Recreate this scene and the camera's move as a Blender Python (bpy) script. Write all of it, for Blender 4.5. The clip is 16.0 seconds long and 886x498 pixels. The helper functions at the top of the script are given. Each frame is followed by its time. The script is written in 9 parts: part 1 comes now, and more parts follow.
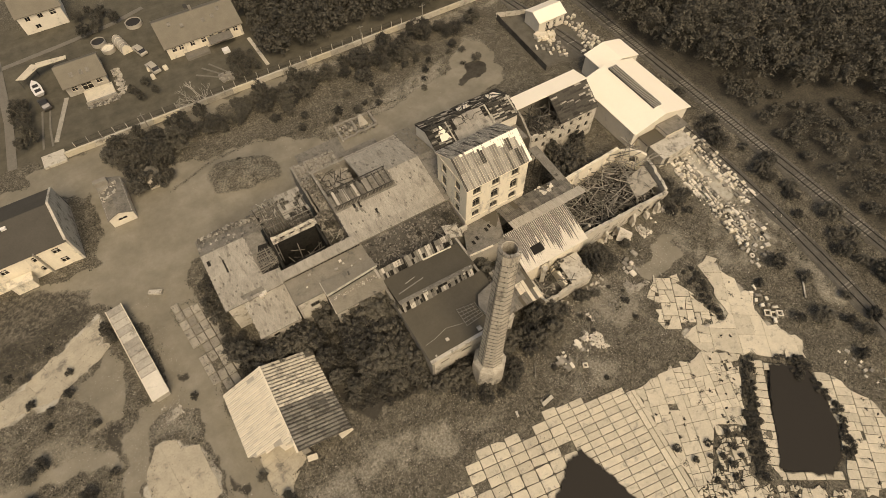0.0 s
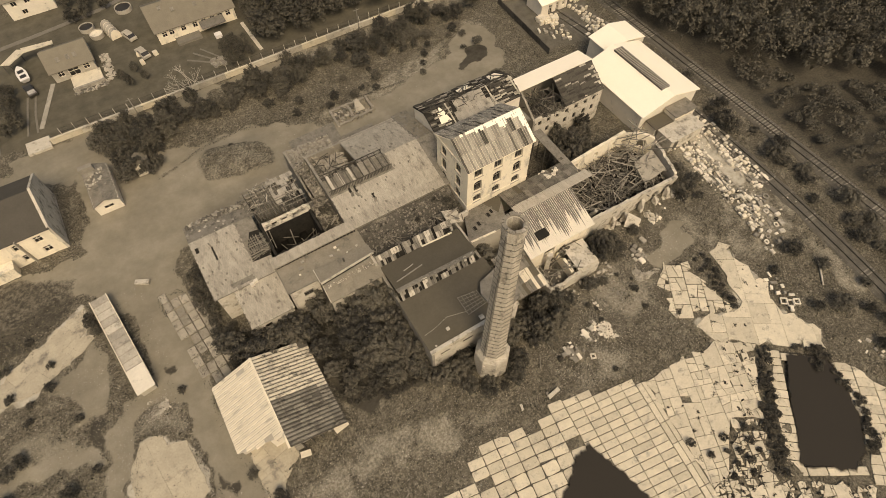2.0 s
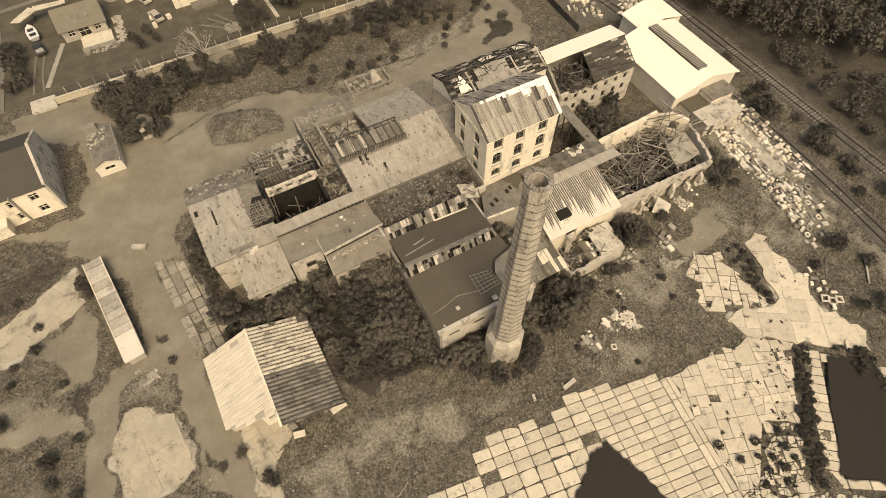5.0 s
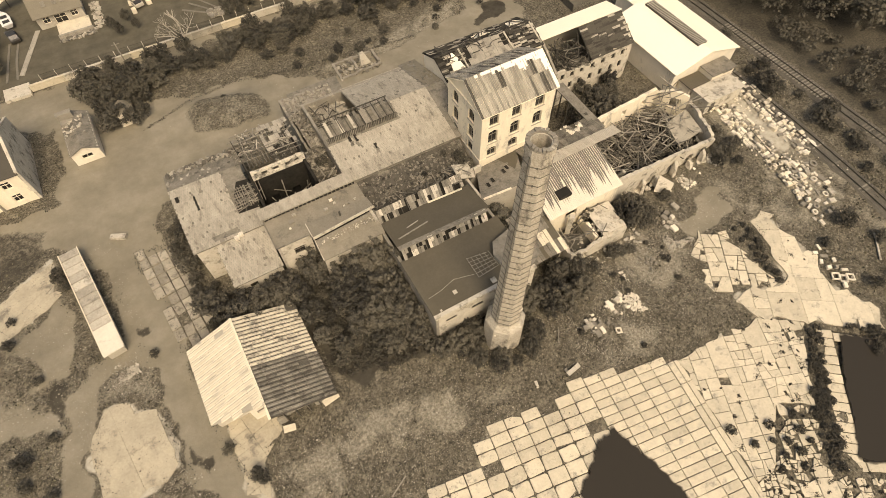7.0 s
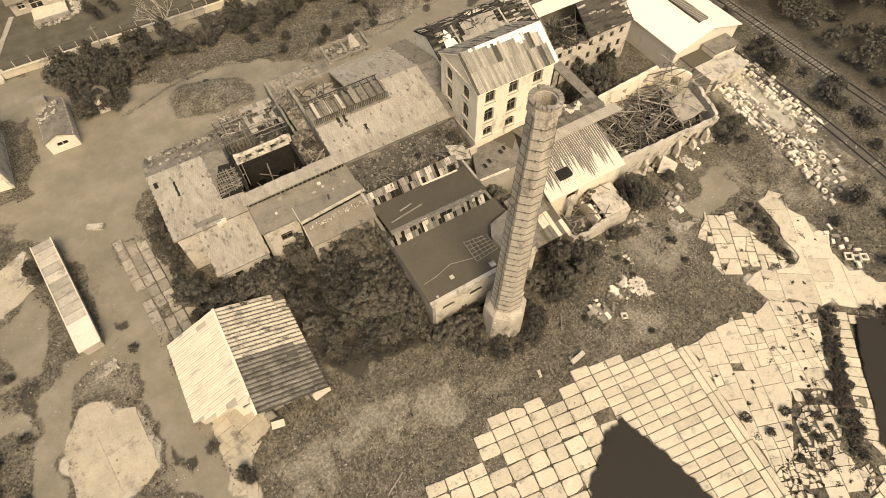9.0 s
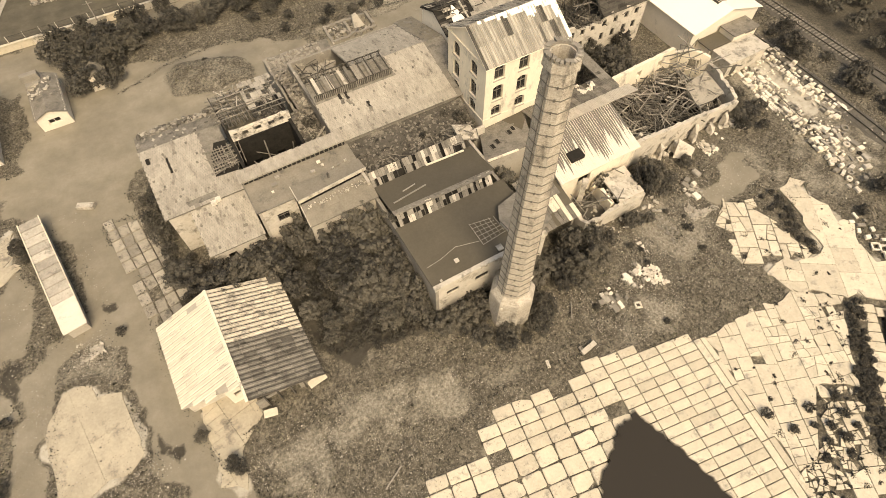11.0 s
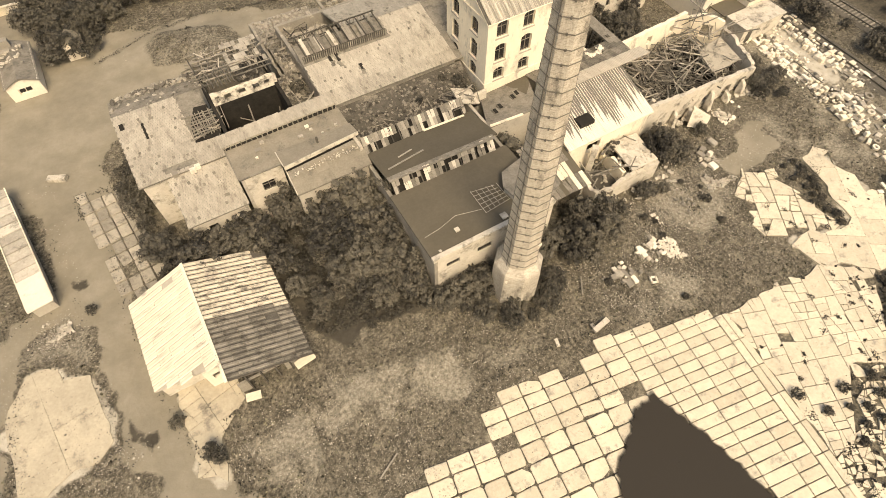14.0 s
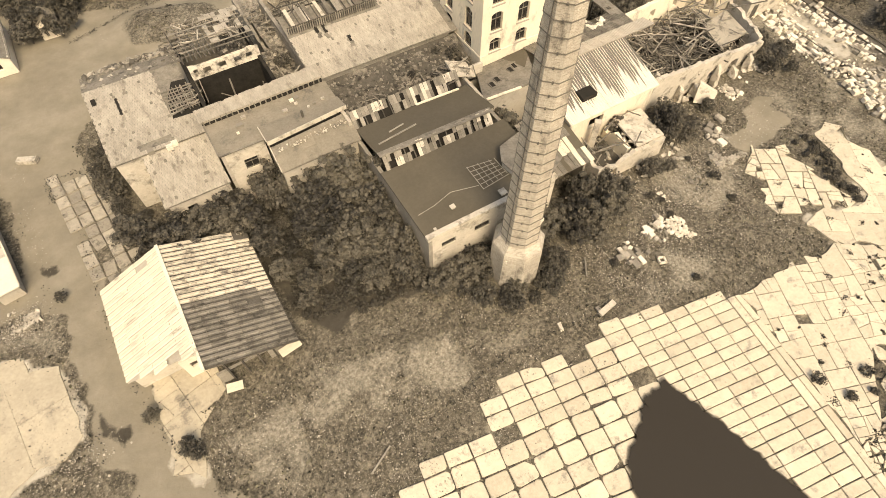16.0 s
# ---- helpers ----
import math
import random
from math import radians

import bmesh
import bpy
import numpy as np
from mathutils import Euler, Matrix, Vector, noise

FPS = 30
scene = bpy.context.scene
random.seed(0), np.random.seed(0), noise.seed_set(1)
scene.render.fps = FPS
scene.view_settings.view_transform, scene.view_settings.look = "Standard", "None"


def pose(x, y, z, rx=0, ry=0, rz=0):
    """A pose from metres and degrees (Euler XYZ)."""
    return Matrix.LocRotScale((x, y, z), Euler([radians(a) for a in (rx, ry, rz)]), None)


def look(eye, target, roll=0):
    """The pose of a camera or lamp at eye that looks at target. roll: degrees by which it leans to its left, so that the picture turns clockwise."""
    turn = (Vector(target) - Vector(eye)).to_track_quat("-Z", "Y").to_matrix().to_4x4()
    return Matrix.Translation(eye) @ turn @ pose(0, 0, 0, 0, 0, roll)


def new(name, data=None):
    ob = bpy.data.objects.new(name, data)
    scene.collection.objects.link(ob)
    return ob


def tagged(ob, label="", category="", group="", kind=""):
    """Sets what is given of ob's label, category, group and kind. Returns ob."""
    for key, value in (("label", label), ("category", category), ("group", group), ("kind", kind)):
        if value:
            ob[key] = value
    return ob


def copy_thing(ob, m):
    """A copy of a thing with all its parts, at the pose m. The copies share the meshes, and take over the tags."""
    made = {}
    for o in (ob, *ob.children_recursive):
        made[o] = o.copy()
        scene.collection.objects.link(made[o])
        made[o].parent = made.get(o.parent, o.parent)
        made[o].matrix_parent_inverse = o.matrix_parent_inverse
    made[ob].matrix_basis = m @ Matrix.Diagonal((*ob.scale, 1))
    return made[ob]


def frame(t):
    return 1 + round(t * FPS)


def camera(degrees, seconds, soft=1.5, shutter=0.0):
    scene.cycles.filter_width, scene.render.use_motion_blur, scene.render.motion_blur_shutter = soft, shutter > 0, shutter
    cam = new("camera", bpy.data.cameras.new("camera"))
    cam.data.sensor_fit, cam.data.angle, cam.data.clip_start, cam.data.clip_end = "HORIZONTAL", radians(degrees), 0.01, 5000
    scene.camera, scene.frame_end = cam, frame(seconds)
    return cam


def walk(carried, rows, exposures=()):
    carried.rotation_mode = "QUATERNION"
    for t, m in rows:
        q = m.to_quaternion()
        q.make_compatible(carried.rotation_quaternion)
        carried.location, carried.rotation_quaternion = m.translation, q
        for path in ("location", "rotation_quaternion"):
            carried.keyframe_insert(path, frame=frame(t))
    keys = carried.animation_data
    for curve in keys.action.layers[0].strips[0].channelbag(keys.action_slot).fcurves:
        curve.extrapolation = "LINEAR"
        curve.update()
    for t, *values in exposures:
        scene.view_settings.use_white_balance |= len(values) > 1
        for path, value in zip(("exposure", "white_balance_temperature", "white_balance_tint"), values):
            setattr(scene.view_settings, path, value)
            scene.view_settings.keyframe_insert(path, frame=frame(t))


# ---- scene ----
cam = camera(78.0, 16.0, soft=0.7)
PATH = [
    (0, (0.245, -0.42, 82.622), (0.225, 0.64, 80.926), -0.7),
    (0.5, (0.18, -0.461, 81.324), (0.16, 0.601, 79.629), -0.7),
    (1, (0.111, -0.338, 80.087), (0.088, 0.724, 78.392), -0.8),
    (1.5, (0.156, -0.179, 79.002), (0.138, 0.884, 77.308), -0.9),
    (2, (0.287, -0.162, 77.877), (0.265, 0.901, 76.182), -1.0),
    (2.5, (0.302, -0.208, 76.803), (0.267, 0.855, 75.11), -0.9),
    (3, (0.328, -0.182, 75.705), (0.29, 0.881, 74.012), -0.9),
    (3.5, (0.429, -0.106, 74.567), (0.372, 0.956, 72.873), -0.8),
    (4, (0.475, -0.184, 73.365), (0.398, 0.879, 71.673), -0.8),
    (6.5, (0.349, -0.387, 67.959), (0.288, 0.679, 66.267), -0.8),
    (7, (0.267, -0.439, 66.834), (0.215, 0.628, 65.143), -0.8),
    (7.5, (0.24, -0.362, 65.81), (0.2, 0.704, 64.119), -0.7),
    (8, (0.201, -0.409, 64.666), (0.165, 0.66, 62.976), -0.7),
    (8.5, (0.182, -0.239, 63.617), (0.139, 0.829, 61.927), -0.7),
    (9, (0.054, -0.219, 62.528), (0.023, 0.851, 60.839), -0.7),
    (11.5, (-0.002, -0.121, 57.548), (-0.05, 0.95, 55.859), -0.6),
    (12, (-0.049, -0.182, 56.531), (-0.072, 0.89, 54.843), -0.6),
    (12.5, (-0.095, -0.16, 55.476), (-0.098, 0.914, 53.789), -0.7),
    (13, (-0.114, -0.229, 54.419), (-0.12, 0.846, 52.733), -0.6),
    (13.5, (-0.156, -0.255, 53.413), (-0.189, 0.822, 51.727), -0.5),
    (14, (-0.16, -0.288, 52.415), (-0.199, 0.789, 50.73), -0.5),
    (14.5, (-0.193, -0.197, 51.467), (-0.231, 0.879, 49.781), -0.4),
    (15, (-0.245, -0.062, 50.436), (-0.285, 1.015, 48.751), -0.3),
    (15.5, (-0.233, -0.031, 49.278), (-0.258, 1.046, 47.593), -0.3),
    (16, (-0.096, -0.091, 48.191), (-0.12, 0.989, 46.508), -0.3),
]
TURN = pose(0, 0, 0, 0, 0, -32)  # the works' walls run along x and y
EXPOSURE = [(0.0, -0.15), (4.0, 0.08), (8.0, 0.33), (12.0, 0.56), (16.0, 0.66)]
KELVIN, TINT = 8300, 12
walk(cam, [(t, TURN @ look(eye, target, roll)) for t, eye, target, roll in PATH], [(t, stops, KELVIN, TINT) for t, stops in EXPOSURE])

# ---- light: high thin cloud, a wide soft sun from the south side of the works ----
SUN = Vector((-0.12, -0.75, 0.95)).normalized()
world = bpy.data.worlds.new("sky")
scene.world = world
world.use_nodes = True
nt = world.node_tree
sky = nt.nodes.new("ShaderNodeTexSky")
sky.sky_type = "NISHITA"
sky.sun_disc = False
sky.sun_elevation = math.asin(SUN.z)
sky.sun_rotation = math.atan2(SUN.x, SUN.y)
sky.dust_density = 4.0
nt.links.new(sky.outputs[0], nt.nodes["Background"].inputs[0])
nt.nodes["Background"].inputs[1].default_value = 0.15
lamp = bpy.data.lights.new("sun", "SUN")
lamp.energy, lamp.angle, lamp.color = 2.0, radians(28), (1.0, 0.95, 0.86)
sun = new("sun", lamp)
sun.matrix_world = look(SUN * 200, (0, 0, 0))

# ---- materials ----
rng = np.random.default_rng(7)


def mat(name, light, dark, size=2.0, fine=0.2, rough=0.9, bump=0.3, metal=0.0, rnd=0.0, island=0.0, streak=(1, 1, 1), stain=None, amount=0.5, contrast=0.25):
    """Two colours mixed by noise at a large and a small scale (metres), an optional stain, and fine relief."""
    m = bpy.data.materials.new(name)
    m.use_nodes = True
    n, ln = m.node_tree.nodes, m.node_tree.links
    bsdf = n["Principled BSDF"]
    bsdf.inputs["Roughness"].default_value, bsdf.inputs["Metallic"].default_value = rough, metal
    bsdf.inputs["Specular IOR Level"].default_value = 0.12 if rough > 0.8 else 0.35
    geo = n.new("ShaderNodeNewGeometry")
    mp = n.new("ShaderNodeMapping")
    mp.inputs["Scale"].default_value = streak
    ln.new(geo.outputs["Position"], mp.inputs[0])

    def noise_node(metres, detail):
        k = n.new("ShaderNodeTexNoise")
        k.inputs["Scale"].default_value, k.inputs["Detail"].default_value = 1 / metres, detail
        k.inputs["Roughness"].default_value = 0.65
        ln.new(mp.outputs[0], k.inputs["Vector"])
        return k.outputs[0]

    def math_node(op, a, b):
        k = n.new("ShaderNodeMath")
        k.operation = op
        for i, q in enumerate((a, b)):
            if isinstance(q, (int, float)):
                k.inputs[i].default_value = q
            else:
                ln.new(q, k.inputs[i])
        return k.outputs[0]

    big, small = noise_node(size, 5), noise_node(fine, 3)
    f = math_node("ADD", math_node("MULTIPLY", big, 0.6), math_node("MULTIPLY", small, 0.4))
    if rnd:
        info = n.new("ShaderNodeObjectInfo")
        f = math_node("ADD", f, math_node("MULTIPLY", math_node("SUBTRACT", info.outputs["Random"], 0.5), rnd))
    if island:
        f = math_node("ADD", f, math_node("MULTIPLY", math_node("SUBTRACT", geo.outputs["Random Per Island"], 0.5), island))
    ramp = n.new("ShaderNodeValToRGB")
    ramp.color_ramp.elements[0].position, ramp.color_ramp.elements[1].position = 0.5 - contrast, 0.5 + contrast
    ramp.color_ramp.elements[0].color, ramp.color_ramp.elements[1].color = (*dark, 1), (*light, 1)
    ln.new(f, ramp.inputs[0])
    colour = ramp.outputs[0]
    if stain:
        s = n.new("ShaderNodeTexNoise")
        s.inputs["Scale"].default_value, s.inputs["Detail"].default_value = 0.9 / size, 8
        s.inputs["Roughness"].default_value = 0.75
        ln.new(mp.outputs[0], s.inputs["Vector"])
        r = n.new("ShaderNodeValToRGB")
        r.color_ramp.elements[0].position, r.color_ramp.elements[1].position = 0.62 - 0.24 * amount, 0.72 - 0.16 * amount
        ln.new(s.outputs[0], r.inputs[0])
        mix = n.new("ShaderNodeMix")
        mix.data_type = "RGBA"
        ln.new(r.outputs[0], mix.inputs[0])
        ln.new(colour, mix.inputs[6])
        mix.inputs[7].default_value = (*stain, 1)
        colour = mix.outputs[2]
    ln.new(colour, bsdf.inputs["Base Color"])
    if bump:
        b = n.new("ShaderNodeBump")
        b.inputs["Strength"].default_value, b.inputs["Distance"].default_value = bump, 0.06
        ln.new(small, b.inputs["Height"])
        ln.new(b.outputs[0], bsdf.inputs["Normal"])
    return m


def grey(v, warm=1.0):
    return (v * (1 + 0.10 * warm), v, v * (1 - 0.20 * warm))


M = dict(
    plaster=mat("plaster", grey(0.74, 1.2), grey(0.54, 1.2), 2.4, 0.25, stain=grey(0.3), amount=0.3, streak=(1, 1, 0.45)),
    plaster_old=mat("plaster_old", grey(0.56), grey(0.34), 1.6, 0.25, bump=0.6, stain=grey(0.16), amount=0.45),
    peeling=mat("peeling", grey(0.66), grey(0.45), 0.9, 0.2, bump=0.7, stain=grey(0.13), amount=0.62),
    plaster_dim=mat("plaster_dim", grey(0.42), grey(0.28), 2, 0.3, stain=grey(0.2), amount=0.3),
    brick=mat("brick", grey(0.3), grey(0.15), 1.5, 0.12, bump=0.5, stain=grey(0.42), amount=0.25),
    iron=mat("iron", grey(0.16), grey(0.07), 0.8, 0.1, rough=0.7, metal=0.3),
    rust=mat("rust", grey(0.2), grey(0.09), 0.8, 0.1, rough=0.9),
    slate=mat("slate", grey(0.42), grey(0.2), 1.5, 0.2, island=0.1, rnd=0.1, stain=grey(0.15), amount=0.34, streak=(1.5, 0.6, 0.6)),
    felt=mat("felt", grey(0.11, 1.4), grey(0.075, 1.4), 4, 0.3, rough=0.95, bump=0.15),
    felt_brown=mat("felt_brown", grey(0.235, 1.2), grey(0.13, 1.2), 1.8, 0.2, bump=0.35, rnd=0.12, stain=grey(0.11), amount=0.25, contrast=0.2),
    felt_light=mat("felt_light", grey(0.25), grey(0.11), 1.5, 0.25, bump=0.4, stain=grey(0.09), amount=0.4, contrast=0.18),
    sheet=mat("sheet", grey(0.36), grey(0.2), 1.8, 0.2, rough=0.75, rnd=0.3, stain=grey(0.09), amount=0.35),
    sheet_white=mat("sheet_white", grey(0.7, 1.2), grey(0.46, 1.2), 1.4, 0.2, rough=0.85, rnd=0.12, stain=grey(0.26), amount=0.22, streak=(0.5, 1.6, 0.5)),
    sheet_dirty=mat("sheet_dirty", grey(0.62, 1.2), grey(0.36, 1.2), 1.0, 0.16, rough=0.85, rnd=0.16, stain=grey(0.12), amount=0.5, streak=(0.8, 1.4, 0.8)),
    sheet_pale=mat("sheet_pale", grey(0.5), grey(0.32), 1.6, 0.2, rough=0.8, rnd=0.14, stain=grey(0.2), amount=0.3, streak=(1.6, 0.6, 0.6)),
    sheet_moss=mat("sheet_moss", grey(0.26), grey(0.08), 1.3, 0.2, rough=0.9, rnd=0.25, stain=grey(0.05), amount=0.4),
    white=mat("white", grey(0.86, 1.1), grey(0.8, 1.1), 5, 0.5, rough=0.5, bump=0.05),
    white_wall=mat("white_wall", grey(0.68), grey(0.52), 2.5, 0.3, bump=0.1, stain=grey(0.35), amount=0.1),
    plank=mat("plank", grey(0.41), grey(0.17), 1.4, 0.15, rnd=0.45, streak=(2.5, 0.5, 0.5), stain=grey(0.08), amount=0.25),
    timber=mat("timber", grey(0.32), grey(0.12), 0.9, 0.12, rnd=0.35, island=0.35),
    board_dark=mat("board_dark", grey(0.085), grey(0.028), 1.1, 0.15, rnd=0.35, stain=grey(0.14), amount=0.15),
    timber_dark=mat("timber_dark", grey(0.13), grey(0.05), 0.9, 0.12, rnd=0.3, island=0.4),
    # near-black wall and floor colour standing in for the gutted court's shade
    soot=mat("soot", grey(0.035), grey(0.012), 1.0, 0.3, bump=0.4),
    # near-black colour, also painted in for the shade of gaps and openings
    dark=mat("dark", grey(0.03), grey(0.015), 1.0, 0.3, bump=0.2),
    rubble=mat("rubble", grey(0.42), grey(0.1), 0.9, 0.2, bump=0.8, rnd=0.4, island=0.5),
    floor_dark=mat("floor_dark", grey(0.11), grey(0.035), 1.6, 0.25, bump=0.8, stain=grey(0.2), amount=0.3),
    slab=mat("slab", grey(0.59, 1.3), grey(0.38, 1.3), 1.3, 0.25, bump=0.25, rnd=0.28, stain=grey(0.25), amount=0.3),
    pad=mat("pad", grey(0.46, 1.35), grey(0.27, 1.3), 2.6, 0.3, bump=0.2, rnd=0.1, stain=grey(0.16), amount=0.32),
    path=mat("path", grey(0.2), grey(0.12), 1.2, 0.2, bump=0.4),
    slab_grey=mat("slab_grey", grey(0.36, 1.1), grey(0.2, 1.1), 1.2, 0.2, bump=0.4, rnd=0.4, stain=grey(0.1), amount=0.45),
    slab_old=mat("slab_old", grey(0.5), grey(0.27), 1.6, 0.25, bump=0.4, rnd=0.4, stain=grey(0.15), amount=0.35),
    block=mat("block", grey(0.66), grey(0.2), 0.7, 0.2, rnd=0.8),
    tyre=mat("tyre", grey(0.05), grey(0.03), 0.5, 0.1),
    bark=mat("bark", grey(0.12), grey(0.06), 0.4, 0.08, bump=0.6),
    leaf=mat("leaf", (0.119, 0.107, 0.078), (0.02, 0.018, 0.0132), 0.9, 0.3, island=0.25, rnd=0.32, contrast=0.2, rough=0.7, bump=0),
    # darker copy of leaf, painting shaded depth into the low growth
    leaf_low=mat("leaf_low", (0.085, 0.075, 0.053), (0.014, 0.0125, 0.009), 1.4, 0.3, island=0.3, rough=0.7, bump=0),
    leaf_dark=mat("leaf_dark", (0.112, 0.1, 0.07), (0.02, 0.018, 0.0128), 2.0, 0.5, island=0.3, rnd=0.2, rough=0.7, bump=0),
    weed=mat("weed", (0.19, 0.175, 0.115), (0.03, 0.028, 0.02), 3, 0.3, island=0.6, bump=0),
    tile_roof=mat("tile_roof", grey(0.2, 1.3), grey(0.13, 1.3), 2, 0.2, bump=0.3),
    asphalt_roof=mat("asphalt_roof", grey(0.085), grey(0.06), 3, 0.3, bump=0.2),
    ballast=mat("ballast", grey(0.15), grey(0.05), 1.5, 0.12, bump=0.9, island=0.4),
    rubble_dark=mat("rubble_dark", grey(0.22), grey(0.045), 0.9, 0.2, bump=0.8, island=0.6),
    sleeper=mat("sleeper", grey(0.26), grey(0.12), 0.6, 0.1, rnd=0.4),
    steel=mat("steel", grey(0.18), grey(0.1), 0.6, 0.1, rough=0.5, metal=0.8),
    paint_dark=mat("paint_dark", grey(0.04), grey(0.03), 1, 0.2, rough=0.35, bump=0.05),
    paint_white=mat("paint_white", grey(0.75, 0.5), grey(0.66, 0.5), 1, 0.2, rough=0.3, bump=0.02),
)


def glass_like(name, colour, rough):
    m = bpy.data.materials.new(name)
    m.use_nodes = True
    b = m.node_tree.nodes["Principled BSDF"]
    b.inputs["Base Color"].default_value, b.inputs["Roughness"].default_value = (*colour, 1), rough
    k = m.node_tree.nodes.new("ShaderNodeTexNoise")
    k.inputs["Scale"].default_value = 1.2
    bp = m.node_tree.nodes.new("ShaderNodeBump")
    bp.inputs["Strength"].default_value, bp.inputs["Distance"].default_value = 0.05, 0.02
    m.node_tree.links.new(k.outputs[0], bp.inputs["Height"])
    m.node_tree.links.new(bp.outputs[0], b.inputs["Normal"])
    return m


M["water"] = glass_like("water", (0.036, 0.031, 0.0235), 0.3)
M["water"].node_tree.nodes["Principled BSDF"].inputs["Specular IOR Level"].default_value = 0.15


def shallow(m):
    """Murky water that thins out over the silt at its shore, where the layer "shore" rises to one."""
    n, ln = m.node_tree.nodes, m.node_tree.links
    a = n.new("ShaderNodeAttribute")
    a.attribute_name = "shore"
    k = n.new("ShaderNodeTexNoise")
    geo = n.new("ShaderNodeNewGeometry")
    ln.new(geo.outputs["Position"], k.inputs["Vector"])
    k.inputs["Scale"].default_value, k.inputs["Detail"].default_value, k.inputs["Roughness"].default_value = 0.9, 6, 0.7
    s_ = n.new("ShaderNodeMath")
    s_.operation = "MULTIPLY_ADD"
    ln.new(k.outputs[0], s_.inputs[0])
    s_.inputs[1].default_value = 0.9
    ln.new(a.outputs["Fac"], s_.inputs[2])
    r = n.new("ShaderNodeMapRange")
    ln.new(s_.outputs[0], r.inputs[0])
    r.inputs[1].default_value, r.inputs[2].default_value, r.inputs[3].default_value, r.inputs[4].default_value = 1.05, 1.5, 1.0, 0.12
    ln.new(r.outputs[0], n["Principled BSDF"].inputs["Alpha"])


shallow(M["water"])
M["pane"] = glass_like("pane", (0.02, 0.019, 0.017), 0.15)
M["pool_water"] = glass_like("pool_water", (0.25, 0.25, 0.22), 0.1)

# ---- mesh helpers ----
def mesh_of(name, bm, material):
    me = bpy.data.meshes.new(name)
    bm.to_mesh(me)
    bm.free()
    me.materials.append(M[material])
    return me


def part(name, bm, material, parent, label=""):
    """One mesh object under a thing or a part."""
    if name in ("wall", "ballast", "rail"):
        bmesh.ops.remove_doubles(bm, verts=bm.verts, dist=0.0004)
    ob = new(name, mesh_of(name, bm, material))
    ob.parent = parent
    ob.matrix_parent_inverse = parent.matrix_world.inverted()
    return tagged(ob, label)


def piece(name, me, parent, m):
    """A piece that shares its mesh, placed by the matrix m in the world."""
    ob = new(name, me)
    ob.parent = parent
    ob.matrix_basis = parent.matrix_world.inverted() @ m
    return ob


def thing(name, at, label, category, group="", kind=""):
    ob = new(name)
    ob.empty_display_size = 0.5
    ob.matrix_world = at if isinstance(at, Matrix) else pose(*at)
    bpy.context.view_layer.update()
    return tagged(ob, label, category, group, kind)


def single(name, bm, material, label, category, group="", kind=""):
    return tagged(new(name, mesh_of(name, bm, material)), label, category, group, kind)


def bx(bm, x0, x1, y0, y1, z0, z1, m=None):
    vs = [bm.verts.new((x, y, z)) for z in (z0, z1) for y in (y0, y1) for x in (x0, x1)]
    if m is not None:
        for v in vs:
            v.co = m @ v.co
    for q in ((0, 2, 3, 1), (4, 5, 7, 6), (0, 1, 5, 4), (2, 6, 7, 3), (0, 4, 6, 2), (1, 3, 7, 5)):
        bm.faces.new([vs[i] for i in q])
    return vs


def prism(bm, pts, shift):
    """A polygon (points in order) and its copy moved by shift, closed round."""
    shift = Vector(shift)
    a = [bm.verts.new(p) for p in pts]
    b = [bm.verts.new(Vector(p) + shift) for p in pts]
    bm.faces.new(a)
    bm.faces.new(b[::-1])
    for i in range(len(a)):
        j = (i + 1) % len(a)
        bm.faces.new((a[j], a[i], b[i], b[j]))


def beam(bm, p, q, w=0.15, h=0.2):
    p, q = Vector(p), Vector(q)
    d = q - p
    m = Matrix.Translation((p + q) / 2) @ d.to_track_quat("Z", "Y").to_matrix().to_4x4()
    bx(bm, -w / 2, w / 2, -h / 2, h / 2, -d.length / 2, d.length / 2, m)


def roof_slab(bm, a, b, c, d, thick=0.15):
    prism(bm, [a, b, c, d], (0, 0, -thick))


def tube(bm, x, y, z0, z1, r0, r1, n=10, cap=True):
    rings = [[bm.verts.new((x + r * math.cos(2 * math.pi * i / n), y + r * math.sin(2 * math.pi * i / n), z)) for i in range(n)] for z, r in ((z0, r0), (z1, r1))]
    for i in range(n):
        j = (i + 1) % n
        bm.faces.new((rings[0][i], rings[0][j], rings[1][j], rings[1][i]))
    if cap:
        bm.faces.new(rings[1])
        bm.faces.new(rings[0][::-1])


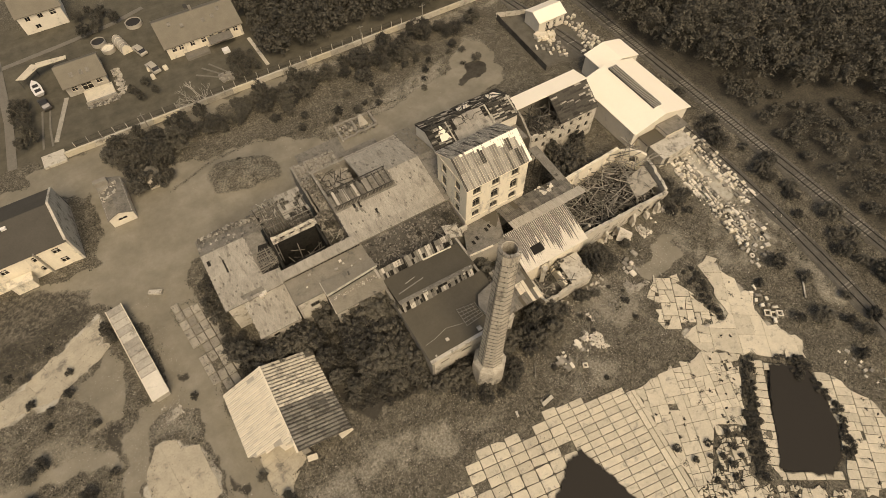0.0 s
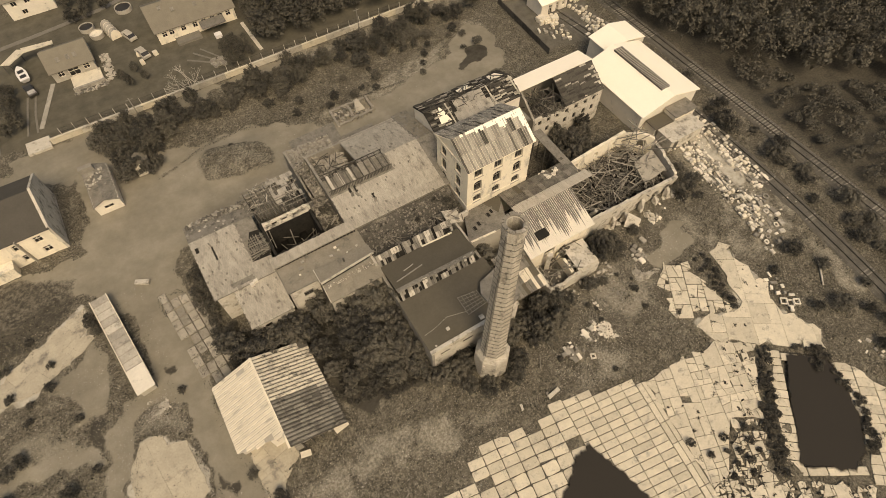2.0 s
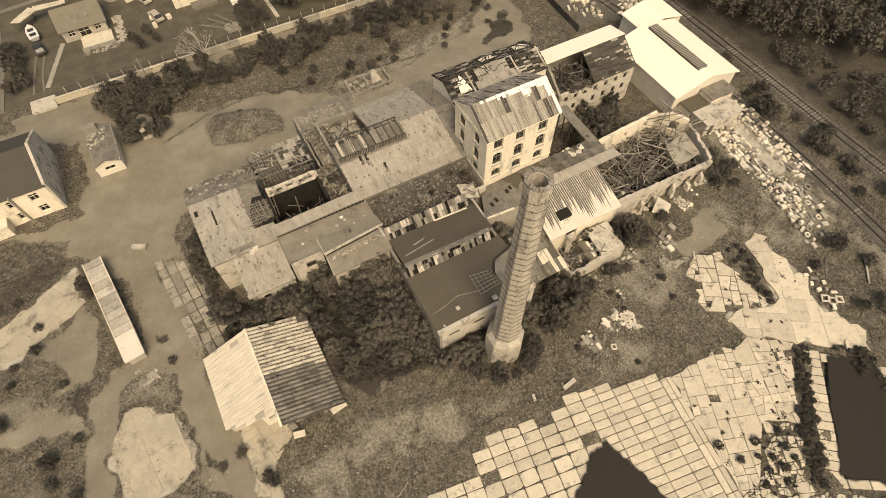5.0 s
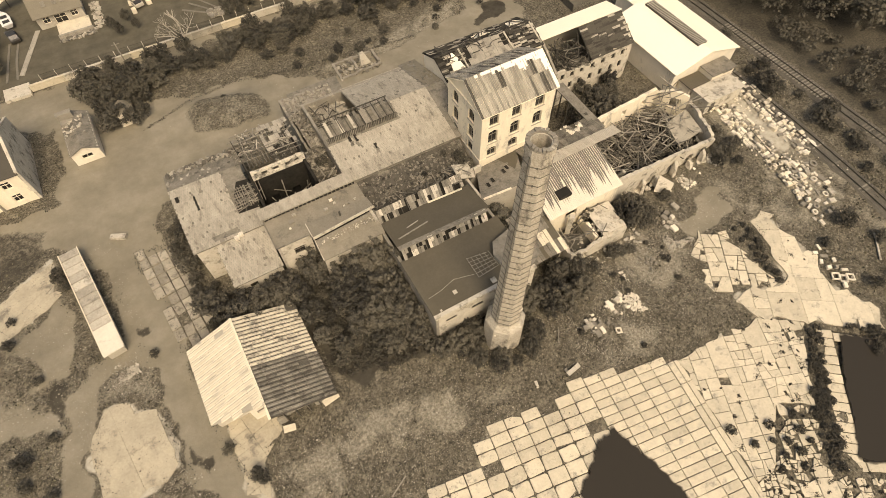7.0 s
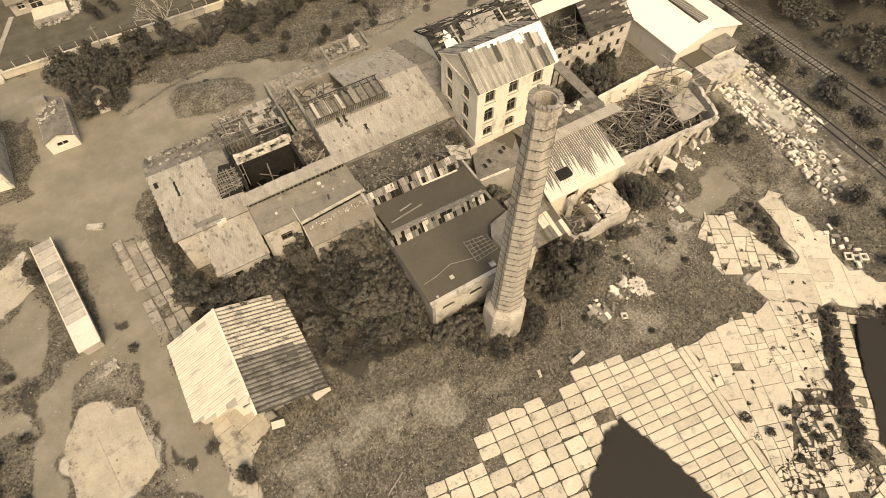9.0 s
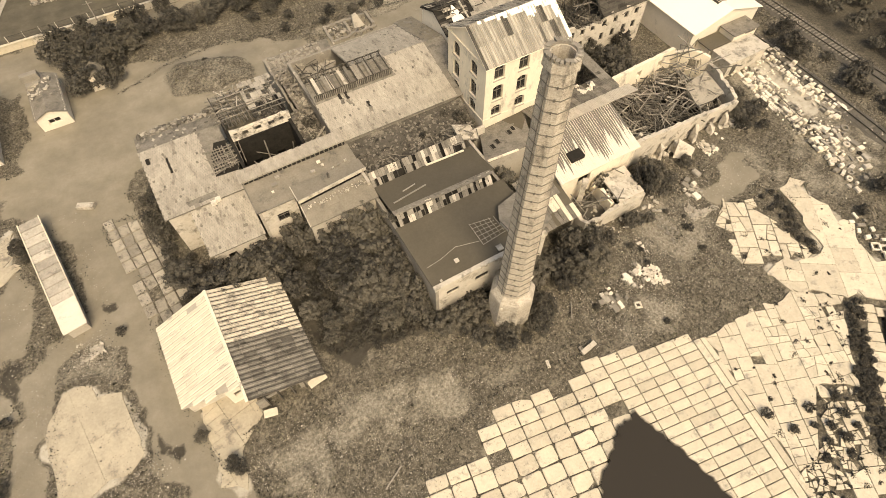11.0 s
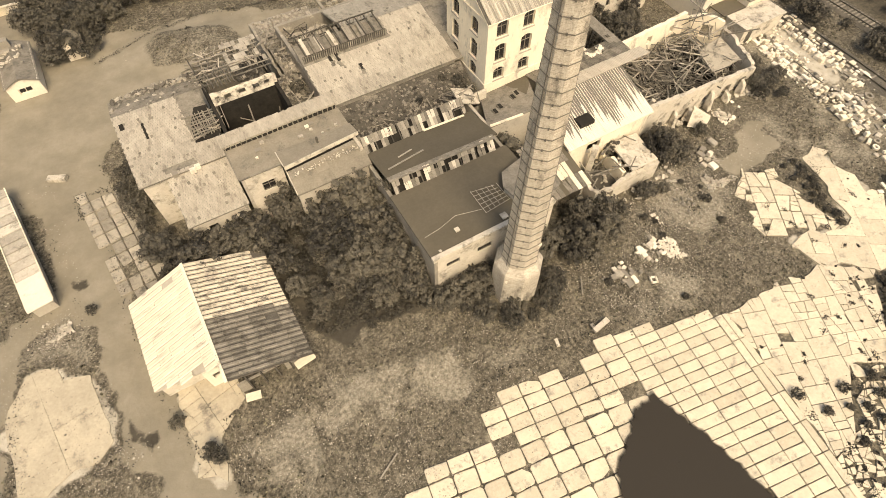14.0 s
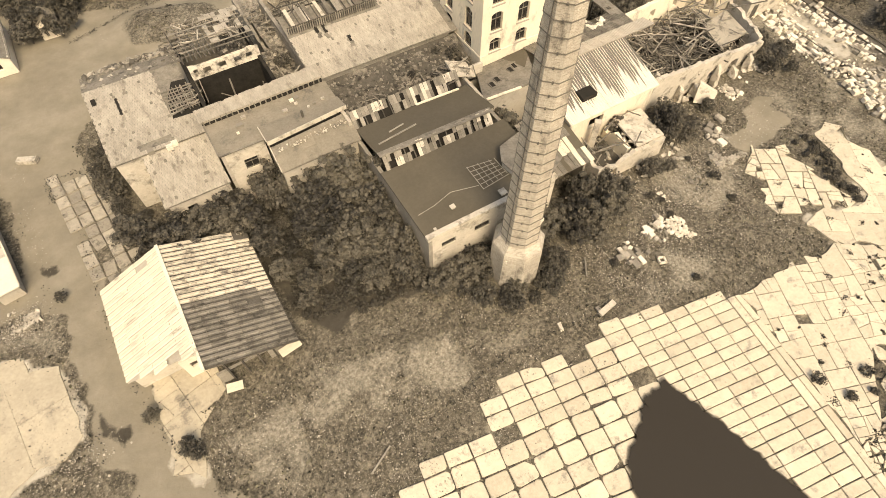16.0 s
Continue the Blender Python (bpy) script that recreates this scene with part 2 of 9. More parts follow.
def wall_mesh(bm, a, b, z0, z1, thick, openings=(), rise=0.0, top=None):
    """An upright wall from a to b (plan points; its outer face lies on that line, its thickness to the left of the way from a to b).
    openings: (centre along the wall, width, sill, head), cut through, with arched heads of that rise. top: height of the top along the wall."""
    a, b = Vector((*a, 0)), Vector((*b, 0))
    way = (b - a).normalized()
    side = Vector((-way.y, way.x, 0)) * thick
    length = (b - a).length
    at = lambda s, z: a + way * s + Vector((0, 0, z))
    head = top or (lambda s: z1)
    columns = {}
    for s, w, lo, hi in openings:
        columns.setdefault((round(s - w / 2, 3), round(s + w / 2, 3)), []).append((lo, hi))
    edges, s0 = [], thick
    for (p, q), holes in sorted(columns.items()):
        edges += [(s0, p, []), (p, q, sorted(holes))]
        s0 = q
    edges.append((s0, length, []))
    for p, q, holes in edges:
        if q - p < 0.01:
            continue
        lo, low = [at(p, z0), at(q, z0)], z0
        for sill, hi in holes:
            if sill - low > 0.02:
                prism(bm, lo + [at(q, sill), at(p, sill)], side)
            lo = [at(p + (q - p) * i / 6, hi - rise + rise * (1 - (i / 3 - 1) ** 2)) for i in range(7)] if rise else [at(p, hi), at(q, hi)]
            low = hi
        cuts = 1 if top is None else max(1, int((q - p) / 0.4))
        if holes or cuts == 1:
            prism(bm, lo + [at(q, head(q)), at(p, head(p))], side)
        else:
            for i in range(cuts):
                u, v = p + (q - p) * i / cuts, p + (q - p) * (i + 1) / cuts
                prism(bm, [at(u, z0), at(v, z0), at(v, head(v)), at(u, head(u))], side)


def window_set(parent, a, b, openings, thick, rise=0.0, frame_mat="white_wall", bars=2):
    """Frames with panes, set back in the openings of a wall, each window a part with its pane."""
    a, b = Vector((*a, 0)), Vector((*b, 0))
    way = (b - a).normalized()
    m = Matrix.Translation(a) @ Matrix(((way.x, -way.y, 0, 0), (way.y, way.x, 0, 0), (0, 0, 1, 0), (0, 0, 0, 1)))
    for s, w, lo, hi in openings:
        bm = bmesh.new()
        d0, d1, f = thick * 0.45, thick * 0.45 + 0.08, 0.09
        for x0, x1, q0, q1 in ((s - w / 2, s - w / 2 + f, lo, hi), (s + w / 2 - f, s + w / 2, lo, hi), (s - w / 2, s + w / 2, lo, lo + f), (s - w / 2, s + w / 2, hi - f, hi)):
            bx(bm, x0, x1, d0, d1, q0, q1, m)
        for i in range(1, bars):
            bx(bm, s - w / 2 + w * i / bars - 0.03, s - w / 2 + w * i / bars + 0.03, d0, d1, lo + f, hi - f, m)
        if hi - lo > 1.2:
            bx(bm, s - w / 2 + f, s + w / 2 - f, d0, d1, lo + (hi - lo) * 0.6, lo + (hi - lo) * 0.6 + 0.06, m)
        win = part("window", bm, frame_mat, parent)
        bm = bmesh.new()
        bx(bm, s - w / 2 + 0.02, s + w / 2 - 0.02, d1 + 0.01, d1 + 0.03, lo + 0.02, hi - 0.02, m)
        part("pane", bm, "pane", win)


def scatter_mesh(name, centres, sizes, material, flat=0.0, quads=1, face=None):
    """Small four-cornered leaves or chips at the given places, turned at random, in one mesh."""
    n = len(centres)
    d = rng.normal(size=(n, 3))
    d[:, 2] = np.abs(d[:, 2]) + flat
    if face is not None:
        d = d * 0.55 + face * 1.1
    d /= np.linalg.norm(d, axis=1)[:, None]
    e = np.cross(d, rng.normal(size=(n, 3)))
    e /= np.linalg.norm(e, axis=1)[:, None]
    f = np.cross(d, e)
    s = np.asarray(sizes)[:, None]
    c = np.asarray(centres)
    k = rng.uniform(0.45, 1.0, (n, 1))
    v = np.stack([c - e * s, c - f * s * k, c + e * s * 0.9, c + f * s * k], 1).reshape(-1, 3)
    me = bpy.data.meshes.new(name)
    me.vertices.add(4 * n)
    me.vertices.foreach_set("co", v.ravel())
    me.loops.add(4 * n)
    me.loops.foreach_set("vertex_index", np.arange(4 * n, dtype=np.int32))
    me.polygons.add(n)
    me.polygons.foreach_set("loop_start", np.arange(0, 4 * n, 4, dtype=np.int32))
    me.update(calc_edges=True)
    me.materials.append(M[material])
    return me


def value_noise(x, y, size, seed):
    g = np.random.default_rng(seed).random((64, 64))
    u, v = x / size, y / size
    i, j = np.floor(u).astype(int), np.floor(v).astype(int)
    p, q = u - i, v - j
    p, q = p * p * (3 - 2 * p), q * q * (3 - 2 * q)
    at = lambda a, b: g[a % 64, b % 64]
    return (at(i, j) * (1 - p) + at(i + 1, j) * p) * (1 - q) + (at(i, j + 1) * (1 - p) + at(i + 1, j + 1) * p) * q


def inside(x, y, poly):
    hit = np.zeros(np.shape(x), bool)
    for (x0, y0), (x1, y1) in zip(poly, poly[1:] + poly[:1]):
        if y0 != y1:
            hit ^= ((y0 > y) != (y1 > y)) & (x < (x1 - x0) * (y - y0) / (y1 - y0) + x0)
    return hit


# ---- ground: one sheet to the horizon ----
YARD = [(-23, 41), (-17, 37), (-17, 50), (-14.5, 56), (-13, 65), (-8, 66), (0, 65), (8, 65), (12, 67), (18, 70), (30, 66), (36, 66), (48, 72), (62, 75), (65, 86), (60, 90), (52, 84), (36, 80), (20, 79), (8, 86), (-8, 88), (-15, 92), (-22, 97), (-45, 98.5), (-70, 99), (-70, 93), (-30, 93), (-24, 90), (-24, 78), (-27, 73.5), (-45, 73.5), (-70, 70), (-70, 66), (-30, 65), (-26, 63), (-22, 54)]
ROAD = [(-23, 58.3), (-17, 56), (-16.6, 50), (-16.2, 43), (-15.4, 33.2), (-14.9, 27.9), (-13.3, 21.9), (-11, 15), (-4, 2), (-13, 2), (-19.2, 21), (-20.2, 25.2), (-19.8, 30.2), (-20.2, 36.5), (-21.2, 46), (-22, 52)]
LANE = [(-21.4, 44.3), (-25.1, 44.5), (-27.9, 42.8), (-30.2, 40.2), (-31.6, 37.1), (-32.4, 33.7), (-33.0, 29.5), (-33.4, 24), (-30.6, 24), (-30.2, 28), (-30.0, 31.2), (-29.2, 34.2), (-27.9, 37.6), (-26.1, 40.3), (-24.1, 42.1), (-21.4, 42.1)]
LANE2 = [(-62, 44), (-44.3, 41.9), (-37.2, 41), (-31.6, 39.4), (-32.1, 36.9), (-37.6, 38.7), (-44.6, 39.3), (-62, 40)]
BARE = [(-35.3, 50.8), (-30.8, 53.1), (-28.9, 56.2), (-27.9, 51.3), (-28.3, 46.5), (-30.3, 43.0), (-34.2, 44.5), (-32.3, 46.1), (-32.7, 48.2)]
WALLSTRIP = [(-34, 96), (-34, 101.2), (-5, 101.2), (24, 101.2), (24, 99.6), (-4, 98.8), (-14, 96), (-22, 93)]
WET = [(-62, 80), (-39.6, 74.4), (-28.4, 69), (-30.2, 62.2), (-35.9, 60.2), (-41.8, 58.4), (-62, 58)]
PADS = [
    [(-29.4, 32.8), (-28.8, 34.3), (-26.8, 36.9), (-23.7, 36.5), (-23.8, 34.5), (-21.3, 33.8), (-20.9, 29.8), (-20.7, 25.9), (-22.4, 25.0), (-25.4, 25.1), (-28.4, 23.2), (-29.4, 24), (-29.0, 27.5)],
    [(-42.0, 52.3), (-50, 50), (-50, 55), (-42.2, 56.1), (-37.9, 58.5), (-30.6, 61.7), (-28.8, 62.4), (-29.8, 57.8), (-28.3, 55.8), (-33.9, 53.8), (-38.3, 51.5)],
    [(-14.2, 28.2), (-8.5, 27.5), (-9.2, 23), (-11.2, 22), (-12.4, 17.5), (-14.4, 19)],
    [(76.8, 26), (79.6, 25), (81.4, 31), (82.4, 38), (79, 39), (77.4, 33)],
]
PALE = [
    [(-6, 20.5), (0, 18.6), (6.5, 16.3), (11.5, 13.5), (12, 12), (6, 14), (0, 16.5), (-5, 18)],
    [(27, 13), (33, 13.5), (36, 11), (31, 10.5)],
    [(-2, 22), (6, 20), (12, 17), (20, 14), (19, 12.6), (10, 14.6), (0, 17.6)],
    [(30, 15), (36, 14), (40, 11), (35, 10)],
    [(-10, 20), (-4, 19), (-4, 12), (-9, 14)],
    [(48, 80), (55, 86), (61, 92), (65, 88), (60, 78), (52, 77)],
    [(72, 13), (80, 14), (83, 38), (77, 38)],
    [(76, 0), (79, 0), (84, 40), (82, 45), (86, 90), (92, 110), (88, 110), (82, 80), (80, 40)],
]
PALE.append([(-29.4, 36.4), (-26.4, 40.4), (-22.6, 42.0), (-20.8, 38.6), (-20.8, 33.8), (-23, 37.4), (-26.6, 37.8)])
PALE.append([(70, 13), (79, 14.5), (84.6, 40), (73, 40), (72.5, 26)])
PALE.append([(60, 25), (66, 27), (71, 22), (70, 12), (66.5, 14), (63, 20)])
PALE.append([(38, 22), (45, 25), (52, 22), (50, 17), (42, 16)])
PALE.append([(-30, 98.3), (75, 98.6), (75, 101.3), (-30, 101.3)])
PALE.append([(12, 79), (30, 79), (46, 82), (58, 90), (50, 88), (36, 84), (20, 82)])
LAWN = [(-70, 103.5), (75, 103.5), (75, 108), (24, 112), (22, 150), (-90, 150)]
STORE = [(70.5, 72), (87, 72), (90, 88), (72, 93)]
PONDS = [
    [(25.6, 4.3), (27.1, -0.9), (28.2, -6.3), (30, -16), (14, -16), (16.6, -1.4), (17.9, 0.8), (20.6, 2.2), (22.7, 4.0)],
    [(58.8, -1.0), (63.6, -4.2), (62.7, -8.0), (60.2, -12.8), (56.5, -16.6), (53.3, -17.2), (47.6, -12.9), (51.4, -8.8), (54.5, -5.2)],
]
APRON = [(1.5, 7.8), (5, 9.2), (8.4, 8.6), (10.5, 10.4), (13, 11.6), (20, 11.4), (26, 10.8), (38.6, 7.2), (37.6, -24), (-6, -24), (-4, 0)]
YARD2 = [(38.2, 6.6), (41.4, 6.6), (47.2, 6.4), (49.9, 5.5), (51.2, 5.9), (56.1, 2.4), (51.3, -2.6), (48.4, -5.8), (46.2, -4.4), (44.4, -3.4), (41.8, -6.0), (38.9, -8.6), (35.9, -8.8)]
FAR_PAD = [(51.1, 5.9), (51.2, 7.2), (50.4, 9.7), (52, 9.9), (57.4, 7.5), (58.9, 7.8), (60.3, 10.7), (61.6, 13.2), (62.2, 15.7), (62.3, 18), (66, 17), (65.4, 15.2), (65.5, 12.6), (65.7, 9.3), (64, 6.4), (64.6, 2.9), (66, -0.5), (65.5, -2.4), (64.2, -3.0), (59.7, 0.1), (56.8, 2.0)]
CRAZED = [(44.4, -3.5), (48.3, -5.9), (43.9, -10.6), (43.6, -12.6), (48, -15.6), (54, -19.6), (50, -24), (33.6, -23.4), (35.8, -9), (38.9, -8.7), (41.8, -6.1)]
EAST_PAD = [(63.6, -3.9), (65, -5), (67.4, -15), (64, -24), (54.4, -21), (54.6, -19.4), (57, -16.6), (59.6, -13.4), (61.8, -9.4), (63.4, -6)]
OLD = [(53.5, 19.3), (57, 19.4), (57.3, 17.5), (56.8, 15.5), (57.9, 13.8), (58.3, 11.7), (57.8, 8.4), (52, 10.2), (50.2, 10.4), (49.4, 12), (50, 14.2), (51.7, 15.3), (51.4, 17.8)]
PUDDLE = [(53.2, 23.5), (56.5, 23.4), (59.4, 25.2), (63.1, 23.9), (61.6, 21.0), (57.6, 19.8), (53, 20.6)]
STRIP = [(-18.4, 57.6), (-12.4, 56.6), (-12.6, 52.1), (-11.4, 47.2), (-12.4, 40.0), (-16.6, 40.8), (-17.2, 47.2), (-17.8, 53.4)]
# thicket floor: dark soil, with the trees' shade put into its colour
SHADED_HUMUS = [[(-1.2, 39.5), (-1.0, 30), (1, 24), (6, 24), (11, 23.4), (12.8, 25), (12.6, 38.4), (4, 41.5), (-0.4, 41.8)], [(-12, 43), (-9.6, 38.6), (0, 38.4), (0, 42), (-8, 42)]]
STAINS = [[(-32.2, 43.2), (-29.6, 42.5), (-30.9, 38.8), (-32.6, 39.8)], [(-19.3, 27.6), (-18.3, 27.8), (-17.6, 26.2), (-16.9, 24.2), (-17.9, 23.3), (-18.6, 25)], [(-18, 28.4), (-17.2, 28.6), (-17.2, 27.8)], [(-20.6, 44.6), (-19.4, 45.8), (-19.0, 44.8), (-20.4, 43.6)], [(50.5, 79), (56, 82.5), (61.5, 82), (60, 79.5), (54, 78)]]
GX = np.concatenate([[-900, -500, -300, -200, -140, -110], np.arange(-85, 118.1, 0.6), [125, 140, 170, 220, 320, 500, 900]])
GY = np.concatenate([[-700, -400, -200, -100, -60], np.arange(-40, 150.1, 0.6), [158, 175, 210, 280, 400, 600, 1000]])
gx, gy = np.meshgrid(GX, GY)
wx = gx + 2.2 * (value_noise(gx, gy, 2.6, 1) - 0.5) + 0.9 * (value_noise(gx, gy, 0.9, 2) - 0.5)
wy = gy + 2.2 * (value_noise(gx, gy, 2.6, 3) - 0.5) + 0.9 * (value_noise(gx, gy, 0.9, 4) - 0.5)


def soft(mask, n=1):
    m = mask.astype(float)
    for _ in range(n):
        p = np.pad(m, 1, mode="edge")
        m = (p[:-2, 1:-1] + p[2:, 1:-1] + p[1:-1, :-2] + p[1:-1, 2:] + 2 * p[1:-1, 1:-1]) / 6
    return m


hard = lambda polys: np.any([inside(wx, wy, p) for p in polys], axis=0)
mud = soft(hard([YARD, ROAD, LANE, LANE2, BARE, WALLSTRIP, PUDDLE]), 1)
pad = np.clip(soft(hard(PADS), 1) + 0.8 * soft(hard([FAR_PAD]), 1), 0, 1)
pale = np.clip(soft(hard(PALE), 3) * (1.9 * value_noise(gx, gy, 1.3, 8) * (0.45 + 0.8 * value_noise(gx, gy, 4.5, 18)) - 0.12), 0, 1)
mound = np.exp(-((((gx - 2.6) - 0.1 * (gy - 79)) / 7.0) ** 4 + ((gy - 79.0 + 0.25 * (gx - 2.6)) / 4.6) ** 4))
mud = np.clip(mud - 1.6 * np.clip(mound - 0.2, 0, 1) * (0.6 + 0.8 * value_noise(gx, gy, 2.2, 19)), 0, 1)
pale = np.clip(pale + 0.75 * mound * value_noise(gx, gy, 1.4, 20), 0, 1)
field_ = soft(inside(wx, wy, [(-62, 62), (-25, 62), (-24.4, 46), (-30, 42.5), (-33, 34), (-35, 24), (-62, 24)]), 2)
mud = np.maximum(mud, field_ * 0.6 * value_noise(gx, gy, 3.2, 33))
wet = soft(inside(wx, wy, WET), 2) * 0.55
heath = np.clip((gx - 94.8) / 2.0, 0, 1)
lawn = soft(hard([LAWN]), 1)
store = soft(hard([STORE]), 1)
shaded_humus = soft(hard(SHADED_HUMUS), 2)
# besides stains and wet soil, this layer carries the thicket's painted shade
stain = np.maximum(np.maximum(soft(hard(STAINS), 1), wet), 0.9 * shaded_humus)
near_pond = np.any([inside(gx, gy, p) for p in PONDS], axis=0)
rough_zone = np.clip(1 - mud - pad - lawn * 0.7 - store, 0, 1)
gz = rough_zone * (0.28 * (value_noise(gx, gy, 1.3, 5) - 0.5) + 0.35 * (value_noise(gx, gy, 4.5, 6) - 0.5)) + 0.05 * (value_noise(gx, gy, 3, 9) - 0.5)
gz -= 1.2 * soft(near_pond, 1) * 0.5
gz += 0.9 * mound
paved = soft(np.any([inside(gx, gy, p) for p in (APRON, YARD2, FAR_PAD, CRAZED, EAST_PAD, OLD, STRIP)], axis=0), 2)
gz = gz * (1 - np.clip(paved * 1.5, 0, 1) * ~near_pond) - 0.04 * paved
ny, nx = gx.shape
me = bpy.data.meshes.new("ground")
me.vertices.add(nx * ny)
me.vertices.foreach_set("co", np.stack([gx, gy, gz - 0.06], -1).ravel())
ii, jj = np.meshgrid(np.arange(nx - 1), np.arange(ny - 1))
q = (jj * nx + ii).ravel()
faces = np.stack([q, q + 1, q + nx + 1, q + nx], 1)
me.loops.add(faces.size)
me.loops.foreach_set("vertex_index", faces.ravel().astype(np.int32))
me.polygons.add(len(faces))
me.polygons.foreach_set("loop_start", np.arange(0, faces.size, 4, dtype=np.int32))
me.update(calc_edges=True)
me.polygons.foreach_set("use_smooth", np.ones(len(faces), bool))
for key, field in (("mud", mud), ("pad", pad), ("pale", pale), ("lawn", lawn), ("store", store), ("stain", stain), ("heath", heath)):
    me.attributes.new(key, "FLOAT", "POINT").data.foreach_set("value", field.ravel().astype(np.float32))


def ground_material():
    m = bpy.data.materials.new("ground")
    m.use_nodes = True
    n, ln = m.node_tree.nodes, m.node_tree.links
    bsdf = n["Principled BSDF"]
    bsdf.inputs["Roughness"].default_value = 0.95
    bsdf.inputs["Specular IOR Level"].default_value = 0.2
    geo = n.new("ShaderNodeNewGeometry")

    def noise_node(metres, detail=4, rough=0.65):
        k = n.new("ShaderNodeTexNoise")
        k.inputs["Scale"].default_value, k.inputs["Detail"].default_value, k.inputs["Roughness"].default_value = 1 / metres, detail, rough
        ln.new(geo.outputs["Position"], k.inputs["Vector"])
        return k.outputs[0]

    def ramp(src, stops):
        r = n.new("ShaderNodeValToRGB")
        els = r.color_ramp.elements
        while len(els) < len(stops):
            els.new(0.5)
        for e, (p, c) in zip(els, stops):
            e.position, e.color = p, (*c, 1)
        ln.new(src, r.inputs[0])
        return r.outputs[0]

    def mix(f, a, b):
        k = n.new("ShaderNodeMix")
        k.data_type = "RGBA"
        ln.new(f, k.inputs[0])
        ln.new(a, k.inputs[6])
        ln.new(b, k.inputs[7])
        return k.outputs[2]

    def attr(name):
        k = n.new("ShaderNodeAttribute")
        k.attribute_name = name
        return k.outputs["Fac"]

    fine, mid, wide = noise_node(0.35, 5, 0.8), noise_node(2.5, 5), noise_node(11, 4)
    scrub = mix(ramp(mid, [(0.4, (0, 0, 0)), (0.6, (1, 1, 1))]), ramp(fine, [(0.36, (0.03, 0.0265, 0.019)), (0.52, (0.094, 0.083, 0.06)), (0.68, (0.27, 0.238, 0.175))]), ramp(fine, [(0.38, (0.05, 0.044, 0.032)), (0.6, (0.155, 0.137, 0.099)), (0.72, (0.29, 0.256, 0.19))]))
    soil = ramp(fine, [(0.35, (0.09, 0.079, 0.056)), (0.62, (0.28, 0.246, 0.18))])
    scrub = mix(ramp(noise_node(1.7, 6, 0.7), [(0.5, (0, 0, 0)), (0.63, (0.75, 0.75, 0.75))]), scrub, soil)
    fleck = ramp(noise_node(0.17, 2, 0.5), [(0.6, (0, 0, 0)), (0.7, (0.8, 0.8, 0.8))])
    fleck = mix(ramp(wide, [(0.42, (0, 0, 0)), (0.58, (1, 1, 1))]), ramp(mid, [(0.3, (0, 0, 0)), (0.31, (0, 0, 0))]), fleck)
    scrub = mix(fleck, scrub, ramp(mid, [(0.3, (0.3, 0.268, 0.2)), (0.7, (0.42, 0.375, 0.285))]))
    earth = ramp(noise_node(6, 7, 0.7), [(0.3, (0.175, 0.154, 0.112)), (0.5, (0.225, 0.2, 0.146)), (0.68, (0.275, 0.246, 0.184))])
    concrete = ramp(mid, [(0.33, (0.2, 0.18, 0.135)), (0.5, (0.4, 0.365, 0.285)), (0.7, (0.52, 0.48, 0.385))])
    grass = ramp(mid, [(0.3, (0.075, 0.067, 0.047)), (0.7, (0.125, 0.112, 0.079))])
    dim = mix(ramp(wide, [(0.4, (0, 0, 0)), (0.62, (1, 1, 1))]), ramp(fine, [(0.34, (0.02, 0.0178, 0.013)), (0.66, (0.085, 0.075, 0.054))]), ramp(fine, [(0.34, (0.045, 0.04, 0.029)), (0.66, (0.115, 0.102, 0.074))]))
    yard = ramp(mid, [(0.3, (0.09, 0.082, 0.062)), (0.7, (0.15, 0.135, 0.104))])
    edge = noise_node(0.8, 6, 0.75)

    def patch(name, loose, lo, hi):
        """An area's share with a frayed, uneven border."""
        a = n.new("ShaderNodeMath")
        a.operation = "MULTIPLY_ADD"
        ln.new(edge, a.inputs[0])
        a.inputs[1].default_value = loose
        ln.new(attr(name), a.inputs[2])
        r = n.new("ShaderNodeMapRange")
        ln.new(a.outputs[0], r.inputs[0])
        r.inputs[1].default_value, r.inputs[2].default_value = lo + 0.5 * loose, hi + 0.5 * loose
        return r.outputs[0]

    c = mix(patch("pale", 1.3, 0.15, 1.25), scrub, ramp(fine, [(0.35, (0.12, 0.108, 0.078)), (0.65, (0.4, 0.36, 0.275))]))
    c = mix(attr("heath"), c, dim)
    c = mix(attr("lawn"), c, grass)
    c = mix(attr("store"), c, yard)
    c = mix(patch("mud", 0.7, 0.38, 0.62), c, earth)
    c = mix(patch("pad", 0.8, 0.35, 0.6), c, concrete)
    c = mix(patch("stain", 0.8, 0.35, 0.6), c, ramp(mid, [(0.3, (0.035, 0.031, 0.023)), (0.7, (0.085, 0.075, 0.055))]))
    ln.new(c, bsdf.inputs["Base Color"])
    b = n.new("ShaderNodeBump")
    b.inputs["Strength"].default_value, b.inputs["Distance"].default_value = 0.5, 0.12
    ln.new(fine, b.inputs["Height"])
    ln.new(b.outputs[0], bsdf.inputs["Normal"])
    return m


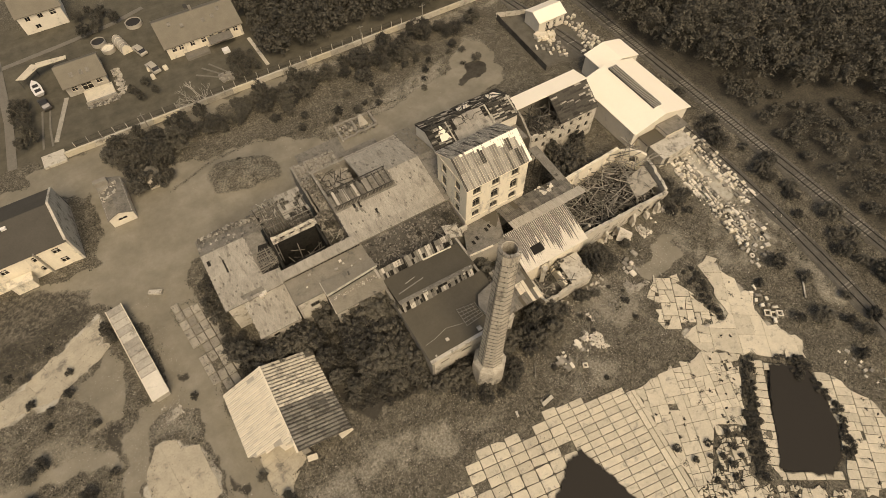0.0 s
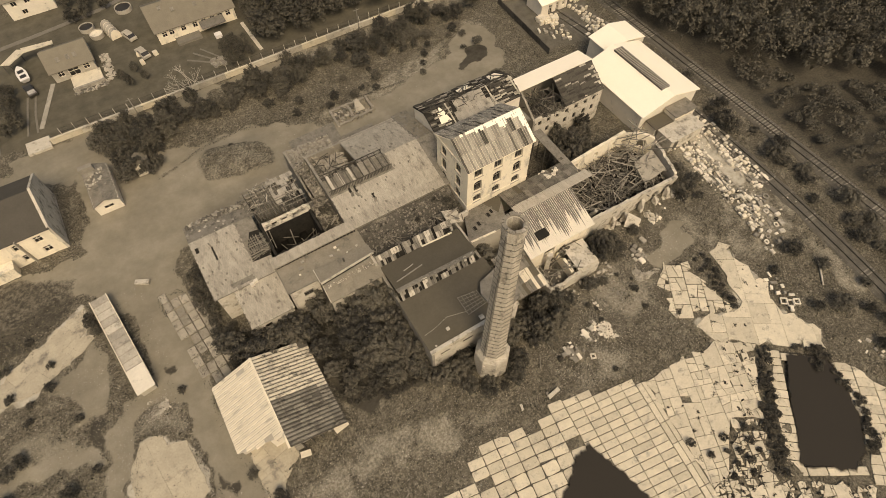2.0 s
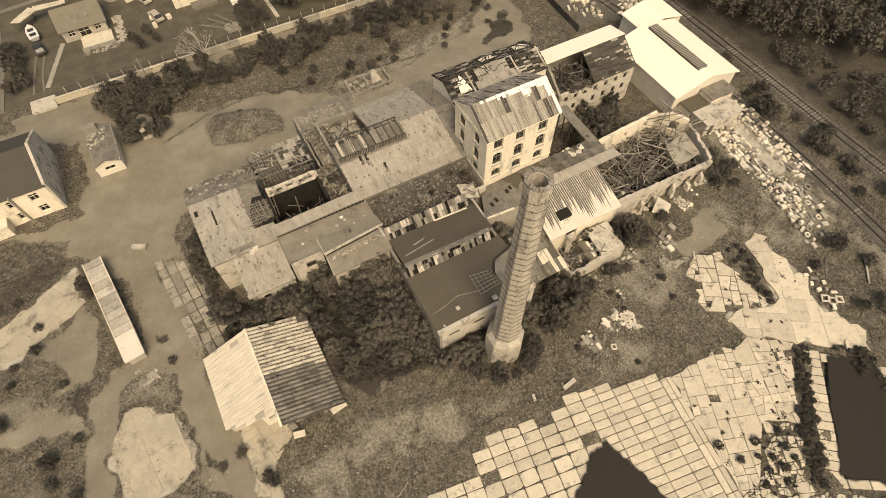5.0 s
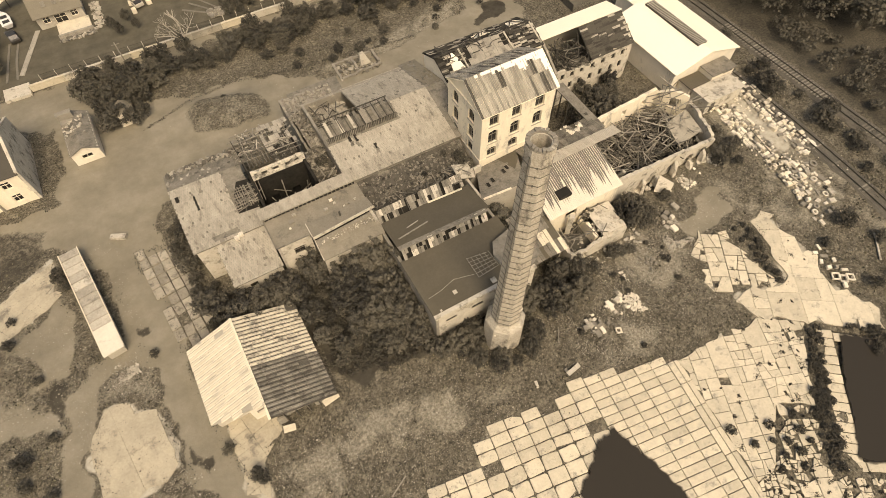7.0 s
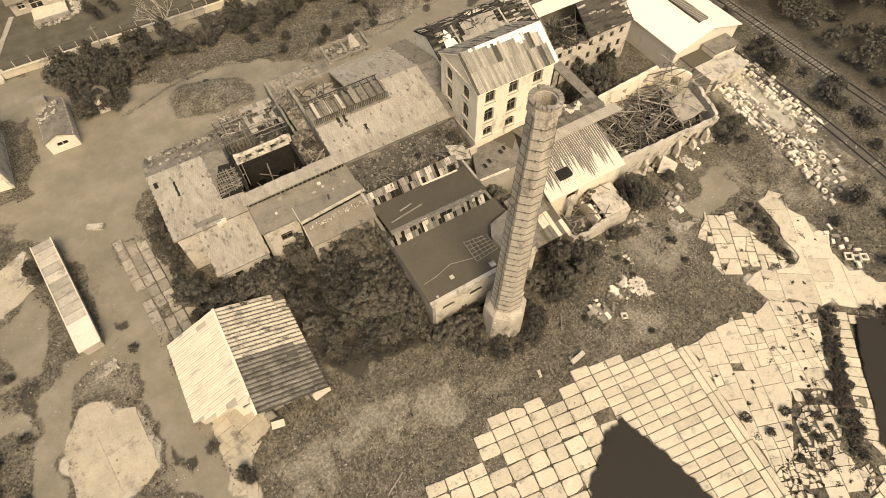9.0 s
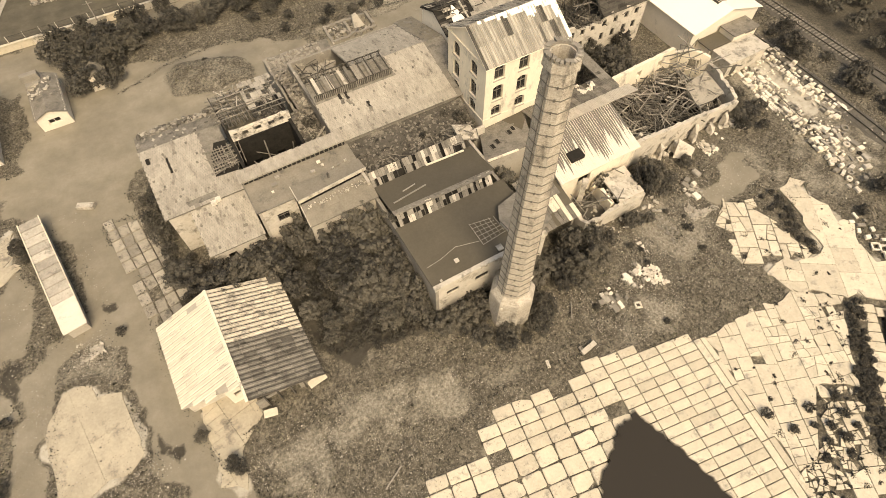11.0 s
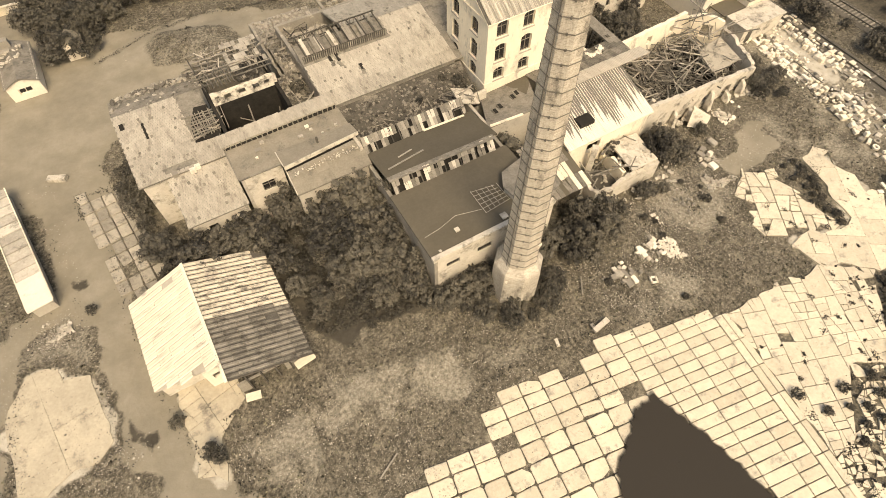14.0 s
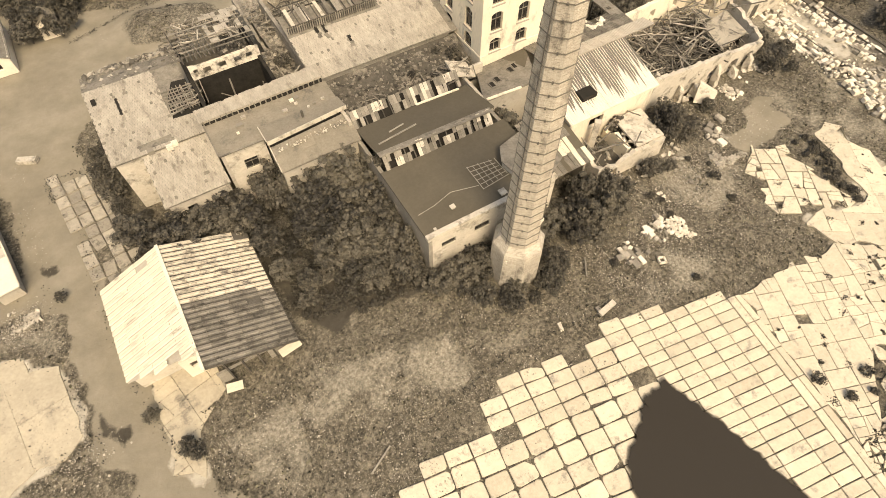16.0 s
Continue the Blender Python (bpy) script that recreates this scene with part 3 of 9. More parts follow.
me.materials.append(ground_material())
ground = tagged(new("ground", me), "rough ground of weeds, dried mud and dusty tracks", "ground", kind="structure")
for poly, words in zip(PONDS, ("dark still water in a silted basin among concrete slabs", "dark still water in an overgrown rectangular basin")):
    bm = bmesh.new()
    cx, cy = np.mean(poly, axis=0)
    ring = [(x0 + (x1 - x0) * k / 8, y0 + (y1 - y0) * k / 8) for (x0, y0), (x1, y1) in zip(poly, poly[1:] + poly[:1]) for k in range(8)]
    shore = bm.verts.layers.float.new("shore")
    outer = [bm.verts.new((x + random.uniform(-0.2, 0.2), y + random.uniform(-0.2, 0.2), 0.135)) for x, y in ring]
    inner = [bm.verts.new((cx + (v.co.x - cx) * 0.86, cy + (v.co.y - cy) * 0.86, 0.135)) for v in outer]
    for k in range(len(ring)):
        bm.faces.new((outer[k - 1], outer[k], inner[k], inner[k - 1]))
    bm.faces.new(inner)
    for v in outer:
        v[shore] = 1.0
    bmesh.ops.recalc_face_normals(bm, faces=bm.faces)
    if bm.faces[:][0].normal.z < 0:
        bmesh.ops.reverse_faces(bm, faces=bm.faces)
    tagged(new("water", mesh_of("water", bm, "water")), words, "pond", kind="structure")

# ---- pieces laid on roofs and grounds ----
def plate_mesh(name, w, l, thick, material, ribs=0, depth=0.05):
    """A plate of width w (x) and length l (y), flat or with raised ribs along y."""
    bm = bmesh.new()
    if not ribs:
        bx(bm, 0, w, 0, l, 0, thick)
        bm.verts.ensure_lookup_table()
    else:
        prof = []
        for i in range(ribs):
            a = w * i / ribs
            s = w / ribs
            prof += [(a, 0), (a + s * 0.45, 0), (a + s * 0.6, depth), (a + s * 0.85, depth)]
        prof.append((w, 0))
        rows = [[bm.verts.new((x, y, z + d)) for x, z in prof] for y, d in ((0, thick), (l, thick))]
        for a, b, c, d in zip(rows[0], rows[0][1:], rows[1][1:], rows[1]):
            bm.faces.new((a, b, c, d))
        for row in rows:
            ends = [bm.verts.new((w, row[0].co.y, 0)), bm.verts.new((0, row[0].co.y, 0))]
            bm.faces.new(row + ends)
    return mesh_of(name, bm, material)


def frame_of(o, u, v):
    """The pose with its x along u and its y along v, at o."""
    u, v = Vector(u).normalized(), Vector(v)
    w = u.cross(v).normalized()
    v = w.cross(u)
    return Matrix(((u.x, v.x, w.x, o[0]), (u.y, v.y, w.y, o[1]), (u.z, v.z, w.z, o[2]), (0, 0, 0, 1)))


def sheet_roof(parent, o, u, v, du, dv, material, keep=None, name="roof_sheet", ribs=0, gap=0.02, jitter=0.012, seed=1, alt=None):
    """Sheets side by side along u, in courses along v, each an object of its own on a shared mesh."""
    r = random.Random(seed)
    U, V = Vector(u), Vector(v)
    nu, nv = max(1, round(U.length / du)), max(1, round(V.length / dv))
    du, dv = U.length / nu, V.length / nv
    base = frame_of(o, U, V)
    kinds = [plate_mesh(name, du - gap, dv + 0.06, 0.035, m, ribs) for m in ((material,) if alt is None else (material, alt))]
    for i in range(nu):
        for j in range(nv):
            k = keep(i / nu + 0.5 / nu, j / nv + 0.5 / nv, r) if keep else 1
            if not k:
                continue
            m = base @ Matrix.Translation((i * du, j * dv, 0.02 + r.uniform(0, 0.03) + 0.008 * (j % 2))) @ Euler((r.gauss(0, jitter), r.gauss(0, jitter), r.gauss(0, jitter * 0.6))).to_matrix().to_4x4()
            piece(name, kinds[min(k, len(kinds)) - 1], parent, m)


def slate_roof(parent, o, u, v, du, dv, material, keep=None, cap=300, seed=1, name="slate"):
    """Overlapping slates: those of the lowest courses one by one, the others joined."""
    r = random.Random(seed)
    U, V = Vector(u), Vector(v)
    nu, nv = round(U.length / du), round(V.length / dv)
    du, dv = U.length / nu, V.length / nv
    base = frame_of(o, U, V)
    me = plate_mesh(name, du * 0.93, dv * 1.12, 0.025, material)
    verts, faces, made = [], [], 0
    for j in range(nv):
        for i in range(nu):
            if keep and not keep(i / nu + 0.5 / nu, j / nv + 0.5 / nv, r):
                continue
            m = base @ Matrix.Translation((i * du + (0.5 * du if j % 2 and i < nu - 1 else 0), j * dv, 0.015 + r.uniform(0, 0.035))) @ Euler((-0.03 + r.gauss(0, 0.02), r.gauss(0, 0.02), r.gauss(0, 0.03))).to_matrix().to_4x4()
            if made < cap:
                piece(name, me, parent, m)
                made += 1
            else:
                k = len(verts)
                verts += [m @ x.co for x in me.vertices]
                faces += [tuple(k + a for a in p.vertices) for p in me.polygons]
    if verts:
        rest = bpy.data.meshes.new("slate_field")
        rest.from_pydata(verts, [], faces)
        rest.materials.append(M[material])
        ob = new("slate_field", rest)
        ob.parent = parent
        ob.matrix_parent_inverse = parent.matrix_world.inverted()
        tagged(ob, kind="stuff")


def rubble_heap(name, x0, x1, y0, y1, z, n, size, material, parent=None, label="", seed=1, clear=None):
    """Broken chunks and splinters lying on one another, joined."""
    r = random.Random(seed)
    bm = bmesh.new()
    for _ in range(n):
        x, y = r.uniform(x0, x1), r.uniform(y0, y1)
        if clear and clear(x, y):
            continue
        s = size * r.uniform(0.35, 1.3)
        zz = z(x, y) if callable(z) else z
        m = Matrix.Translation((x, y, zz + s * 0.15)) @ Euler((r.uniform(-0.5, 0.5), r.uniform(-0.5, 0.5), r.uniform(0, 3.1))).to_matrix().to_4x4()
        bx(bm, -s / 2, s / 2, -s * r.uniform(0.2, 0.5), s * r.uniform(0.2, 0.5), -s * 0.2, s * r.uniform(0.08, 0.3), m)
    if parent:
        return tagged(part(name, bm, material, parent, label), kind="stuff")
    return single(name, bm, material, label, "rubble", kind="stuff")


def beam_pile(parent, n, x0, x1, y0, y1, z0, z1, material, seed, long=(2.0, 6.0), name="beam", steep=0.25, main=None):
    r = random.Random(seed)
    kinds = []
    for k in range(4):
        l = long[0] + (long[1] - long[0]) * (k + 0.5) / 4
        bm = bmesh.new()
        bx(bm, -l / 2, l / 2, -0.04 - 0.012 * k, 0.04 + 0.012 * k, -0.05, 0.05)
        kinds.append(mesh_of(name, bm, material))
    for _ in range(n):
        yaw = r.gauss(main, 0.5) if main is not None else r.uniform(0, 3.14)
        m = Matrix.Translation((r.uniform(x0, x1), r.uniform(y0, y1), r.uniform(z0, z1))) @ Euler((r.uniform(0, 3), r.gauss(0, steep), yaw)).to_matrix().to_4x4()
        piece(name, r.choice(kinds), parent, m)


def ragged(base, amp, seed, size=1.3, ends=()):
    """A broken wall top: its height along the wall."""
    def top(s):
        a = float(value_noise(np.array(s + seed * 7.0), np.array(seed * 3.0), size, seed))
        b = float(value_noise(np.array(s * 1.0 + 50), np.array(seed * 5.0), size * 0.4, seed + 1))
        return round((base(s) + amp * (a - 0.5) * 1.3 + amp * 0.9 * (b - 0.5)) / 0.16) * 0.16
    return top


# ---- the tall tower house ----
tower = thing("tower_house", (36, 47, 0), "tall plastered brick factory house with arched windows and patched sheet roof", "building")
TX0, TX1, TY0, TY1, TE, TR = 30.2, 42.0, 42.5, 51.4, 15.9, 18.6
rows_s = [(13.45, 15.5), (10.2, 12.55), (7.6, 9.3)]
south = [(s, 1.5, lo, hi) for s in (1.95, 5.55, 9.35) for lo, hi in rows_s]
west = [(s, 1.5, lo, hi) for s in (2.05, 6.15) for lo, hi in ((13.0, 15.0), (9.75, 12.2), (7.3, 9.1))]
gable = lambda s: TE + (TR - TE) * (1 - abs(s - 4.45) / 4.45)
for a, b, op, top, words in (((TX0, TY0), (TX1, TY0), south, None, "sunlit plaster wall with three columns of arched windows"), ((TX0, TY1), (TX0, TY0), west, gable, "gable wall with stained plaster"), ((TX1, TY0), (TX1, TY1), (), gable, "plain gable wall"), ((TX1, TY1), (TX0, TY1), south, None, "rear plaster wall")):
    bm = bmesh.new()
    wall_mesh(bm, a, b, 0, TE, 0.5, op, 0.28, top)
    w = part("wall", bm, "plaster", tower, words)
    # near-black panes are added in place of the shade inside empty windows
    window_set(w, a, b, op, 0.5, 0.28, "timber")
    for s, wd, lo, hi in op:
        bm = bmesh.new()
        A, B = Vector((*a, 0)), Vector((*b, 0))
        d = (B - A).normalized()
        m = Matrix.Translation(A) @ Matrix(((d.x, -d.y, 0, 0), (d.y, d.x, 0, 0), (0, 0, 1, 0), (0, 0, 0, 1)))
        bx(bm, s - wd / 2 - 0.12, s + wd / 2 + 0.12, -0.1, 0.1, lo - 0.14, lo - 0.003, m)
        part("sill", bm, "plaster_dim", w)
for z, d in ((15.62, 0.16), (7.3, 0.08)):
    bm = bmesh.new()
    for x0, x1, y0, y1 in ((TX0 - d, TX1 + d, TY0 - d, TY0 - 0.003), (TX0 - d, TX0 - 0.003, TY0, TY1 + d), (TX1 + 0.003, TX1 + d, TY0, TY1 + d)):
        bx(bm, x0, x1, y0, y1, z, z + 0.22)
    part("cornice", bm, "plaster", tower)
bm = bmesh.new()
YM, OV = (TY0 + TY1) / 2, 0.35
for sgn, y in ((-1, TY0 - OV), (1, TY1 + OV)):
    roof_slab(bm, (TX0 - 0.3, y, TE - 0.05), (TX1 + 0.3, y, TE - 0.05), (TX1 + 0.3, YM, TR + 0.12), (TX0 - 0.3, YM, TR + 0.12), 0.12)
troof = part("roof", bm, "white", tower, "pale bare roof boarding showing along the ridge")
sl = Vector((0, YM - TY0 + OV, TR + 0.17 - TE))
edge = lambda i: 1.0 if i < 0.14 else 0.97 - 0.2 * (i - 0.14) - (0.12 if 0.62 < i < 0.78 else 0) - (0.3 if i > 0.9 else 0)
sheet_roof(troof, (TX0 - 0.3, TY0 - OV, TE - 0.04), (TX1 - TX0 + 0.6, 0, 0), sl, 0.42, 2.7, "plank", lambda i, j, r: 2 if r.random() < (0.3 if i < 0.45 else 0.14) else 1, ribs=1, seed=3, alt="timber_dark", gap=0.03, jitter=0.004)
sheet_roof(troof, (TX0 - 0.3, TY0 - OV, TE + 0.03), (TX1 - TX0 + 0.6, 0, 0), sl, 0.5, 0.36, "white", lambda i, j, r: 1 if j > edge(i) + r.uniform(-0.04, 0.04) or i > 0.95 else 0, name="bare_board", seed=6, jitter=0.004, gap=-0.02)
sheet_roof(troof, (TX1 + 0.3, TY1 + OV, TE - 0.04), (TX0 - TX1 - 0.6, 0, 0), (0, -sl.y, sl.z), 0.4, 1.3, "plank", lambda i, j, r: (1 if r.random() > 0.16 else 2), ribs=1, seed=4, alt="timber_dark", jitter=0.015)

# ---- chimney ----
def chimney_brick():
    """Small bricks in courses round the shaft, with sooty and limy runs down the faces."""
    m = mat("chimney_brick", grey(0.5), grey(0.27), 1.6, 0.13, bump=0.9, stain=grey(0.13), amount=0.34, streak=(1, 1, 0.4), contrast=0.2)
    n, ln = m.node_tree.nodes, m.node_tree.links
    bsdf = n["Principled BSDF"]
    geo = n.new("ShaderNodeNewGeometry")
    sep = n.new("ShaderNodeSeparateXYZ")
    ln.new(geo.outputs["Position"], sep.inputs[0])
    shifted = []
    for axis, at in ((0, 20.6), (1, 20.9)):
        k = n.new("ShaderNodeMath")
        k.operation = "SUBTRACT"
        ln.new(sep.outputs[axis], k.inputs[0])
        k.inputs[1].default_value = at
        shifted.append(k.outputs[0])
    ang = n.new("ShaderNodeMath")
    ang.operation = "ARCTAN2"
    ln.new(shifted[1], ang.inputs[0])
    ln.new(shifted[0], ang.inputs[1])
    wide = n.new("ShaderNodeMath")
    wide.operation = "MULTIPLY"
    ln.new(ang.outputs[0], wide.inputs[0])
    wide.inputs[1].default_value = 1.6
    uv = n.new("ShaderNodeCombineXYZ")
    ln.new(wide.outputs[0], uv.inputs[0])
    ln.new(sep.outputs[2], uv.inputs[1])
    b = n.new("ShaderNodeTexBrick")
    ln.new(uv.outputs[0], b.inputs["Vector"])
    b.inputs["Scale"].default_value = 1.0
    b.inputs["Brick Width"].default_value, b.inputs["Row Height"].default_value, b.inputs["Mortar Size"].default_value = 0.29, 0.1, 0.016
    b.inputs["Color1"].default_value, b.inputs["Color2"].default_value, b.inputs["Mortar"].default_value = (1.06, 1.05, 1.04, 1), (0.72, 0.7, 0.68, 1), (1.0, 1.0, 1.0, 1)
    mul = n.new("ShaderNodeMix")
    mul.data_type, mul.blend_type = "RGBA", "MULTIPLY"
    mul.inputs[0].default_value = 1.0
    ln.new(bsdf.inputs["Base Color"].links[0].from_socket, mul.inputs[6])
    ln.new(b.outputs["Color"], mul.inputs[7])
    ln.new(mul.outputs[2], bsdf.inputs["Base Color"])
    return m


M["chimney_brick"] = chimney_brick()
chim = thing("chimney", (20.6, 20.9, 0), "tall tapering octagonal brick chimney with iron bands", "chimney")
CX, CY = 20.6, 20.9


def octagon(bm, levels, n=8, turn=math.pi / 8, caps=True):
    rings = [[bm.verts.new((CX + lean * z + r * math.cos(turn + 2 * math.pi * i / n), CY + r * math.sin(turn + 2 * math.pi * i / n), z)) for i in range(n)] for z, r, lean in levels]
    for a, b in zip(rings, rings[1:]):
        for i in range(n):
            j = (i + 1) % n
            bm.faces.new((a[i], a[j], b[j], b[i]))
    return rings


bm = bmesh.new()
rg = octagon(bm, [(-0.3, 2.62, 0), (5.3, 2.54, 0), (5.6, 2.46, 0), (6.3, 1.9, 0)])
bm.faces.new(rg[-1])
part("plinth", bm, "chimney_brick", chim, "broad octagonal brick base")
RAD = lambda z: 1.9 - (1.9 - 1.16) * (z - 3.6) / 32.6
bm = bmesh.new()
levels = [(z, RAD(z), 0) for z in np.linspace(3.6, 35.6, 17)] + [(35.6, 1.34, 0), (36.3, 1.3, 0), (36.3, 0.82, 0), (30, 0.8, 0)]
octagon(bm, levels)
part("shaft", bm, "chimney_brick", chim, "weathered pale brick shaft")
bm = bmesh.new()
bmesh.ops.create_circle(bm, cap_ends=True, radius=0.95, segments=8, matrix=Matrix.Translation((CX, CY, 30.2)))
part("flue", bm, "dark", chim, "sooty flue")
for k in range(27):
    z = 6.9 + 1.06 * k
    bm = bmesh.new()
    r0 = RAD(z) + 0.01
    rg = octagon(bm, [(z, r0, 0), (z, r0 + 0.045, 0), (z + 0.07, r0 + 0.045, 0), (z + 0.07, r0, 0)])
    band = part("band", bm, "rust", chim)
    bm = bmesh.new()
    turn_ = -2.356 + 0.05 * (k % 3)
    bx(bm, 0.93 * r0 - 0.05, 0.93 * r0 + 0.11, -0.06, 0.06, -0.04, 0.11, Matrix.Translation((CX, CY, z)) @ Matrix.Rotation(turn_, 4, "Z"))
    part("clamp", bm, "iron", band)
for k in range(24):
    a = 2 * math.pi * k / 24 + 0.05
    bm = bmesh.new()
    h = random.uniform(0.1, 0.3)
    m = Matrix.Translation((CX + 1.05 * math.cos(a), CY + 1.05 * math.sin(a), 36.3)) @ Matrix.Rotation(a, 4, "Z")
    bx(bm, -0.17, 0.2, -0.12, 0.12, 0, h, m)
    part("brick", bm, "brick", chim)
bm = bmesh.new()
beam(bm, (CX - RAD(6.2) * 0.93 - 0.07, CY - 0.3, 6.2), (CX - RAD(36) * 0.93 - 0.07, CY - 0.3, 36.9), 0.05, 0.05)
part("conductor", bm, "iron", chim, "rusty lightning conductor")
for z, a in ((9.6, -1.2), (10.2, 0.1), (4.4, -2.7)):
    bm = bmesh.new()
    m = Matrix.Translation((CX, CY, z)) @ Matrix.Rotation(a, 4, "Z")
    bx(bm, (RAD(z) if z > 6 else 2.4) * 0.9, (RAD(z) if z > 6 else 2.4) + 0.1, -0.22, 0.22, 0, 0.4, m)
    part("block", bm, "block", chim)

# ---- flat-roofed hall with broken north lights ----
flat = thing("workshop_hall", (20, 33, 0), "low workshop with dark felt roof and broken north-light glazing", "building")
bm = bmesh.new()
front = [(2.2, 1.6, 4.3, 5.2), (6.0, 1.8, 4.2, 5.2), (10.2, 1.8, 4.2, 5.2)]
wall_mesh(bm, (12.8, 24.3), (27.3, 24.3), 0, 6.55, 0.4, front)
w = part("wall", bm, "plaster_old", flat, "pale peeling front wall with low windows")
window_set(w, (12.8, 24.3), (27.3, 24.3), front, 0.4, 0, "timber_dark")
# the darker brick colour puts the trees' shade into the side walls
for a, b in (((12.8, 46.0), (12.8, 24.3)), ((27.3, 24.3), (27.3, 38.4))):
    bm = bmesh.new()
    wall_mesh(bm, a, b, 0, 6.5, 0.4)
    part("wall", bm, "brick", flat)
bm = bmesh.new()
bx(bm, 12.7, 27.4, 24.2, 24.75, 6.55, 7.0)
part("parapet", bm, "plaster_old", flat, "pale front parapet")
bm = bmesh.new()
bx(bm, 12.72, 27.4, 24.752, 33.6, 6.6, 6.8)
part("roof", bm, "felt", flat, "smooth dark felt roof")
bm = bmesh.new()
roof_slab(bm, (13.2, 34.9, 8.0), (26.8, 34.6, 8.0), (26.8, 40.0, 6.9), (13.2, 40.2, 6.9), 0.15)
part("roof", bm, "felt", flat, "dark felt slope between the north lights")
bm = bmesh.new()
roof_slab(bm, (13.2, 34.35, 8.15), (26.2, 34.05, 8.15), (26.2, 34.75, 8.1), (13.2, 35.05, 8.1), 0.12)
part("ridge_cap", bm, "felt_light", flat)
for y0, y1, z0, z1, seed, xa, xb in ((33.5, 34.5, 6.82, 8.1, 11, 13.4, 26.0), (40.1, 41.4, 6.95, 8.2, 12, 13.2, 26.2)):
    # near-black slab behind the boards, painted as the shade there
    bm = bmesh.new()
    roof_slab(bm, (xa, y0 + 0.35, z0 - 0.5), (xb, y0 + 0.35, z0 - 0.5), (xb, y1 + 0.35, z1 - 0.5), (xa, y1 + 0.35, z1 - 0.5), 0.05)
    light = part("north_light", bm, "dark", flat, "dark slab painted as the shade behind broken glazing boards")
    sheet_roof(light, (xa, y0, z0), (xb - xa, 0, 0), (0, y1 - y0, z1 - z0), 0.42, 0.9, "timber", lambda i, j, r: 0 if r.random() < 0.28 else (2 if r.random() < 0.3 else 1), name="board", seed=seed, jitter=0.05, alt="plaster_old")
    for k in range(13):
        x = xa + (xb - xa) * (k + 0.5) / 13
        bm = bmesh.new()
        beam(bm, (x, y0, z0 - 0.05), (x, y1, z1 - 0.05), 0.1, 0.12)
        part("rafter", bm, "timber_dark", light)
bm = bmesh.new()
beam(bm, (20.4, 40.0, 7.05), (25.6, 39.7, 7.1), 0.22, 0.12)
part("plank", bm, "plaster", flat, "pale plank lying at the edge of the roof")
bm = bmesh.new()
beam(bm, (14.0, 36.2, 7.85), (18.6, 36.8, 7.8), 0.16, 0.1)
beam(bm, (15.8, 37.4, 7.6), (17.6, 37.7, 7.6), 0.12, 0.1)
part("plank", bm, "timber", flat)
bm = bmesh.new()
for k in range(6):
    beam(bm, (20.3 + 0.62 * k, 26.6 + 0.1 * k, 6.93), (20.35 + 0.6 * k, 29.8 - 0.08 * k, 6.93), 0.045, 0.05)
for k in range(6):
    beam(bm, (20.25, 26.6 + 0.62 * k, 6.97), (23.5 - 0.1 * k, 26.9 + 0.47 * k, 6.97), 0.045, 0.05)
part("grating", bm, "plaster_dim", flat, "pale steel grid lying on the roof")
bm = bmesh.new()
for p, q in (((13.4, 27.2), (15.2, 27.4)), ((15.2, 27.4), (17.4, 28.0)), ((17.4, 28.0), (20.2, 27.3))):
    beam(bm, (*p, 6.82), (*q, 6.82), 0.045, 0.03)
part("cable", bm, "plaster_dim", flat)
for x, y, s in ((16.6, 26.3, 0.36), (21.6, 25.3, 0.5), (13.9, 25.0, 0.2)):
    bm = bmesh.new()
    bx(bm, x - s / 2, x + s / 2, y - s / 2, y + s / 2, 6.79, 6.79 + s * 0.6)
    bx(bm, x - s * 0.7, x + s * 0.7, y - s * 0.7, y + s * 0.7, 6.79 + s * 0.6, 6.79 + s * 0.75)
    part("vent", bm, "plaster_old", flat)
HOUSING = [(23.5, 28.1), (23.7, 26.5), (26.6, 24.6), (28.6, 25.6), (28.6, 29.0), (27.3, 30.4), (24.4, 29.7)]
bm = bmesh.new()
prism(bm, [(x, y, 6.79) for x, y in HOUSING[::-1]], (0, 0, 0.78))
housing = part("roof_house", bm, "plaster_old", flat, "white-washed low roof housing with chamfered corners")
bm = bmesh.new()
prism(bm, [(26 + (x - 26) * 1.07, 27.5 + (y - 27.5) * 1.07, 7.573) for x, y in HOUSING[::-1]], (0, 0, 0.1))
part("cap", bm, "felt_light", housing, "weathered flat cover")

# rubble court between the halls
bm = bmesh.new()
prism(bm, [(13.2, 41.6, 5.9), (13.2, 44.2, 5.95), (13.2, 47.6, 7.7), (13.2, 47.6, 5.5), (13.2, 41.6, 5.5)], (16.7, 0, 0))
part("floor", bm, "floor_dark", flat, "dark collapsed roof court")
COURT = lambda x, y: 5.93 + max(0.0, y - 44.2) * 0.515
rubble_heap("debris", 13.5, 29.6, 42, 47.4, COURT, 700, 0.3, "rubble_dark", flat, "broken tiles and bricks", 5)
beam_pile(flat, 24, 14, 29, 42.2, 45, 6.0, 6.5, "timber", 6, (1.2, 3.2))
rubble_heap("debris", 20, 29, 42, 47.4, COURT, 160, 0.4, "rubble_dark", flat, "fallen masonry", 25)

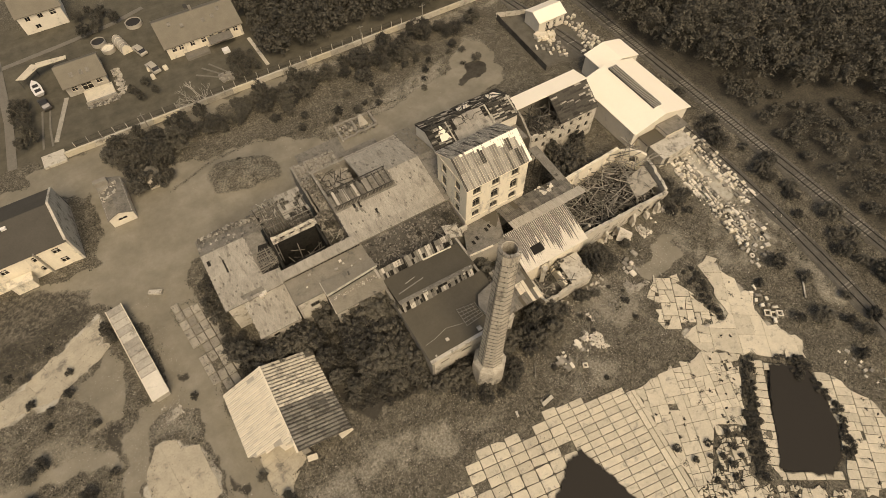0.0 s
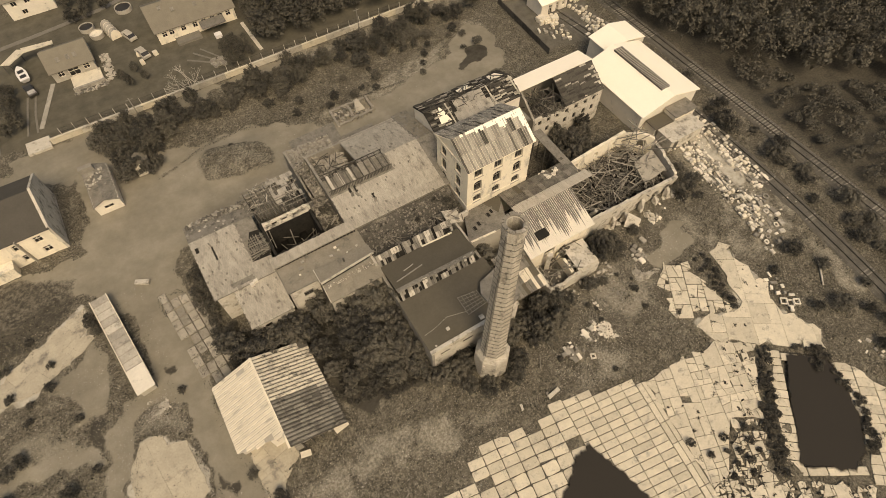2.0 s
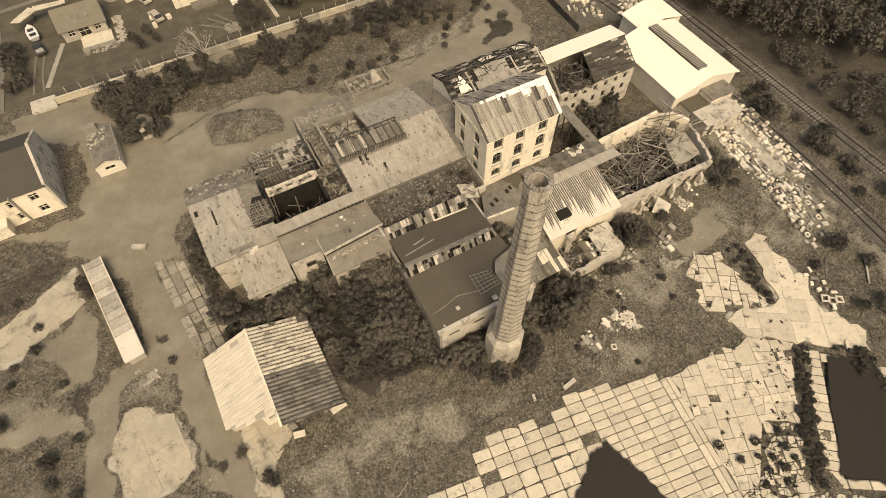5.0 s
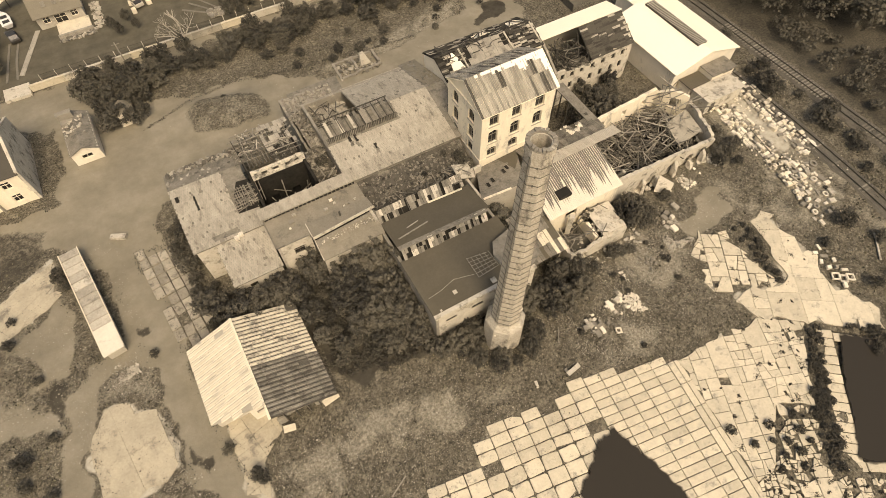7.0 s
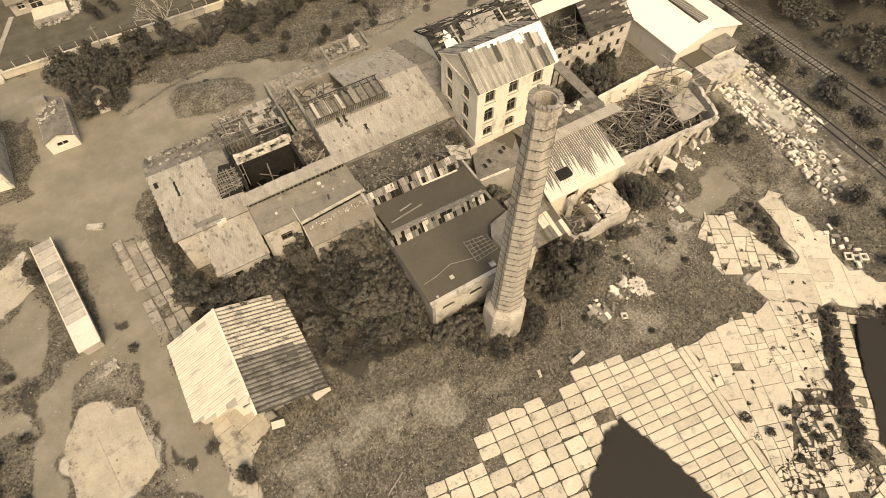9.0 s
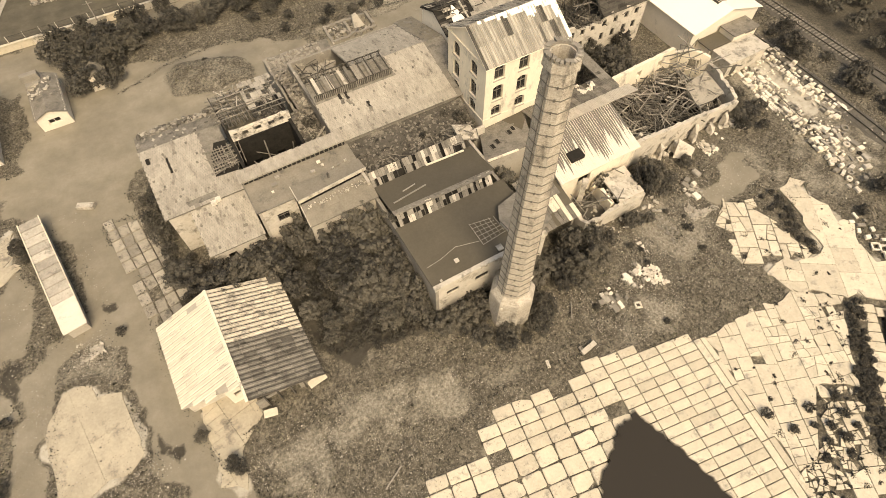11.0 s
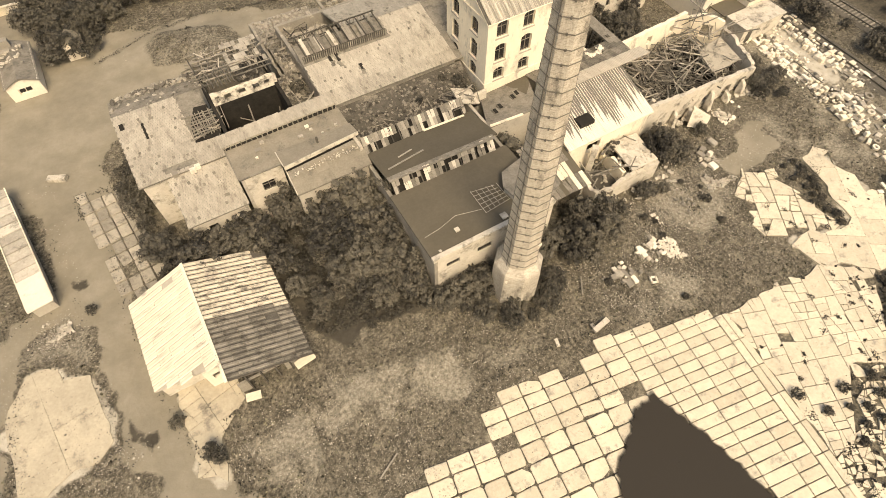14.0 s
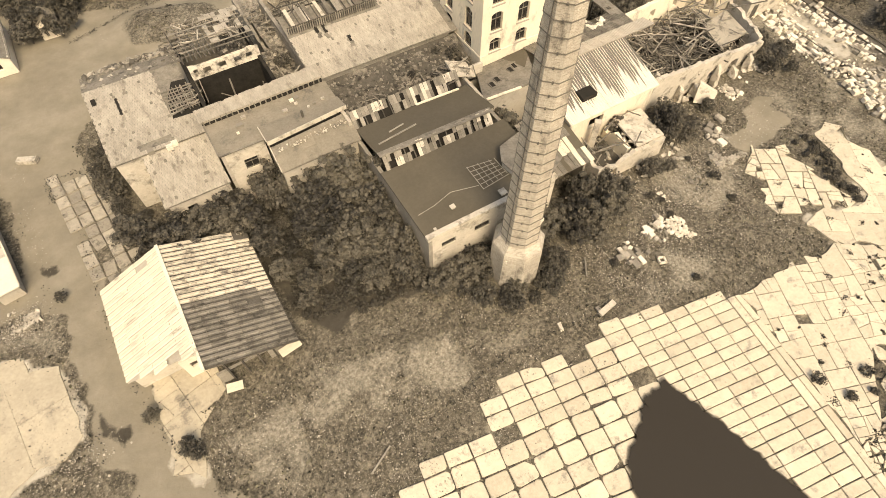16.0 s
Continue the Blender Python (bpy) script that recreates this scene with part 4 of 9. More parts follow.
# ---- low annexe at the foot of the tower ----
low = thing("annexe", (30, 40, 0), "low annexe with mossy flat roof and open hatches", "building")
bm = bmesh.new()
wall_mesh(bm, (27.0, 36.6), (33.9, 36.6), 0, 7.0, 0.35)
wall_mesh(bm, (27.0, 42.4), (27.0, 36.6), 0, 7.0, 0.35)
part("wall", bm, "plaster_dim", low)
bm = bmesh.new()
roof_slab(bm, (26.8, 36.4, 7.2), (34.0, 36.4, 7.1), (36.5, 42.4, 6.3), (29.6, 42.4, 6.1), 0.2)
part("roof", bm, "felt_light", low, "mossy flat roof")
for x, y in ((28.9, 38.0), (29.9, 38.5), (32.2, 39.2), (33.0, 39.6)):
    bm = bmesh.new()
    z = 7.2 - 0.17 * (y - 36.4)
    bx(bm, x, x + 0.6, y, y + 0.9, z - 0.15, z + 0.1)
    hatch = part("hatch", bm, "timber", low)
    # dark pad on the hatch, painted as shade in its opening; no glass
    bm = bmesh.new()
    bx(bm, x + 0.08, x + 0.52, y + 0.08, y + 0.82, z + 0.1, z + 0.12)
    part("pane", bm, "dark", hatch)
# dark sheet at the tower foot; the shade lying there is in its colour
bm = bmesh.new()
roof_slab(bm, (34.2, 39.2, 6.8), (36.0, 41.0, 6.5), (36.4, 42.4, 6.38), (33.2, 42.4, 6.25), 0.1)
part("roof", bm, "felt", low, "dark ground patch with its shade put into the colour")
bm = bmesh.new()
beam(bm, (27.2, 36.5, 7.3), (31.5, 36.2, 7.3), 0.3, 0.12)
part("board", bm, "plaster", low, "pale edging board")
bm = bmesh.new()
wall_mesh(bm, (25.8, 41.6), (30.0, 41.6), 0, 7.4, 0.4, [(1.6, 1.3, 5.4, 7.0)])
prism(bm, [(25.8, 41.0, 7.9), (28.4, 40.6, 7.0), (28.6, 43.0, 7.2), (26.0, 43.4, 8.2)], (0, 0, -0.2))
part("broken_porch", bm, "plaster_old", low, "broken pale wall with a tilted slab")
beam_pile(low, 22, 25, 28.6, 40.6, 43.4, 7.0, 8.0, "timber", 14, (1.0, 2.6), steep=0.5)

# ---- tiled hall with roof monitor ----
mh = thing("long_hall", (20, 56, 0), "long hall with worn slate roof and stripped roof monitor", "building")
MX0, MX1, MY0, MY1, ME, MR, MYR = 12.2, 29.2, 47.7, 65.2, 8.4, 10.7, 56.6
# dark brick colour on the walls carries the shade below the eaves
for a, b in (((MX0, MY0), (MX1, MY0)), ((MX1, MY0), (MX1, MY1)), ((MX1, MY1), (MX0, MY1)), ((MX0, MY1), (MX0, MY0))):
    bm = bmesh.new()
    wall_mesh(bm, a, b, 0, ME - 0.15, 0.4)
    part("wall", bm, "brick", mh)
bm = bmesh.new()
roof_slab(bm, (MX0 - 0.2, MY0 - 0.3, ME), (MX1 + 0.1, MY0 - 0.3, ME - 0.1), (MX1 + 0.1, MYR, MR), (MX0 - 0.2, MYR, MR), 0.15)
roof_slab(bm, (MX0 + 6.5, MY1 + 0.3, 8.0), (MX0 + 6.5, MYR + 0.02, MR), (MX1 + 0.1, MYR + 0.02, MR), (MX1 + 0.1, MY1 + 0.3, 8.0), 0.15)
roof_slab(bm, (29.32, 51.6, 9.4), (32.3, 51.6, 9.4), (32.3, MYR, MR), (29.32, MYR, MR), 0.15)
roof_slab(bm, (29.32, 66.0, 8.0), (29.32, MYR + 0.02, MR), (32.3, MYR + 0.02, MR), (32.3, 66.0, 8.0), 0.15)
roof_slab(bm, (29.32, 47.4, 8.25), (30.15, 47.4, 8.25), (30.15, 51.58, 9.4), (29.32, 51.58, 9.4), 0.15)
mroof = part("roof", bm, "felt_light", mh, "worn roof surface with slipped slates")
hole = lambda i, j, r: not ((0.17 < i < 0.2 and 0.5 < j < 0.72) or (0.22 < i < 0.245 and 0.46 < j < 0.68) or (0.34 < i < 0.36 and 0.28 < j < 0.42) or (i < 0.65 and 0.66 < j < 1) or r.random() < 0.02)
slate_roof(mroof, (MX0 - 0.2, MY0 - 0.3, ME + 0.02), (MX1 - MX0 + 0.3, 0, -0.05), (0, MYR - MY0 + 0.3, MR - ME), 0.25, 0.42, "slate", hole, seed=21)
slate_roof(mroof, (32.2, 65.9, 8.06), (-2.7, 0, 0), (0, MYR - 66.0, MR - 8.0), 0.4, 0.7, "felt_brown", lambda i, j, r: r.random() > 0.3, cap=0, seed=122)
slate_roof(mroof, (MX1 + 0.1, MY1 + 0.3, 8.02), (-10.5, 0, 0), (0, MYR - MY1 - 0.3, MR - 8.0), 0.4, 0.7, "slate", lambda i, j, r: r.random() > 0.04, cap=0, seed=22)
# dark plates laid on the roof, painted as shade in slate gaps
for x, y, l in ((15.1, 53.0, 1.7), (16.0, 52.7, 1.7), (18.0, 50.6, 1.1)):
    bm = bmesh.new()
    z = ME + (MR - ME) * (y - MY0) / (MYR - MY0)
    k = (MR - ME) / (MYR - MY0)
    prism(bm, [(x, y, z + 0.06), (x + 0.38, y, z + 0.06), (x + 0.38, y + l, z + 0.06 + k * l), (x, y + l, z + 0.06 + k * l)], (0, 0, -0.1))
    part("roof_gap", bm, "dark", mh, "dark plate painted as the shade in a gap of the slates")
mon = part("monitor", (lambda bm: (bx(bm, 12.3, 22.9, 53.9, 57.3, 9.9, 10.2), bm)[1])(bmesh.new()), "floor_dark", mh, "stripped roof monitor with bare battens and a few boards")
sheet_roof(mon, (12.4, 54.2, 10.7), (10.4, 0, 0), (0, 2.6, 0.35), 0.45, 2.6, "timber", lambda i, j, r: (2 if r.random() < 0.3 else 1) if r.random() < 0.42 else 0, name="board", seed=9, jitter=0.03, alt="plaster_old")
for y, z in ((53.85, 10.9), (57.2, 11.4)):
    for zz in (z, z - 0.75):
        bm = bmesh.new()
        beam(bm, (12.2, y, zz), (23.0, y, zz), 0.12, 0.12)
        part("rail", bm, "timber_dark", mon)
bm0 = bmesh.new()
bx(bm0, -0.05, 0.05, -0.05, 0.05, 0, 0.95)
stud = mesh_of("stud", bm0, "timber")
for k in range(42):
    x = 12.3 + 10.6 * k / 41
    piece("stud", stud, mon, Matrix.Translation((x, 53.8, 10.0)))
    if k % 2:
        piece("stud", stud, mon, Matrix.Translation((x, 57.2, 10.6)))
for k in range(10):
    bm = bmesh.new()
    x = 12.6 + 1.12 * k
    beam(bm, (x, 53.85, 10.95), (x, 57.2, 11.45), 0.1, 0.14)
    part("rafter", bm, "timber_dark", mon)
bm = bmesh.new()
bx(bm, 32.32, 49.4, 51.6, 55.2, 8.6, 8.9)
part("flat_roof", bm, "felt_light", mh, "dirty flat roof in the gap behind the tower")
# ruined back rooms of the long hall
bm = bmesh.new()
bx(bm, 10.2, 18.4, 64.2, 69.8, 6.2, 6.5)
bx(bm, 10.4, 18.3, 57.6, 64.1, 6.5, 6.7)
part("floor", bm, "felt_light", mh, "dusty roof of the ruined back rooms")
for a, b in (((10.2, 57.6), (10.2, 69.8)), ((18.4, 69.8), (10.2, 69.8)), ((10.2, 64.1), (18.4, 64.1))):
    bm = bmesh.new()
    wall_mesh(bm, a, b, 0, 6.2, 0.35, (), 0, ragged(lambda s: 6.35, 0.5, 31, 0.8))
    part("wall", bm, "brick", mh)
rubble_heap("debris", 13.6, 18.4, 57.8, 64.2, 6.8, 260, 0.6, "plank", mh, "", 28)
beam_pile(mh, 30, 13, 18, 58, 64, 6.9, 8.0, "timber_dark", 30, (1.4, 3.4), steep=0.25)
rubble_heap("debris", 10.5, 14, 57.6, 66, 6.65, 260, 0.5, "rubble", mh, "", 8)
rubble_heap("debris", 10.6, 18.2, 64.4, 69.6, 6.5, 240, 0.45, "plank", mh, "splintered boards", 18)
bm = bmesh.new()
prism(bm, [(9.12, 49, 0), (12.1, 49, 0), (12.1, 49, 5.0), (9.12, 49, 5.4)], (0, 8.5, 1.2))
part("rubble_fill", bm, "rubble_dark", mh, "rubble filled gap between the buildings")
rubble_heap("debris", 9.2, 12.1, 49, 57.5, lambda x, y: 5.3 + 0.14 * (y - 49), 330, 0.55, "rubble", mh, "", 19)
beam_pile(mh, 26, 9.6, 11.8, 49.6, 57, 5.6, 6.9, "plank", 20, (1.0, 2.6), steep=0.3)
beam_pile(mh, 46, 10.6, 14.0, 58, 65, 6.9, 7.8, "timber", 15, (1.0, 2.4), steep=0.25)

# ---- left complex: slate roof, gutted house, two annexes ----
lh = thing("slate_house", (-5, 54, 0), "low works house with worn slate roof, partly collapsed", "building")
for a, b in (((-9.5, 62), (-9.5, 48.1)), ((-9.5, 48.1), (-6.8, 48.1)), ((0.4, 62), (-9.5, 62))):
    bm = bmesh.new()
    wall_mesh(bm, a, b, 0, 6.9, 0.4)
    part("wall", bm, "plaster_old", lh)
bm = bmesh.new()
roof_slab(bm, (-9.8, 47.7, 7.15), (0.2, 47.7, 7.15), (0.2, 58.2, 8.5), (-9.8, 58.2, 8.5), 0.14)
roof_slab(bm, (-9.8, 62.3, 7.5), (-9.8, 58.22, 8.5), (1.0, 58.22, 8.5), (1.0, 62.3, 7.5), 0.14)
lroof = part("roof", bm, "felt_light", lh, "weathered roof deck")
slate_roof(lroof, (-9.8, 47.7, 7.17), (10.0, 0, 0), (0, 10.5, 1.35), 0.26, 0.42, "slate", lambda i, j, r: not ((0.04 < i < 0.1 and 0.78 < j < 0.88) or (0.26 < i < 0.29 and 0.55 < j < 0.83) or (i > 0.72 and j > 0.32 and i + j > 1.15) or (0.3 < i < 0.62 and 0.02 < j < 0.12) or r.random() < 0.025), seed=23)
slate_roof(lroof, (1.0, 62.3, 7.52), (-10.8, 0, 0), (0, -4.08, 0.98), 0.36, 0.62, "felt_light", lambda i, j, r: r.random() > 0.12, cap=0, seed=24)
# dark plates on the slates, coloured as the shade inside gaps
for x, y, w_, l in ((-9.3, 56.0, 0.45, 0.9), (-7.1, 53.6, 0.25, 2.4)):
    bm = bmesh.new()
    z = 7.2 + 0.1286 * (y - 47.7)
    prism(bm, [(x, y, z + 0.05), (x + w_, y, z + 0.05), (x + w_, y + l, z + 0.05 + 0.1286 * l), (x, y + l, z + 0.05 + 0.1286 * l)], (0, 0, -0.1))
    part("roof_gap", bm, "dark", lh, "dark plate painted as the shade in a gap of the slates")
rubble_heap("debris", -9.6, 0.8, 61.2, 62.4, 7.75, 160, 0.5, "rubble", lh, "crumbled masonry along the rear eave", 25)
rubble_heap("debris", -9.6, 0.6, 58.4, 61.5, lambda x, y: 8.5 - 0.24 * (y - 58.2), 50, 0.35, "rubble", lh, "", 26)
bm = bmesh.new()
wall_mesh(bm, (-6.7, 42.2), (-0.5, 42.2), 0, 4.9, 0.35, [(2.0, 1.0, 2.6, 3.8)])
part("wall", bm, "plaster_old", lh, "low lean-to wall with an empty window")
bm = bmesh.new()
wall_mesh(bm, (-6.7, 47.9), (-6.7, 42.2), 0, 5.0, 0.35)
part("wall", bm, "plaster_old", lh)
bm = bmesh.new()
roof_slab(bm, (-7.0, 41.8, 5.15), (-0.35, 41.8, 5.15), (-0.2, 48.4, 7.0), (-6.9, 48.4, 7.0), 0.14)
l2 = part("lean_to_roof", bm, "felt_light", lh, "lean-to roof of worn slates")
slate_roof(l2, (-7.0, 41.8, 5.17), (6.7, 0, 0), (0, 6.6, 1.85), 0.28, 0.42, "slate", lambda i, j, r: r.random() > 0.05, cap=200, seed=27)
for x, y in ((-4.4, 47.2), (-3.8, 47.5), (-6.2, 47.6)):
    bm = bmesh.new()
    bx(bm, x, x + 0.6, y, y + 0.5, 6.9, 7.35)
    part("block", bm, "block", lh)
# broken battens beside the gutted court
bm0 = bmesh.new()
bx(bm0, -0.05, 0.05, 0, 3.6, 0, 0.09)
bat = mesh_of("batten", bm0, "timber")
for k in range(13):
    piece("batten", bat, lroof, Matrix.Translation((-2.6 + 0.33 * k, 51.0 + 0.12 * (k % 3), 7.75)) @ Euler((0.12, 0, random.uniform(-0.06, 0.06))).to_matrix().to_4x4())
for k in range(8):
    piece("batten", bat, lroof, Matrix.Translation((-2.6, 51.2 + 0.45 * k, 7.8 + 0.06 * k)) @ Euler((0, -0.03, -1.55 + random.uniform(-0.08, 0.08))).to_matrix().to_4x4())
# near-black plate below the battens takes the place of shade
bm = bmesh.new()
prism(bm, [(-2.6, 50.7, 7.6), (0.3, 50.5, 7.58), (0.3, 55.4, 8.21), (-1.2, 55.6, 8.23), (-2.3, 53.4, 7.95)], (0, 0, 0.03))
part("roof_gap", bm, "dark", lh, "dark plate painted as the shade under bare battens")
beam_pile(lroof, 16, -2.5, 1.2, 50.5, 53.5, 7.9, 8.4, "timber", 29, (1.2, 2.6))

gut = thing("gutted_house", (4.5, 55, 0), "gutted roofless house with bare rafters above a dark court", "building")
GW = [(1.0, 0.5, 8.9, 9.5), (2.2, 0.8, 8.6, 9.4), (3.9, 0.8, 8.6, 9.4), (5.6, 0.8, 8.6, 9.4), (6.9, 0.7, 8.7, 9.4)]
# walls round the court are painted near-black as the shade down there
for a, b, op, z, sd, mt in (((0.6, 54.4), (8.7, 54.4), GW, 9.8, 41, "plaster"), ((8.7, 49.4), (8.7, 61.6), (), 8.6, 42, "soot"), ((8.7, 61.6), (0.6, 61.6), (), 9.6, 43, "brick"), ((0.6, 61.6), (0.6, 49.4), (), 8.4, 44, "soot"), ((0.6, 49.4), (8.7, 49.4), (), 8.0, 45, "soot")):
    bm = bmesh.new()
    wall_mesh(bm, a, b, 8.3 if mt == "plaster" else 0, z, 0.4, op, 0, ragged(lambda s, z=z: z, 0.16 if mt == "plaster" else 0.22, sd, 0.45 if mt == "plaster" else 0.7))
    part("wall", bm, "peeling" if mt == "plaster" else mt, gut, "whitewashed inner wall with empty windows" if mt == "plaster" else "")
bm = bmesh.new()
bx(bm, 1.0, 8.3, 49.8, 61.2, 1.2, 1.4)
part("floor", bm, "soot", gut, "court floor painted near-black as shade")
bm = bmesh.new()
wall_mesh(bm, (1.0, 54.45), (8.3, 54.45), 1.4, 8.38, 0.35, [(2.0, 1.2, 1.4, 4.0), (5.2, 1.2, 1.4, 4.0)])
part("wall", bm, "soot", gut, "lower wall painted near-black as the court's shade")
# added slab whose dark colour stands for the shaded void under the rafters
bm = bmesh.new()
bx(bm, 5.0, 8.3, 55.0, 61.2, 7.6, 7.75)
part("ceiling_deck", bm, "floor_dark", gut, "upper floor slab, dark in place of the void's shade under the rafters")
rubble_heap("debris", 5.0, 8.3, 55, 61.2, 7.75, 110, 0.5, "rubble", gut, "", 46)
bm0 = bmesh.new()
bx(bm0, -0.06, 0.06, 0, 6.6, 0, 0.14)
raf = mesh_of("rafter", bm0, "timber_dark")
for k in range(17):
    piece("rafter", raf, gut, Matrix.Translation((0.8 + 0.48 * k, 54.6, 10.35 + 0.15 * random.random())) @ Euler((-0.02, 0, random.uniform(-0.05, 0.05))).to_matrix().to_4x4())
bm0 = bmesh.new()
bx(bm0, 0, 7.9, -0.05, 0.05, 0, 0.09)
lath = mesh_of("lath", bm0, "timber")
for k in range(9):
    piece("lath", lath, gut, Matrix.Translation((0.6 + random.uniform(-0.4, 0.5), 55.4 + 0.75 * k, 10.55)) @ Euler((0, random.uniform(-0.02, 0.02), random.uniform(-0.04, 0.04))).to_matrix().to_4x4())
sheet_roof(gut, (4.4, 56.4, 10.5), (4.4, 0, 0), (0, 5.0, 0.1), 0.5, 0.8, "slate", lambda i, j, r: r.random() < 0.5 + 0.4 * (j - 0.3), name="roof_board", seed=47, jitter=0.06)
beam_pile(gut, 34, 1.4, 8.4, 57, 61.6, 10.0, 10.7, "plank", 48, (0.8, 2.2), steep=0.12)
beam_pile(gut, 30, 0.2, 2.2, 58.6, 62, 8.4, 9.6, "timber", 38, (0.8, 2.2), steep=0.15, main=0.1)
beam_pile(gut, 12, 1.5, 8, 50, 54, 1.6, 7.5, "timber", 49, (3, 6), steep=0.9)

ann = thing("annexe", (4, 44, 0), "single-storey annexe with flat brown felt roof and pale ridge strip", "building")
bm = bmesh.new()
wall_mesh(bm, (-0.1, 42.6), (4.4, 42.6), 0, 8.1, 0.35, [(2.6, 1.5, 5.0, 6.4)])
w = part("wall", bm, "plaster_old", ann, "pale plaster wall with one boarded window")
window_set(w, (-0.1, 42.6), (4.4, 42.6), [(2.6, 1.5, 5.0, 6.4)], 0.35, 0, "timber")
bm = bmesh.new()
wall_mesh(bm, (-0.1, 48.4), (-0.1, 42.6), 0, 8.1, 0.35)
part("wall", bm, "plaster_dim", ann)
bm = bmesh.new()
wall_mesh(bm, (13.0, 40.0), (13.0, 47.6), 0, 8.1, 0.35)
part("wall", bm, "plaster_dim", ann)
bm = bmesh.new()
prism(bm, [(-0.2, 42.4, 8.2), (4.5, 42.4, 8.2), (4.5, 44.0, 8.24), (13.1, 43.8, 8.24), (13.1, 47.0, 8.4), (-0.2, 47.0, 8.4)], (0, 0, -0.15))
part("roof", bm, "felt_brown", ann, "flat weathered brown felt roof")
for p, q, hw in (((-0.25, 42.4, 8.26), (-0.25, 47.0, 8.46), 0.16), ((-0.2, 42.36, 8.24), (4.4, 42.36, 8.24), 0.14)):
    bm = bmesh.new()
    beam(bm, p, q, hw, 0.12)
    part("roof_edge", bm, "felt_light", ann)
bm = bmesh.new()
roof_slab(bm, (-0.5, 46.9, 9.0), (12.9, 46.9, 9.2), (12.9, 48.5, 9.5), (-0.5, 48.5, 9.3), 0.2)
strip = part("ridge_roof", bm, "slate", ann, "narrow pale slate roof strip")
slate_roof(strip, (-0.5, 46.9, 9.02), (13.4, 0, 0.2), (0, 1.6, 0.3), 0.36, 0.55, "slate", lambda i, j, r: r.random() > 0.04, seed=51)
# solid near-black box; its colour stands for shade in the open clerestory
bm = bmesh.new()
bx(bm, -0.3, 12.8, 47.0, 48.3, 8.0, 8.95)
part("clerestory", bm, "dark", ann, "dark box painted as shade in the open clerestory below the strip roof")
for k in range(22):
    bm = bmesh.new()
    x = -0.2 + 0.6 * k
    bx(bm, x, x + 0.12, 46.9, 47.0, 8.3, 9.05)
    part("post", bm, "timber", ann)
bm = bmesh.new()
wall_mesh(bm, (4.6, 39.0), (13.0, 39.0), 0, 6.6, 0.35, [(1.2, 1.0, 2.4, 4.0)])
part("wall", bm, "plaster_dim", ann, "pale stained front wall")
bm = bmesh.new()
wall_mesh(bm, (4.6, 43.9), (4.6, 39.0), 0, 6.7, 0.35)
part("wall", bm, "plaster_dim", ann, "pale stained wall below the mossy roof")
bm = bmesh.new()
roof_slab(bm, (4.5, 38.7, 6.75), (13.15, 38.7, 6.85), (13.3, 42.0, 7.95), (4.6, 41.35, 7.85), 0.15)
br = part("roof", bm, "felt_light", ann, "mossy grey felt slope, patched and crumbling along its top")
sheet_roof(br, (4.5, 38.7, 6.79), (8.65, 0, 0.1), (0, 2.7, 0.92), 1.44, 1.35, "felt_brown", None, name="felt_sheet", seed=52, gap=0.01, jitter=0.003)
rubble_heap("debris", 4.9, 13.0, 40.5, 41.2, lambda x, y: 7.62 + 0.036 * (x - 4.9), 90, 0.16, "plaster_old", ann, "crumbled render along the top of the slope", 53)
bm = bmesh.new()
roof_slab(bm, (4.4, 41.43, 8.66), (13.3, 42.13, 8.74), (13.2, 44.1, 8.4), (4.4, 44.1, 8.4), 0.1)
part("roof", bm, "felt_brown", ann, "narrow felt roof behind the clerestory")
bm = bmesh.new()
prism(bm, [(4.4, 41.3, 8.22), (13.3, 42.0, 8.3), (13.3, 42.12, 8.3), (4.4, 41.42, 8.22)], (0, 0, 0.46))
part("fascia", bm, "plaster_old", ann, "pale flaking fascia board")
# near-black filling painted as the shade behind the fascia
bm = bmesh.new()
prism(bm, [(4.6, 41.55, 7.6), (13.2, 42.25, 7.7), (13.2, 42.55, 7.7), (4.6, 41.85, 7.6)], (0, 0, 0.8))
part("clerestory", bm, "dark", ann, "dark box painted as shade in the open clerestory under the fascia")
for p, q in (((4.45, 38.7, 6.82), (4.5, 41.3, 7.9)), ((4.4, 41.5, 8.66), (4.4, 44.1, 8.42))):
    bm = bmesh.new()
    beam(bm, p, q, 0.1, 0.08)
    part("verge_board", bm, "plaster_old", ann, "pale verge board")
for x, y, z, a in ((3.4, 46.0, 8.38, 0.5), (8.6, 45.8, 8.36, 0.45), (9.2, 45.9, 8.36, 0.5), (8.9, 45.2, 8.33, 0.35), (7.4, 44.7, 8.3, 0.55), (2.6, 45.0, 8.33, 0.7), (2.3, 44.3, 8.3, 0.3), (10.6, 44.3, 8.3, 0.3), (11.6, 44.5, 8.3, 0.35), (9.9, 44.2, 8.28, 0.25)):
    bm = bmesh.new()
    bx(bm, x, x + a, y, y + a * 0.7, z - 0.05, z + 0.25 * a + 0.1)
    part("block", bm, "block", ann)
bm = bmesh.new()
tube(bm, 8.9, 43.0, 8.4, 9.3, 0.13, 0.13, 8)
part("vent_pipe", bm, "timber_dark", ann, "short dark vent pipe")

# ---- gable shed with sheet roof ----
shed = thing("shed", (-8, 31, 0), "gabled storage shed with pale and mossy corrugated roof", "shed")
SXL, SXR, SXM, SYN, SYF, SR, SEL, SER = -15.4, -0.9, -8.9, 23.7, 37.8, 5.3, 2.5, 2.1
bm = bmesh.new()
wall_mesh(bm, (-15.0, 37.6), (-15.0, 27.7), 0, 2.45, 0.25)
